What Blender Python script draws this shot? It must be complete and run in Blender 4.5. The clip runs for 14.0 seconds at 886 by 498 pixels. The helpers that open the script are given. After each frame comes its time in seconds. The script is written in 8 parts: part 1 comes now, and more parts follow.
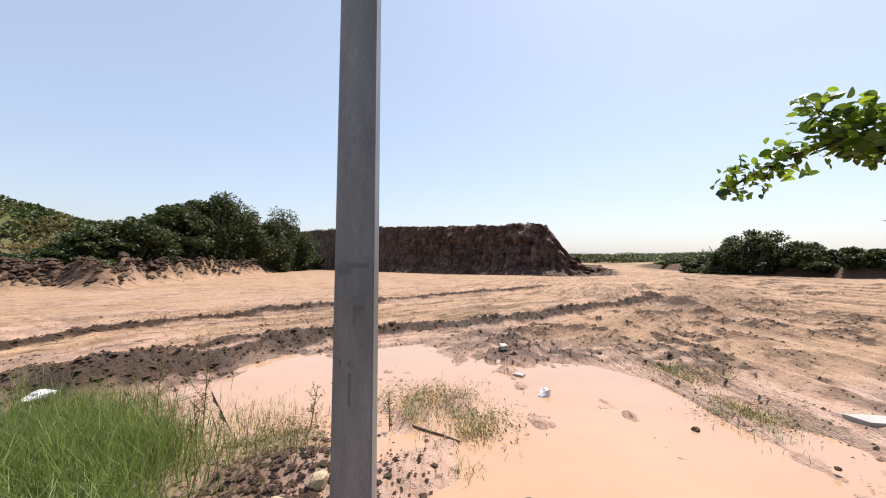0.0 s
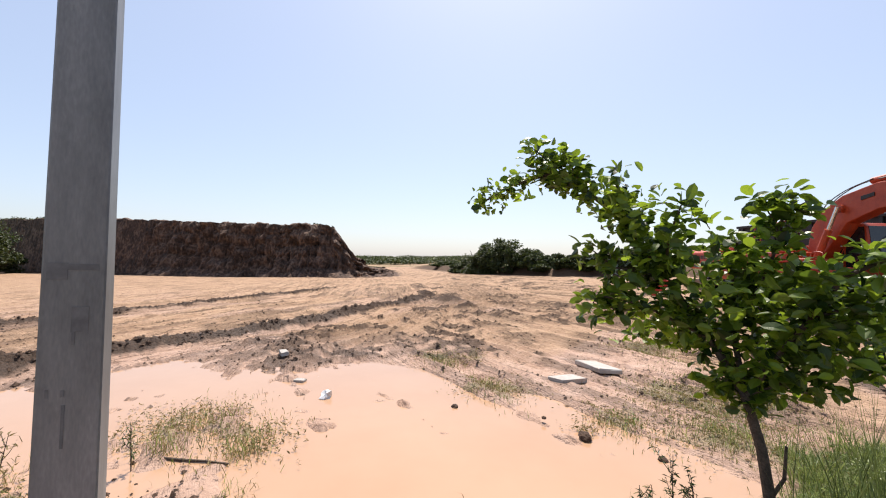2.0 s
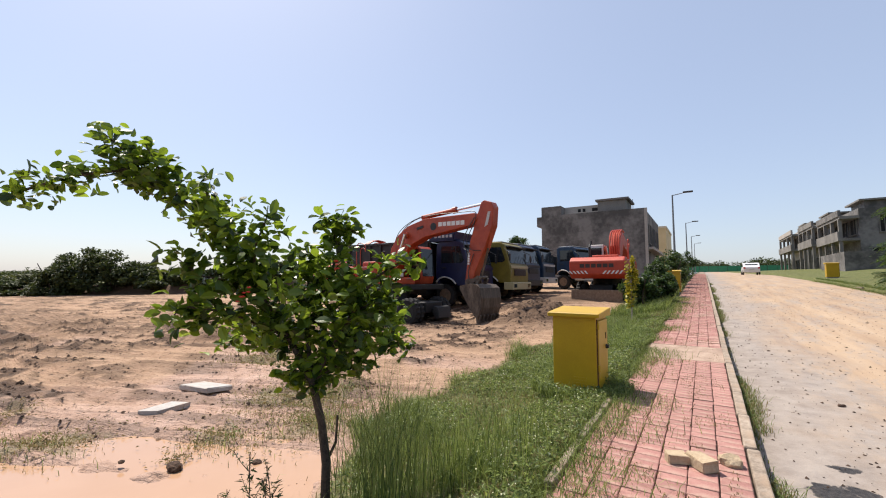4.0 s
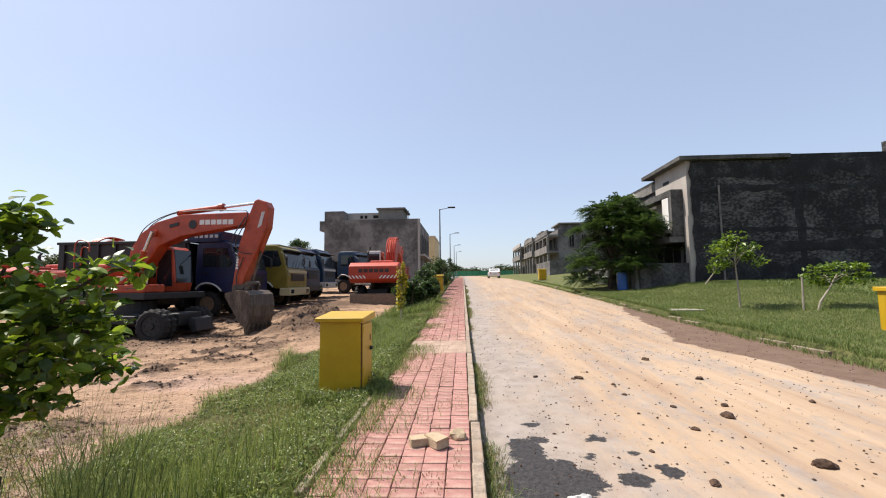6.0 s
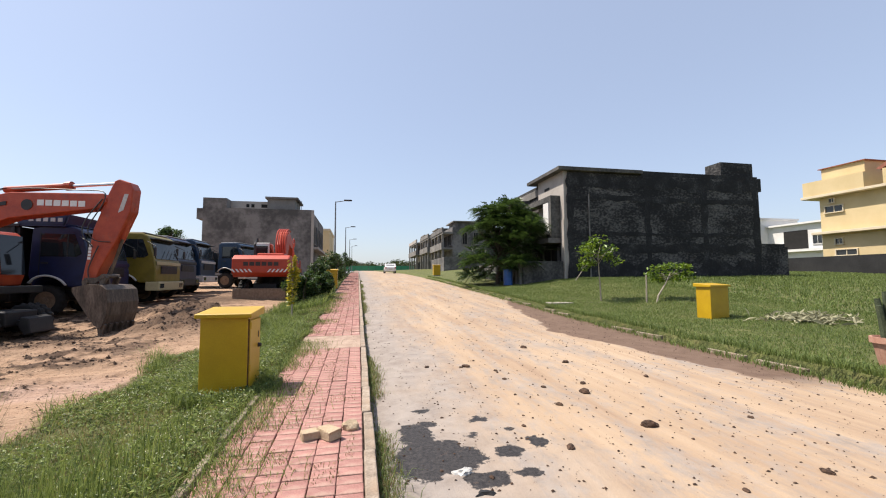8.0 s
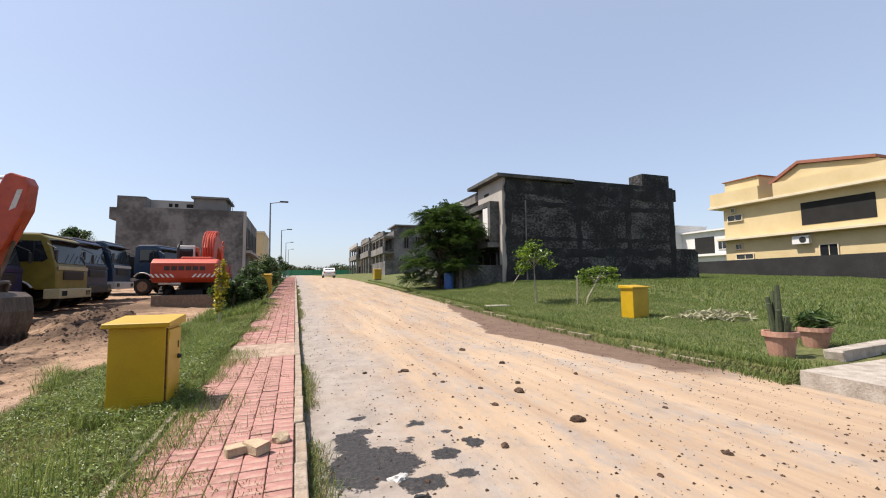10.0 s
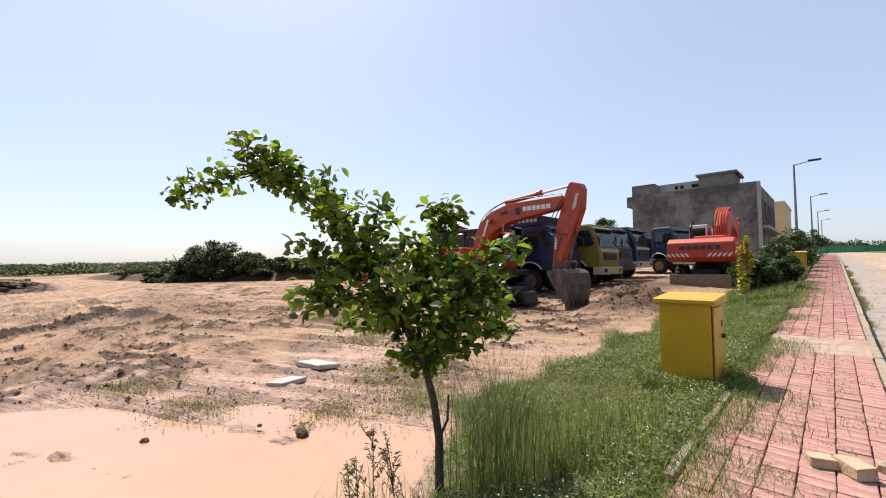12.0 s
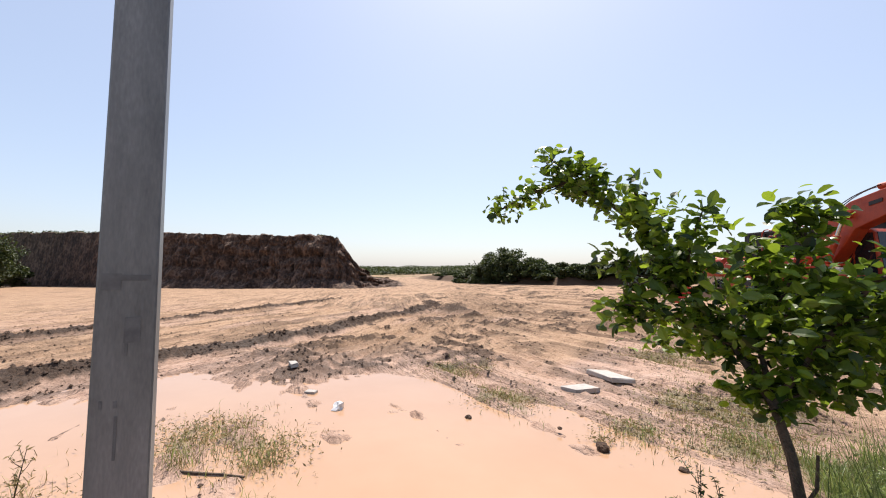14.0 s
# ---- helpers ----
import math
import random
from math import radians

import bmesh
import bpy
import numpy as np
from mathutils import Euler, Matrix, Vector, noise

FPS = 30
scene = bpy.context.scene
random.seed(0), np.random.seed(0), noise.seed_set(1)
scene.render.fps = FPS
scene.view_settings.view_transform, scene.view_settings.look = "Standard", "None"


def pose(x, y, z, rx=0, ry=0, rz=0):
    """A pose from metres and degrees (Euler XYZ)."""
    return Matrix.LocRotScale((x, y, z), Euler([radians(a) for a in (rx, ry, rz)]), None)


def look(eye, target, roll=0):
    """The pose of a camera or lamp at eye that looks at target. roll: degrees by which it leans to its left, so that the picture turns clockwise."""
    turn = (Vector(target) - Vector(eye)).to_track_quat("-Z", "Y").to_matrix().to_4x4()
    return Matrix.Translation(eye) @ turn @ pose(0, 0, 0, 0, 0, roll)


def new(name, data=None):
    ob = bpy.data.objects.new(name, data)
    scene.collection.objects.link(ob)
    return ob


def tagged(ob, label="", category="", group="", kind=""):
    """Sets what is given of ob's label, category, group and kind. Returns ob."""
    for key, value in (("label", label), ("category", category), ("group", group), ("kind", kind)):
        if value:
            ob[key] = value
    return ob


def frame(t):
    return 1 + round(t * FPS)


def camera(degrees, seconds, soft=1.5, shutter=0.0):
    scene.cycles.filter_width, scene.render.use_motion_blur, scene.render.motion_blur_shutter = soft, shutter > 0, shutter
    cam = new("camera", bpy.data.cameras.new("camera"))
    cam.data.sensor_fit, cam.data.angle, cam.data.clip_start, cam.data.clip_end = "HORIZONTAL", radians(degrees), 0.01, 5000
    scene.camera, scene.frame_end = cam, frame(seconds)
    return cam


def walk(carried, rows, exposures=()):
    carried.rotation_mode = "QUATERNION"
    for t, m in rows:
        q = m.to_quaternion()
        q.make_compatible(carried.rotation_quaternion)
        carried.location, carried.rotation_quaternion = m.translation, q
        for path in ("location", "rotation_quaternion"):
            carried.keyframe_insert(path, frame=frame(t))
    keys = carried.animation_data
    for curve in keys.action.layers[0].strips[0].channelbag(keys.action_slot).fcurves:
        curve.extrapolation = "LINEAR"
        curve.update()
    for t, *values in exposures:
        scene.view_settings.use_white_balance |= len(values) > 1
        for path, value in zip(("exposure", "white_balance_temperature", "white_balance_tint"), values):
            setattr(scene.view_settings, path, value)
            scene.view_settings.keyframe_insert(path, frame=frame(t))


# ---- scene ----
cam = camera(94.7, 14.0, soft=1.1)
PATH = [
    (0, (-0.15, 0.079, 1.494), (-2.027, -0.61, 1.531), 0.7),
    (0.5, (-0.152, 0.123, 1.497), (-2.128, -0.185, 1.528), 0.8),
    (1, (-0.144, 0.139, 1.498), (-2.143, 0.11, 1.534), 0.9),
    (1.5, (-0.128, 0.132, 1.493), (-2.121, 0.293, 1.541), 1.0),
    (2, (-0.116, 0.114, 1.496), (-2.09, 0.43, 1.558), 1.2),
    (2.5, (-0.099, 0.116, 1.492), (-2.038, 0.598, 1.565), 1.2),
    (3, (-0.072, 0.203, 1.483), (-1.841, 1.134, 1.59), 0.85),
    (3.5, (-0.05, 0.255, 1.449), (-1.492, 1.634, 1.588), 0.9),
    (4, (0.123, 0.289, 1.453), (-0.948, 1.971, 1.608), 0.1),
    (4.2, (0.187, 0.272, 1.467), (-0.744, 2.036, 1.617), 0.0),
    (5.25, (0.31, 0.3, 1.47), (0.05, 2.277, 1.63), -0.6),
    (6.3, (0.301, 0.302, 1.472), (0.216, 2.293, 1.6435), -0.7),
    (6.5, (0.295, 0.292, 1.477), (0.175, 2.283, 1.6435), -0.8),
    (7, (0.291, 0.256, 1.47), (0.09, 2.241, 1.6195), -0.5),
    (7.5, (0.28, 0.224, 1.472), (0.26, 2.22, 1.6125), -0.2),
    (8, (0.293, 0.143, 1.468), (0.7, 2.096, 1.6105), -0.3),
    (8.2, (0.246, 0.122, 1.497), (0.829, 2.03, 1.648), -0.1),
    (9.25, (0.3, 0.1, 1.48), (1.221, 1.868, 1.6435), -0.3),
    (10.3, (0.338, 0.154, 1.461), (0.799, 2.095, 1.619), -0.8),
    (10.5, (0.261, 0.157, 1.473), (0.544, 2.132, 1.6275), -0.7),
    (11, (0.152, 0.167, 1.482), (-0.1, 2.147, 1.6155), -0.5),
    (11.5, (0.062, 0.146, 1.457), (-0.788, 1.953, 1.562), -0.8),
    (12, (0.005, 0.15, 1.454), (-1.375, 1.596, 1.541), -0.5),
    (12.5, (-0.008, 0.127, 1.466), (-1.745, 1.116, 1.5372), -0.8),
    (13, (-0.044, 0.088, 1.462), (-1.947, 0.701, 1.519), 0.2),
    (13.5, (-0.102, 0.026, 1.477), (-2.061, 0.423, 1.555), 0.6),
    (14, (-0.132, 0.0, 1.489), (-2.106, 0.302, 1.599), 0.7),
]
walk(cam, [(t, look(eye, target, roll)) for t, eye, target, roll in PATH], exposures=[(0, 0.60, 6800, 12.5), (2.5, 0.58, 6800, 12.5), (4, 0.49, 6800, 12.5), (6.5, 0.58, 6800, 12.5), (10.5, 0.58, 6800, 12.5), (11.5, 0.60, 6800, 12.5), (14, 0.58, 6800, 12.5)])

# ==== world ====
# ---- world, sun ----
SUN_DIR = Vector((-0.93, 0.30, 0)).normalized() * math.cos(radians(60)) + Vector((0, 0, math.sin(radians(60))))
world = bpy.data.worlds.new("world")
scene.world = world
world.use_nodes = True
wn = world.node_tree
sky = wn.nodes.new("ShaderNodeTexSky")
sky.sky_type = 'NISHITA'
sky.sun_disc = False
sky.sun_elevation = radians(60)
sky.sun_rotation = math.atan2(SUN_DIR.x, SUN_DIR.y)
sky.altitude = 300
sky.air_density, sky.dust_density, sky.ozone_density = 1.1, 1.7, 1.8
haze = wn.nodes.new("ShaderNodeMix")          # even summer haze over the clear-sky model
haze.data_type = 'RGBA'
haze.inputs["Factor"].default_value = 0.42
haze.inputs["B"].default_value = (4.0, 4.75, 6.3, 1)
wn.links.new(sky.outputs[0], haze.inputs["A"])
wn.links.new(haze.outputs["Result"], wn.nodes["Background"].inputs[0])
wn.nodes["Background"].inputs[1].default_value = 0.112
sun_data = bpy.data.lights.new("sun", 'SUN')
sun_data.energy, sun_data.angle, sun_data.color = 5.0, radians(0.6), (1.0, 0.95, 0.87)
sun = new("sun", sun_data)
sun.matrix_world = look(SUN_DIR * 60, (0, 0, 0))

# ---- materials ----
def material(name, colours, scale=4.0, rough=0.8, bump=0.2, bscale=40.0, metal=0.0, fine=0.5, stops=None, vary=0.0, spec=0.5, dirt=None, stretch=(1, 1, 1), bdist=0.02):
    """Noise-mottled surface: colours blend over a large noise, a finer one breaks them up; vary shifts whole objects."""
    m = bpy.data.materials.new(name)
    m.use_nodes = True
    nt = m.node_tree
    N, L = nt.nodes, nt.links
    b = N["Principled BSDF"]
    tc = N.new("ShaderNodeTexCoord")
    mp = N.new("ShaderNodeMapping")
    mp.inputs["Scale"].default_value = stretch
    L.new(tc.outputs["Object"], mp.inputs[0])
    n1 = N.new("ShaderNodeTexNoise")
    n1.inputs["Scale"].default_value, n1.inputs["Detail"].default_value = scale, 6
    n1.inputs["Roughness"].default_value = 0.6
    n2 = N.new("ShaderNodeTexNoise")
    n2.inputs["Scale"].default_value, n2.inputs["Detail"].default_value = bscale, 4
    L.new(mp.outputs[0], n1.inputs["Vector"])
    L.new(mp.outputs[0], n2.inputs["Vector"])
    mix = N.new("ShaderNodeMath")
    mix.operation = 'MULTIPLY_ADD'
    L.new(n2.outputs["Fac"], mix.inputs[0])
    mix.inputs[1].default_value = fine
    sub = N.new("ShaderNodeMath")
    sub.operation = 'SUBTRACT'
    L.new(n1.outputs["Fac"], sub.inputs[0])
    sub.inputs[1].default_value = fine * 0.5
    L.new(sub.outputs[0], mix.inputs[2])
    ramp = N.new("ShaderNodeValToRGB")
    cr = ramp.color_ramp
    k = len(colours)
    stops = stops or [0.3 + 0.4 * i / max(1, k - 1) for i in range(k)]
    while len(cr.elements) < k:
        cr.elements.new(0.5)
    for e, c, s in zip(cr.elements, colours, stops):
        e.color, e.position = (*c, 1), s
    L.new(mix.outputs[0], ramp.inputs[0])
    out = ramp.outputs[0]
    if vary:
        oi = N.new("ShaderNodeObjectInfo")
        mr = N.new("ShaderNodeMapRange")
        mr.inputs[3].default_value, mr.inputs[4].default_value = 1 - vary, 1 + vary
        L.new(oi.outputs["Random"], mr.inputs[0])
        hv = N.new("ShaderNodeHueSaturation")
        L.new(mr.outputs[0], hv.inputs["Value"])
        L.new(out, hv.inputs["Color"])
        out = hv.outputs[0]
    if dirt:
        n3 = N.new("ShaderNodeTexNoise")
        n3.inputs["Scale"].default_value, n3.inputs["Detail"].default_value = dirt[1], 8
        n3.inputs["Roughness"].default_value = 0.7
        L.new(tc.outputs["Object"], n3.inputs["Vector"])
        r3 = N.new("ShaderNodeMapRange")
        r3.inputs[1].default_value, r3.inputs[2].default_value, r3.inputs[4].default_value = dirt[2], dirt[2] + 0.15, dirt[3]
        L.new(n3.outputs["Fac"], r3.inputs[0])
        mx = N.new("ShaderNodeMix")
        mx.data_type = 'RGBA'
        L.new(r3.outputs[0], mx.inputs["Factor"])
        L.new(out, mx.inputs["A"])
        mx.inputs["B"].default_value = (*dirt[0], 1)
        out = mx.outputs["Result"]
    L.new(out, b.inputs["Base Color"])
    b.inputs["Roughness"].default_value, b.inputs["Metallic"].default_value = rough, metal
    b.inputs["Specular IOR Level"].default_value = spec
    if bump:
        bp = N.new("ShaderNodeBump")
        bp.inputs["Strength"].default_value, bp.inputs["Distance"].default_value = bump, bdist
        L.new(n2.outputs["Fac"], bp.inputs["Height"])
        L.new(bp.outputs[0], b.inputs["Normal"])
    return m


def leafy(name, dark, light, scale=1.5, through_light=0.35, rough=0.45):
    """Leaves: colour varies leaf by leaf, light passes through."""
    m = bpy.data.materials.new(name)
    m.use_nodes = True
    N, L = m.node_tree.nodes, m.node_tree.links
    b = N["Principled BSDF"]
    geo = N.new("ShaderNodeNewGeometry")
    ramp = N.new("ShaderNodeValToRGB")
    ramp.color_ramp.elements[0].color, ramp.color_ramp.elements[1].color = (*dark, 1), (*light, 1)
    L.new(geo.outputs["Random Per Island"], ramp.inputs[0])
    L.new(ramp.outputs[0], b.inputs["Base Color"])
    b.inputs["Roughness"].default_value = rough
    tr = N.new("ShaderNodeBsdfTranslucent")
    hv = N.new("ShaderNodeHueSaturation")
    hv.inputs["Hue"].default_value, hv.inputs["Value"].default_value = 0.48, 1.5
    L.new(ramp.outputs[0], hv.inputs["Color"])
    L.new(hv.outputs[0], tr.inputs["Color"])
    ms = N.new("ShaderNodeMixShader")
    ms.inputs[0].default_value = through_light
    L.new(b.outputs[0], ms.inputs[1])
    L.new(tr.outputs[0], ms.inputs[2])
    L.new(ms.outputs[0], N["Material Output"].inputs[0])
    return m


def glassy(name, tint=(0.014, 0.017, 0.02), rough=0.06, coat=0.2):
    m = bpy.data.materials.new(name)
    m.use_nodes = True
    b = m.node_tree.nodes["Principled BSDF"]
    b.inputs["Base Color"].default_value = (*tint, 1)
    b.inputs["Roughness"].default_value = rough
    b.inputs["Coat Weight"].default_value = coat
    b.inputs["Specular IOR Level"].default_value = 0.5 if coat else 0.2
    return m


MUD = (0.16, 0.095, 0.06)
M_orange = material("orange_paint", [(0.249, 0.0266, 0.00747), (0.349, 0.0432, 0.0116), (0.407, 0.0647, 0.0199)], 3, 0.42, 0.05, 60, dirt=((0.166, 0.083, 0.0498), 5, 0.58, 0.7))
M_orange_far = material("faded_orange_paint", [(0.349, 0.0349, 0.0133), (0.457, 0.0548, 0.0216)], 3, 0.5, 0.04, 50, dirt=((0.183, 0.0996, 0.0664), 4, 0.6, 0.6))
M_steel = material("worn_bucket_steel", [(0.0415, 0.0291, 0.0208), (0.0954, 0.0681, 0.0481), (0.166, 0.124, 0.0913)], 4, 0.6, 0.25, 30, metal=0.2, stretch=(2, 2, 0.5))
M_black = material("black_paint", [(0.008, 0.008, 0.009), (0.02, 0.019, 0.018)], 5, 0.55, 0.1, 40, dirt=(MUD, 6, 0.62, 0.2))
M_rubber = material("dusty_tyre_rubber", [(0.007, 0.0068, 0.0065), (0.018, 0.016, 0.014)], 6, 0.85, 0.3, 50, dirt=(MUD, 5, 0.64, 0.25))
M_rim = material("dirty_wheel_rim", [(0.133, 0.083, 0.0498), (0.249, 0.166, 0.108)], 9, 0.6, 0.2, 40, dirt=(MUD, 8, 0.5, 0.7))
M_chrome = material("cylinder_rod_chrome", [(0.55, 0.55, 0.56), (0.7, 0.7, 0.7)], 5, 0.2, 0.0, metal=1.0)
M_hose = material("black_hydraulic_hose", [(0.012, 0.012, 0.012), (0.03, 0.03, 0.03)], 10, 0.5, 0.0)
M_glass = glassy("dark_window_glass")
M_glass2 = glassy("dusty_window_glass", (0.022, 0.027, 0.028), 0.12, 0.0)
M_white = material("white_lettering", [(0.598, 0.581, 0.548), (0.681, 0.664, 0.639)], 20, 0.6, 0.0)
M_dark_text = material("dark_lettering", [(0.0249, 0.0166, 0.0166), (0.0498, 0.0332, 0.0249)], 20, 0.6, 0.0)
M_blue = material("dark_blue_truck_paint", [(0.00332, 0.00581, 0.0332), (0.00664, 0.0116, 0.0581)], 3, 0.4, 0.03, 40, dirt=((0.0415, 0.0349, 0.0332), 4, 0.6, 0.35))
M_teal = material("teal_blue_truck_paint", [(0.00332, 0.0183, 0.0456), (0.00664, 0.0299, 0.0706)], 3, 0.4, 0.03, 40, dirt=((0.083, 0.0664, 0.0498), 4, 0.57, 0.5))
M_mustard = material("mustard_truck_paint", [(0.133, 0.104, 0.00996), (0.199, 0.149, 0.0183)], 3, 0.45, 0.05, 40, dirt=((0.166, 0.116, 0.0664), 4, 0.56, 0.6))
M_cream = material("cream_bumper_paint", [(0.373, 0.315, 0.166), (0.457, 0.39, 0.224)], 5, 0.5, 0.05, 40, dirt=((0.166, 0.116, 0.0664), 5, 0.55, 0.6))
M_pale = material("pale_grey_truck_paint", [(0.398, 0.39, 0.365), (0.515, 0.498, 0.465)], 4, 0.45, 0.05, 40, dirt=((0.166, 0.124, 0.083), 5, 0.57, 0.6))
M_yellow = material("yellow_enamel", [(0.39, 0.232, 0.00498), (0.481, 0.299, 0.00747)], 3, 0.42, 0.04, 60, dirt=((0.332, 0.224, 0.0415), 6, 0.62, 0.6))
M_rustseam = material("rusty_seam", [(0.05, 0.022, 0.008), (0.13, 0.06, 0.02)], 12, 0.9, 0.2, 60)
M_galv = material("galvanised_steel", [(0.085, 0.092, 0.10), (0.155, 0.165, 0.176), (0.26, 0.27, 0.28)], 1.3, 0.5, 0.03, 60, metal=0.25, fine=0.2, stretch=(3, 3, 0.8), stops=[0.32, 0.5, 0.68])
M_blackwall = material("blackened_plaster", [(0.009, 0.009, 0.010), (0.028, 0.027, 0.027), (0.072, 0.069, 0.066), (0.125, 0.12, 0.112)], 0.45, 0.92, 0.4, 6.5, fine=0.8, stops=[0.38, 0.50, 0.60, 0.76], stretch=(0.9, 0.9, 1.4))
M_dampwall = material("damp_cement", [(0.03, 0.029, 0.028), (0.065, 0.062, 0.058), (0.11, 0.105, 0.098)], 0.7, 0.92, 0.3, 7, fine=0.6, stops=[0.36, 0.5, 0.66])
M_blackpaint = material("black_wall_paint", [(0.005, 0.005, 0.0055), (0.011, 0.011, 0.012), (0.02, 0.02, 0.02)], 0.8, 0.8, 0.2, 9, fine=0.5)
M_blackband = material("black_stained_band", [(0.008, 0.008, 0.009), (0.02, 0.02, 0.021), (0.06, 0.06, 0.06)], 1.2, 0.9, 0.3, 9, fine=0.6, stops=[0.4, 0.58, 0.75])
M_plaster = material("bare_grey_plaster", [(0.07, 0.067, 0.064), (0.125, 0.118, 0.112), (0.19, 0.18, 0.17)], 0.42, 0.9, 0.3, 3.5, fine=0.35, stops=[0.38, 0.5, 0.62])
M_plaster2 = material("unpainted_cement", [(0.102, 0.0958, 0.0864), (0.167, 0.156, 0.143), (0.215, 0.203, 0.185)], 0.6, 0.9, 0.25, 12, fine=0.5)
M_lime = material("pale_rendered_wall", [(0.297, 0.268, 0.24), (0.388, 0.353, 0.317)], 0.8, 0.88, 0.2, 14, fine=0.5)
M_villa = material("cream_yellow_wall_paint", [(0.498, 0.382, 0.199), (0.581, 0.457, 0.257)], 0.5, 0.75, 0.1, 20, fine=0.3)
M_villatrim = material("cream_trim", [(0.515, 0.432, 0.299), (0.598, 0.515, 0.373)], 1, 0.7, 0.1, 20)
M_rooftile = material("red_clay_roof_tile", [(0.207, 0.0664, 0.0415), (0.299, 0.116, 0.0747)], 4, 0.8, 0.4, 20)
M_whitewall = material("white_house_paint", [(0.564, 0.548, 0.523), (0.647, 0.639, 0.622)], 0.7, 0.8, 0.1, 20)
# near-black colour standing in for the shade inside openings; no room lies behind
M_hole_shade = material("painted_interior_shade", [(0.006, 0.006, 0.006), (0.014, 0.013, 0.012)], 1, 0.95, 0.0)
M_concrete = material("weathered_concrete", [(0.216, 0.183, 0.149), (0.315, 0.274, 0.232), (0.398, 0.357, 0.307)], 5, 0.9, 0.4, 50)
M_kerb = material("kerb_concrete", [(0.15, 0.112, 0.08), (0.27, 0.215, 0.165), (0.38, 0.315, 0.25)], 6, 0.9, 0.4, 60, vary=0.15, dirt=((0.27, 0.185, 0.12), 2.5, 0.5, 0.7))
M_tile = material("red_paving_tile", [(0.247, 0.112, 0.0936), (0.336, 0.168, 0.142), (0.403, 0.247, 0.202)], 5, 0.9, 0.4, 90, vary=0.12, dirt=((0.358, 0.269, 0.202), 1.6, 0.50, 0.65))
M_sandbed = material("tile_joint_soil", [(0.166, 0.108, 0.083), (0.282, 0.199, 0.141)], 9, 0.95, 0.3, 60)
M_stone = material("buff_stone", [(0.332, 0.249, 0.158), (0.457, 0.357, 0.241)], 7, 0.9, 0.5, 50)
M_slab = material("white_concrete_slab", [(0.299, 0.274, 0.249), (0.432, 0.407, 0.382)], 6, 0.85, 0.3, 50, dirt=((0.282, 0.199, 0.141), 4, 0.52, 0.6))
M_clod = material("dry_mud_clod", [(0.024, 0.013, 0.008), (0.095, 0.053, 0.032)], 14, 0.95, 0.5, 60)
M_plastic = material("white_plastic_film", [(0.515, 0.515, 0.515), (0.647, 0.647, 0.664)], 12, 0.35, 0.3, 30)
M_drum = material("blue_plastic_drum", [(0.0083, 0.0581, 0.232), (0.0166, 0.0913, 0.315)], 5, 0.4, 0.02)
M_bark = material("sapling_bark", [(0.0415, 0.0291, 0.0208), (0.0996, 0.0706, 0.0498)], 30, 0.9, 0.5, 80)
M_barkpale = material("pale_bark", [(0.207, 0.174, 0.133), (0.349, 0.307, 0.249)], 30, 0.9, 0.4, 80)
M_leaf = leafy("sapling_leaf", (0.009, 0.032, 0.005), (0.17, 0.275, 0.022), through_light=0.42, rough=0.38)
M_leaf_tree = leafy("tree_leaf", (0.010, 0.030, 0.007), (0.062, 0.115, 0.024), through_light=0.3)
M_crumb = material("pale_mud_crumb", [(0.116, 0.0689, 0.044), (0.266, 0.166, 0.106)], 14, 0.95, 0.5, 60)
M_leaf_bush = leafy("bush_leaf", (0.014, 0.026, 0.006), (0.062, 0.085, 0.020), through_light=0.25, rough=0.6)
M_leaf_yellow = leafy("yellow_green_leaf", (0.14, 0.16, 0.015), (0.42, 0.36, 0.03), through_light=0.35)
M_grass = leafy("green_grass_blade", (0.032, 0.065, 0.012), (0.235, 0.30, 0.075), through_light=0.35, rough=0.5)
M_drygrass = leafy("dry_grass_blade", (0.10, 0.085, 0.028), (0.28, 0.225, 0.09), through_light=0.3, rough=0.7)
M_lawngrass = leafy("lawn_grass_blade", (0.055, 0.095, 0.018), (0.185, 0.24, 0.066), through_light=0.35, rough=0.55)
M_seed = leafy("pale_seed_head", (0.42, 0.46, 0.24), (0.72, 0.72, 0.52), through_light=0.3, rough=0.7)
M_flower = material("red_flower_petal", [(0.457, 0.0249, 0.0166), (0.581, 0.0498, 0.0249)], 9, 0.6, 0.0)
M_terracotta = material("terracotta_pot", [(0.332, 0.158, 0.108), (0.432, 0.249, 0.183)], 8, 0.85, 0.2, 40)
M_cactus = material("grey_green_cactus", [(0.0249, 0.0373, 0.0166), (0.0581, 0.0747, 0.0373)], 18, 0.85, 0.5, 50)
M_carwhite = material("white_car_paint", [(0.598, 0.598, 0.598), (0.664, 0.664, 0.664)], 3, 0.25, 0.0)
M_tail = material("red_tail_lamp", [(0.332, 0.0083, 0.0083), (0.415, 0.0166, 0.0166)], 3, 0.3, 0.0)
M_hazard = material("dark_red_stripe", [(0.373, 0.0166, 0.0124), (0.457, 0.0332, 0.0166)], 5, 0.5, 0.0)


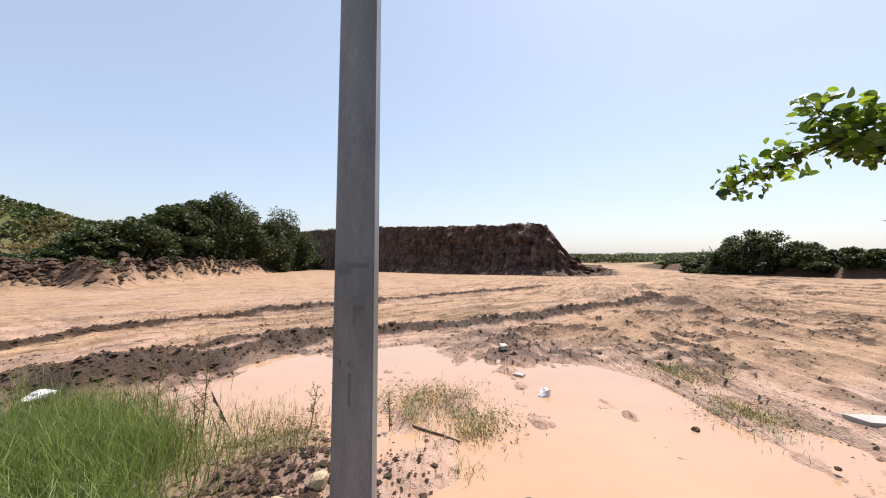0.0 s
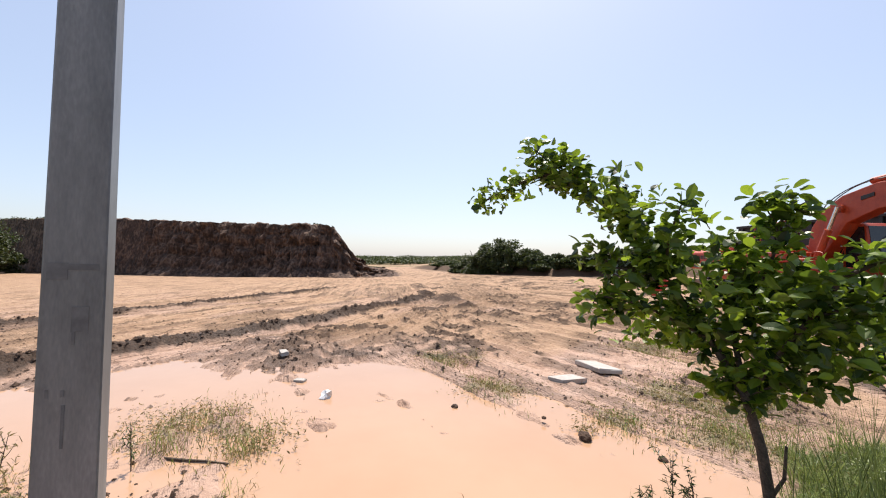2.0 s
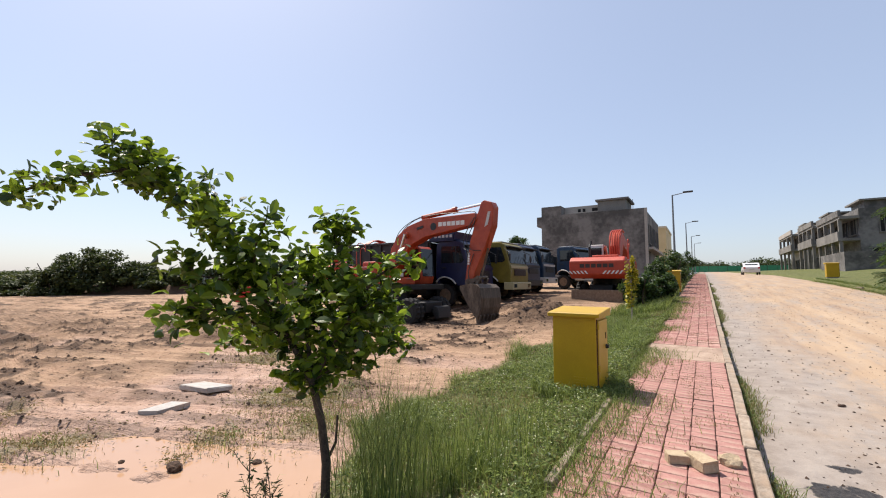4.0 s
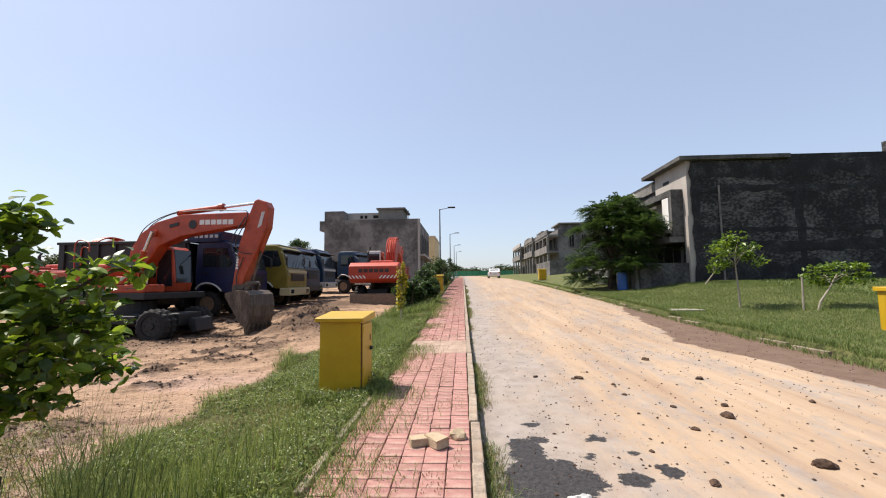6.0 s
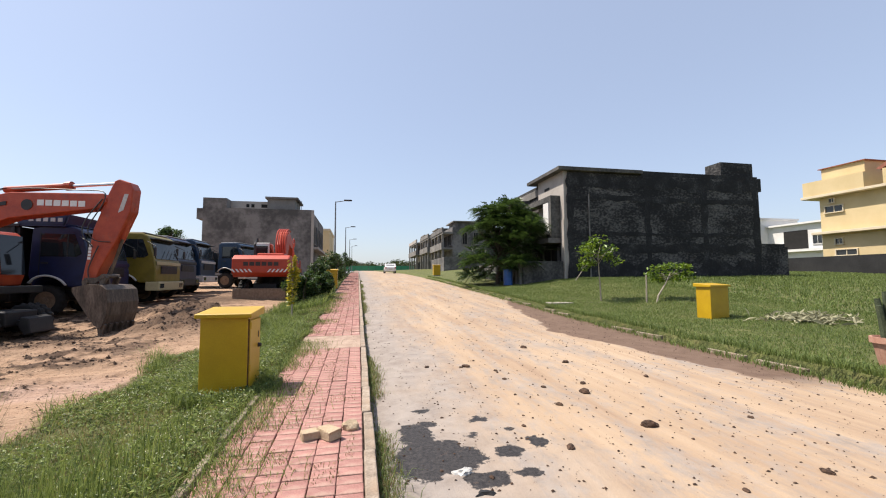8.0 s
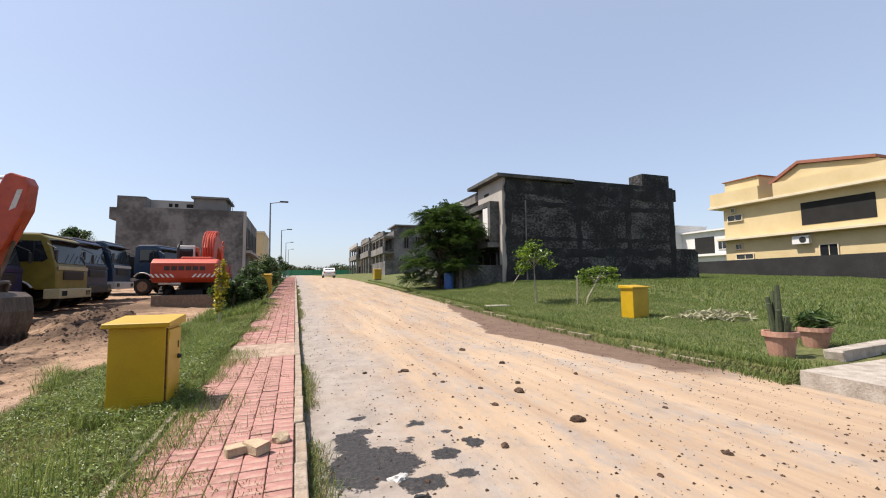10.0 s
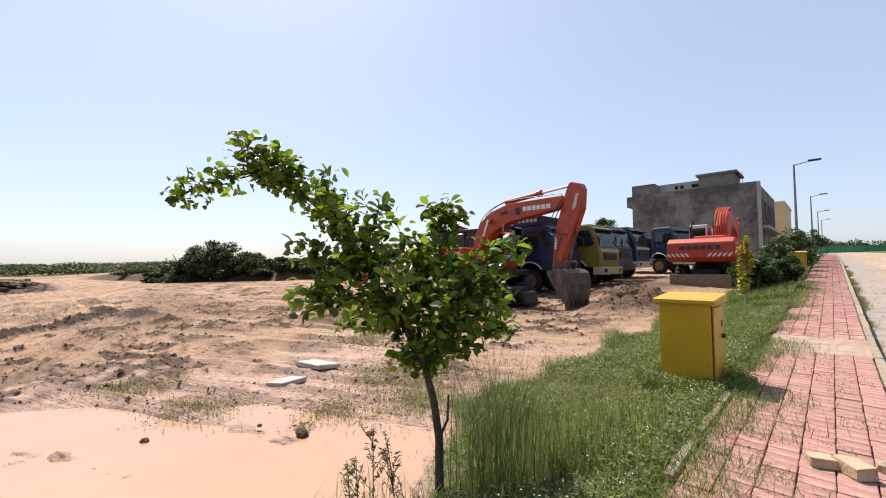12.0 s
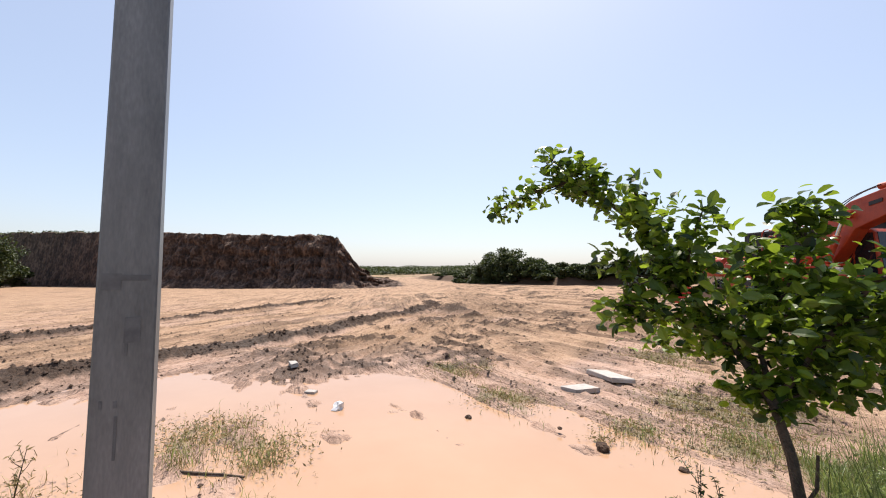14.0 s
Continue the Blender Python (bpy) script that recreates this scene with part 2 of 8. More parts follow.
# ---- builders ----
def quad_box(bm, lo, hi, m=None, bevel=0.0):
    c = [(a + b) / 2 for a, b in zip(lo, hi)]
    s = [abs(b - a) for a, b in zip(lo, hi)]
    r = bmesh.ops.create_cube(bm, size=1, matrix=(m or Matrix()) @ Matrix.Translation(c) @ Matrix.Diagonal((*s, 1)))
    if bevel:
        es = list({e for v in r["verts"] for e in v.link_edges})
        bmesh.ops.bevel(bm, geom=es, offset=bevel, segments=2, affect='EDGES', profile=0.5)
    return bm


def tube(bm, p0, p1, r0, r1=None, seg=10, caps=True):
    p0, p1 = Vector(p0), Vector(p1)
    d = p1 - p0
    m = Matrix.Translation((p0 + p1) / 2) @ d.to_track_quat('Z', 'Y').to_matrix().to_4x4()
    bmesh.ops.create_cone(bm, cap_ends=caps, segments=seg, radius1=r0, radius2=r0 if r1 is None else r1, depth=max(d.length, 1e-4), matrix=m)
    return bm


def sweep(bm, pts, radii, seg=6):
    """One continuous round rod through the points."""
    pts = [Vector(q) for q in pts]
    rings = []
    side = None
    for i, q in enumerate(pts):
        d = (pts[min(i + 1, len(pts) - 1)] - pts[max(i - 1, 0)]).normalized()
        if side is None:
            side = d.orthogonal().normalized()
        side = (side - d * side.dot(d)).normalized()
        up = d.cross(side)
        rings.append([bm.verts.new(q + (side * math.cos(2 * math.pi * k / seg) + up * math.sin(2 * math.pi * k / seg)) * radii[i]) for k in range(seg)])
    for a, b_ in zip(rings, rings[1:]):
        for k in range(seg):
            bm.faces.new((a[k], a[(k + 1) % seg], b_[(k + 1) % seg], b_[k]))
    bm.faces.new(rings[0][::-1])
    bm.faces.new(rings[-1])
    return bm


def path_tube(bm, pts, r, seg=6):
    q = [Vector(a) for a in pts]
    out = []
    for i in range(len(q) - 1):
        a, b_, c, d = q[max(i - 1, 0)], q[i], q[i + 1], q[min(i + 2, len(q) - 1)]
        for k in range(4):
            t = k / 4
            out.append(0.5 * (2 * b_ + (c - a) * t + (2 * a - 5 * b_ + 4 * c - d) * t * t + (3 * b_ - a - 3 * c + d) * t ** 3))
    out.append(q[-1])
    return sweep(bm, out, [r] * len(out), seg)


def plate(bm, outline, v0, v1, bevel=0.0):
    """A plate: an outline in (u, z), from v0 to v1 across."""
    a = [bm.verts.new((u, v0, z)) for u, z in outline]
    b = [bm.verts.new((u, v1, z)) for u, z in outline]
    n = len(a)
    fs = [bm.faces.new(a), bm.faces.new(b[::-1])]
    for i in range(n):
        fs.append(bm.faces.new((a[i], b[i], b[(i + 1) % n], a[(i + 1) % n])))
    bmesh.ops.recalc_face_normals(bm, faces=fs)
    if bevel:
        es = list({e for f in fs for e in f.edges})
        bmesh.ops.bevel(bm, geom=es, offset=bevel, segments=2, affect='EDGES', profile=0.5)
    return bm


def shape(*steps):
    bm = bmesh.new()
    for f, *a in steps:
        f(bm, *a)
    return bm


def part(name, bm, mat, parent=None, label="", smooth=False, m=None):
    me = bpy.data.meshes.new(name)
    bm.to_mesh(me)
    bm.free()
    me.materials.append(mat)
    if smooth:
        me.polygons.foreach_set("use_smooth", [True] * len(me.polygons))
    ob = new(name, me)
    if parent is not None:
        ob.parent = parent
    if m is not None:
        ob.matrix_basis = m
    if label:
        tagged(ob, label)
    return ob


def thing(name, label, category, m=None, group="", kind=""):
    ob = new(name)
    ob.empty_display_size = 0.2
    if m is not None:
        ob.matrix_basis = m
    return tagged(ob, label, category, group, kind)


def mesh_np(name, verts, faces, mat, parent=None, smooth=False):
    """verts (n, 3), faces (m, k) as arrays."""
    me = bpy.data.meshes.new(name)
    verts = np.asarray(verts, np.float32)
    faces = np.asarray(faces, np.int32)
    me.vertices.add(len(verts))
    me.vertices.foreach_set("co", verts.ravel())
    k = faces.shape[1]
    me.loops.add(faces.size)
    me.loops.foreach_set("vertex_index", faces.ravel())
    me.polygons.add(len(faces))
    me.polygons.foreach_set("loop_start", np.arange(0, faces.size, k, dtype=np.int32))
    me.polygons.foreach_set("use_smooth", np.full(len(faces), smooth))
    me.update(calc_edges=True)
    me.materials.append(mat)
    ob = new(name, me)
    if parent is not None:
        ob.parent = parent
    return ob


RNG = np.random.default_rng(7)


def lattice(ix, iy, seed):
    h = (ix.astype(np.int64) * 374761393 + iy.astype(np.int64) * 668265263 + seed * 974711) & 0x7fffffff
    h = ((h ^ (h >> 13)) * 1274126177) & 0x7fffffff
    return ((h ^ (h >> 16)) & 0xffff) / 65535.0


def vnoise(x, y, seed=0):
    ix, iy = np.floor(x), np.floor(y)
    fx, fy = x - ix, y - iy
    fx, fy = fx * fx * (3 - 2 * fx), fy * fy * (3 - 2 * fy)
    a, b = lattice(ix, iy, seed), lattice(ix + 1, iy, seed)
    c, d = lattice(ix, iy + 1, seed), lattice(ix + 1, iy + 1, seed)
    return (a + (b - a) * fx) * (1 - fy) + (c + (d - c) * fx) * fy


def fbm(x, y, octaves=4, seed=0):
    s, a, t = 0.0, 0.5, 0.0
    for o in range(octaves):
        s = s + a * vnoise(x * 2 ** o + 17.3 * o, y * 2 ** o - 9.1 * o, seed + o)
        t += a
        a *= 0.5
    return s / t


def smooth01(a, b, v):
    t = np.clip((v - a) / (b - a), 0, 1)
    return t * t * (3 - 2 * t)

# ---- the lie of the land ----
ROAD_Y = [-3000, -400, -60, 0, 8, 12, 20, 35, 60, 200, 400, 3000]
ROAD_Z = [-7, -6, -1.2, 0, 0.17, 0.31, 0.70, 1.4, 2.25, 5.3, 7, 9]
FIELD_Y = [-3000, -400, -60, -14, -6, 4, 8, 12, 20, 35, 60, 200, 400, 3000]
FIELD_Z = [-3, -2, -1.2, -0.24, -0.02, 0.0, 0.12, 0.31, 0.70, 1.4, 2.0, 2.6, 3, 4]


def road_z(y):
    return np.interp(y, ROAD_Y, ROAD_Z)


def curve_b(x):
    return np.interp(x, [-60, -41, -30, -25, -20, -17, -15.5, -11.7, -9.9, -8.8, -8.1, -7.3, -6.2, -4.9, 0], [12, 7.6, 2.9, 2.7, 2.6, 1.3, -0.06, -1.8, -3.0, -4.0, -4.6, -5.3, -5.5, -5.6, -5.7])


def curve_a(x):
    return np.interp(x, [-40, -18, -12.4, -9.7, -7.8, -6, -2], [3, -5.5, -8.5, -9.4, -10.4, -10.7, -10.8])


def track_v(x, y):
    """Across the tyre marks: along the haul track, and slanting the other way on the flats beyond it."""
    vb = y - curve_b(x)
    m = smooth01(1.0, 5.0, vb)
    return vb * (1 - m) + (y - 0.38 * x + 4.0) * m


PUDDLE = [(-6.7, -4.2), (-7.8, -3.2), (-6.9, -1.9), (-7.1, -1.0), (-7.2, 0.1), (-6.6, 1.0), (-5.5, 1.8), (-5.3, 2.4), (-4.6, 2.75), (-3.9, 3.1), (-3.1, 3.1), (-2.4, 2.1), (-2.1, 0.3), (-2.2, -1.5), (-3.0, -2.6), (-4.2, -4.4), (-5.8, -5.2)]


def puddle_depth(x, y):
    """Metres inside the puddle's outline, negative outside."""
    inside = np.zeros(x.shape, bool)
    dist = np.full(x.shape, 1e9)
    n = len(PUDDLE)
    for i in range(n):
        (x0, y0), (x1, y1) = PUDDLE[i], PUDDLE[(i + 1) % n]
        cond = ((y0 > y) != (y1 > y)) & (x < (x1 - x0) * (y - y0) / (y1 - y0 + 1e-9) + x0)
        inside ^= cond
        t = np.clip(((x - x0) * (x1 - x0) + (y - y0) * (y1 - y0)) / ((x1 - x0) ** 2 + (y1 - y0) ** 2), 0, 1)
        dist = np.minimum(dist, np.hypot(x - x0 - t * (x1 - x0), y - y0 - t * (y1 - y0)))
    return np.where(inside, dist, -dist)


# low olive mats of weeds out on the mud: centre and half-widths
MATS = [(-7.35, 1.45, 0.45, 0.6), (-5.7, 1.8, 0.45, 0.5), (-4.25, 2.35, 0.12, 0.14), (-4.5, 2.85, 0.35, 0.4), (-7.7, 5.6, 0.7, 0.7), (-4.9, 4.4, 0.9, 0.9), (-3.9, 3.8, 0.6, 0.7), (-4.9, -1.9, 0.6, 0.6), (-4.4, -1.0, 0.45, 0.4), (-3.3, -2.7, 0.6, 0.5)]


def land(x, y):
    """Height and the shares of dark mud, wet soil and grass at (x, y)."""
    x, y = np.asarray(x, float), np.asarray(y, float)
    r = np.hypot(x, y)
    near = smooth01(60, 30, r)
    field = np.interp(y, FIELD_Y, FIELD_Z) - 0.255
    va, vb = y - curve_a(x), y - curve_b(x)
    # ruts that follow the haul track
    vt = track_v(x, y)
    rut = fbm(x * 0.16 + 3, vt * 2.2, 3, 11) - 0.5
    rut2 = fbm(x * 0.5, vt * 6.0, 2, 23) - 0.5
    trackzone = smooth01(-16, -6, vb) * smooth01(16, 9, vb) * smooth01(-2.5, -5, x)
    lumps = fbm(x * 2.3, y * 2.3, 4, 5) - 0.5
    fine = fbm(x * 9, y * 9, 3, 31) - 0.5
    z = field + near * (rut * 0.17 * trackzone + rut2 * 0.11 * trackzone + lumps * 0.06 + fine * 0.05)
    lines = smooth01(0.54, 0.64, fbm(x * 0.2, vt * 4.2, 3, 29))
    mud = 0.55 * lines * trackzone * smooth01(0.32, 0.55, fbm(x * 0.6, y * 0.6, 2, 33))
    z = z + near * 0.03 * lines * trackzone
    for v, w, h, lo, hi, sd in ((vb + 0.5 * (fbm(x * 0.7, x * 0, 2, 71) - 0.5), 0.34, 0.18, -21, -3, 41), (va + 0.5 * (fbm(x * 0.7, x * 0, 2, 72) - 0.5), 0.24, 0.13, -24, -2.5, 43), (vb + 1.2, 0.22, 0.07, -11, -4, 47), (vb + 3.2, 0.12, 0.03, -22, -4, 53), (vb - 3.1, 0.10, 0.03, -26, -9, 57), (vb - 5.5, 0.14, 0.04, -28, -9, 59)):
        along = smooth01(lo - 4, lo + 1, x) * smooth01(hi + 1, hi - 1, x) * (0.68 + 0.32 * smooth01(0.25, 0.5, fbm(x * 0.8, y * 0.8, 3, sd)))
        core = np.exp(-(v / w) ** 2) * along
        crumb = 0.45 + 1.1 * fbm(x * 6.5, y * 6.5, 3, sd + 1)
        z = z + core * h * crumb * (0.7 + 0.6 * fbm(x * 14, y * 14, 2, sd + 5))
        z = z - np.exp(-((v - 1.7 * w) / (0.6 * w)) ** 2) * along * h * 0.25
        mud = np.maximum(mud, smooth01(0.22, 0.5, core * min(1.5, h / 0.11) * (0.35 + 1.3 * fbm(x * 4.5, y * 4.5, 3, sd + 2))))
    # scattered clods and dark patches
    spot = smooth01(0.57, 0.61, fbm(x * 0.75, y * 0.95 + 40, 5, 83)) * smooth01(-3, -5, x) * (0.35 + 0.65 * smooth01(-2.5, 0.5, vb))
    z = z + near * spot * 0.09 * fbm(x * 7, y * 7, 2, 85)
    mud = np.maximum(mud, 0.85 * spot * smooth01(0.33, 0.55, fbm(x * 4, y * 4, 2, 87)))
    # trampled grey-brown patches
    for px_, py_, rx_, ry_, am in ((-8.6, -1.6, 2.3, 1.5, 0.62), (-8.9, 0.2, 1.6, 1.2, 0.5), (-5.2, 8.6, 3.4, 2.0, 0.2), (-4.6, 6.4, 1.6, 1.3, 0.15), (-9.4, 3.4, 1.2, 0.5, 0.6), (-9.5, 10.2, 4.0, 1.6, 0.45), (-12, -3.6, 2.2, 0.7, 0.5), (-5.3, -5.2, 1.6, 0.7, 0.8), (-18, 6.0, 5, 2.0, 0.5), (-23, 0.5, 5, 1.4, 0.5), (-13.5, 4.2, 3.0, 1.2, 0.4), (-6.5, -4.6, 1.6, 0.6, 0.45), (-9.0, 7.5, 3.0, 1.0, 0.3), (-7.0, 10.5, 3.0, 1.0, 0.3), (-14, 9, 4, 1.2, 0.3)):
        pm = smooth01(1.25, 0.5, np.hypot((x - px_) / rx_, (y - py_) / ry_) + 0.8 * (fbm(x * 1.3, y * 1.3, 3, 131) - 0.5)) * am * smooth01(0.35, 0.55, fbm(x * 3.2, vt * 4.5, 3, 133))
        mud = np.maximum(mud, pm)
        z = z + pm * 0.06 * fbm(x * 6, y * 6, 2, 135)
    # heaps of soil by the parked machines and on the flats
    for hx, hy, hr, hh, dark in ((-4.3, 12.6, 1.5, 0.55, 0.8), (-5.3, 15.2, 1.2, 0.4, 0.6), (-11.2, 6.9, 0.9, 0.45, 0.35), (-17.3, 3.2, 0.9, 0.3, 0.9), (-15.0, 3.4, 0.6, 0.2, 0.9), (-3.9, -6.6, 0.9, 0.2, 0.85), (-3.0, -6.6, 0.8, 0.2, 0.85), (-4.8, -6.4, 0.6, 0.15, 0.8), (-2.75, -2.1, 0.75, 0.22, 0.75), (-2.2, -1.6, 0.5, 0.14, 0.7), (-3.3, -5.9, 0.7, 0.16, 0.9), (-4.2, 14.0, 1.2, 0.4, 0.9), (-7.2, 12.3, 1.6, 0.03, 0.6), (-9.5, 11.8, 2.4, 0.03, 0.6), (-6.4, 16.5, 2.0, 0.15, 0.7), (-6.0, 20.5, 2.2, 0.15, 0.75), (-5.6, 24.5, 2.0, 0.15, 0.75)):
        d = np.hypot(x - hx, y - hy) / hr * (0.75 + 0.5 * fbm(x * 1.7, y * 1.7, 3, 91))
        hump = np.exp(-d ** 2 * 1.4)
        z = z + hump * hh * (0.6 + 0.8 * fbm(x * 4, y * 4, 3, 93))
        mud = np.maximum(mud, np.clip(hump * 1.5, 0, 1) * dark)
    # the puddle's basin
    pd = puddle_depth(x, y) + 0.7 * (fbm(x * 1.1, y * 1.1, 4, 61) - 0.5)
    islet = np.maximum(np.exp(-(((x + 4.7) / 0.75) ** 2 + ((y + 1.5) / 0.55) ** 2)), np.exp(-(((x + 3.4) / 0.6) ** 2 + ((y + 1.2) / 0.35) ** 2)))
    basin = smooth01(-0.5, 0.6, pd)
    z = z - basin * 0.085 + islet * 0.085 * (0.4 + 1.2 * fbm(x * 3.5, y * 3.5, 3, 63)) * basin
    mud = mud * (1 - 0.75 * basin)
    z = z + basin * 0.20 * np.maximum(0, fbm(x * 1.5, y * 1.5, 4, 65) - 0.56) 
    wet = np.clip(smooth01(-3.6, -0.2, pd) + 0.75 * smooth01(0.50, 0.62, fbm(x * 0.35 + 5, vb * 0.6, 4, 67)) * smooth01(-30, -6, x), 0, 1) * smooth01(-2.5, -4, y - 0.25 * x - 12)
    wet = np.clip(wet, 0, 1)
    grass_low = np.zeros_like(x)
    for px_, py_, rx_, ry_ in MATS:
        mat_ = smooth01(1.2, 0.5, np.hypot((x - px_) / rx_, (y - py_) / ry_) + 1.1 * (fbm(x * 2.6, y * 2.6, 3, 151) - 0.5))
        grass_low = np.maximum(grass_low, mat_ * 0.30)
    # dip under the wheeled digger
    z = z - 0.28 * np.exp(-((x + 8.6) / 3.4) ** 2 - ((y - 12.9) / 2.2) ** 2)
    # grassy verge beside the footpath
    edge = np.interp(y, [-40, -8, -7, -6, -5, -4, -3, -2, 0, 2, 4, 6, 9, 12, 16, 60], [-1.1, -1.1, -1.4, -2.0, -2.5, -2.6, -2.4, -1.7, -1.5, -2.0, -3.6, -3.5, -3.4, -3.0, -2.8, -2.8]) + 0.8 * (fbm(x * 0.9, y * 0.9, 3, 97) - 0.5)
    verge = smooth01(edge - 0.35, edge + 0.5, x) * (x < 3)
    rise = smooth01(-2.4, -1.0, x) * (x < 3)
    z = z * (1 - rise) + rise * (road_z(y) - 0.02 + 0.035 * smooth01(-1.3, -1.0, x) + 0.03 * lumps)
    grass = np.maximum(grass_low, verge * (0.55 + 0.6 * fbm(x * 2, y * 2, 3, 99)))
    # under the footpath and the road
    z = np.where((x > -0.86) & (x < 6.95), road_z(y) - 0.45, z)
    # lawn across the road
    lz = road_z(y) + 0.07 + 0.55 * smooth01(7.5, 14, x) * smooth01(6, 20, y) * smooth01(200, 60, y) + near * 0.08 * (fbm(x * 1.2, y * 1.2, 3, 101) - 0.5)
    z = np.where(x >= 6.95, lz, z)
    grass = np.where(x >= 6.95, smooth01(6.6, 7.1, x + 0.4 * (fbm(x * 1.5, y * 1.5, 2, 103) - 0.5)), grass)
    mud = np.where(x >= 6.95, 0, mud)
    wet = np.where(x >= -1.0, 0, wet)
    # the bank behind a row of spoil mounds
    phi = np.degrees(np.arctan2(-y, -x))
    rl = np.interp(phi, [30, 38.7, 39.6, 45.4, 52, 58.7, 67, 90, 120], [120, 92, 78, 54, 43, 35, 36, 37, 40]) + 3 * (fbm(phi * 0.25, phi * 0, 2, 107) - 0.5)
    top = np.interp(phi, [34, 38, 45, 52, 58, 63, 67, 75, 100, 120], [0, 2.4, 3.2, 3.7, 4.3, 5.6, 6.6, 8.5, 8, 0])
    d = r - rl
    on = ((phi > 34) & (phi < 120)).astype(float)
    z = z + on * (top * smooth01(0.5, 14, d) * smooth01(400, 100, r) * (0.8 + 0.4 * fbm(x * 0.22, y * 0.22, 4, 109)))
    mound = on * np.exp(-(d / 1.5) ** 2) * smooth01(115, 100, phi)
    z = z + mound * 1.9 * (0.25 + 1.2 * fbm(x * 0.9, y * 0.9, 4, 111))
    mud = np.maximum(mud, np.clip(mound * 2.2, 0, 1) * 0.62)
    mud = np.maximum(mud, on * smooth01(1.2, 4.5, d) * 0.55)
    grass = np.where(on > 0, np.maximum(grass, smooth01(1.2, 4.5, d) * (0.15 + 0.85 * fbm(x * 0.35, y * 0.35, 3, 113))), grass)
    # low overgrown bank behind the field's far edge
    db = y - np.interp(x, [-90, -56, -38, -30, -24], [8.5, 11.5, 16.5, 23.5, 40])
    ob_ = smooth01(-110, -80, x) * smooth01(-24, -30, x) * (y > 0)
    z = z + ob_ * 0.8 * smooth01(0, 1.3, db + 1.2 * (fbm(x * 0.5, y * 0.5, 3, 141) - 0.5)) * smooth01(60, 20, db)
    mud = np.maximum(mud, ob_ * smooth01(-1.2, -0.2, db) * smooth01(2.5, 1.0, db) * 0.8)
    grass = np.maximum(grass, ob_ * smooth01(0.6, 2.0, db) * 0.9)
    # far country
    west = (x < -60).astype(float)
    far = smooth01(95, 170, r + 60 * (fbm(x * 0.02, y * 0.02, 3, 117) - 0.5))
    z = z + west * smooth01(120, 300, r) * smooth01(3000, 1000, r) * 7 * (fbm(x * 0.012, y * 0.012, 4, 119) - 0.12)
    grass = np.maximum(grass, far * (0.35 + 0.75 * smooth01(0.35, 0.6, fbm(x * 0.03, y * 0.012, 4, 121))) * (np.abs(x - 3) > 6))
    return z, np.clip(mud, 0, 1), wet, np.clip(grass, 0, 1)


def graded(lo, hi, step, growth, reach):
    mid = list(np.arange(lo, hi + step / 2, step))
    out, s, p = [], step, hi
    while p < reach:
        s *= growth
        p += s
        out.append(p)
    inn, s, p = [], step, lo
    while p > -reach:
        s *= growth
        p -= s
        inn.append(p)
    return np.array(inn[::-1] + mid + out)


gx = graded(-19.5, -0.9, 0.065, 1.05, 2600)
gy = graded(-12, 14.5, 0.07, 1.045, 2600)
GX, GY = np.meshgrid(gx, gy)
GZ, GM, GW, GG = land(GX, GY)
idx = np.arange(GX.size).reshape(GX.shape)
faces = np.stack([idx[:-1, :-1], idx[:-1, 1:], idx[1:, 1:], idx[1:, :-1]], -1).reshape(-1, 4)


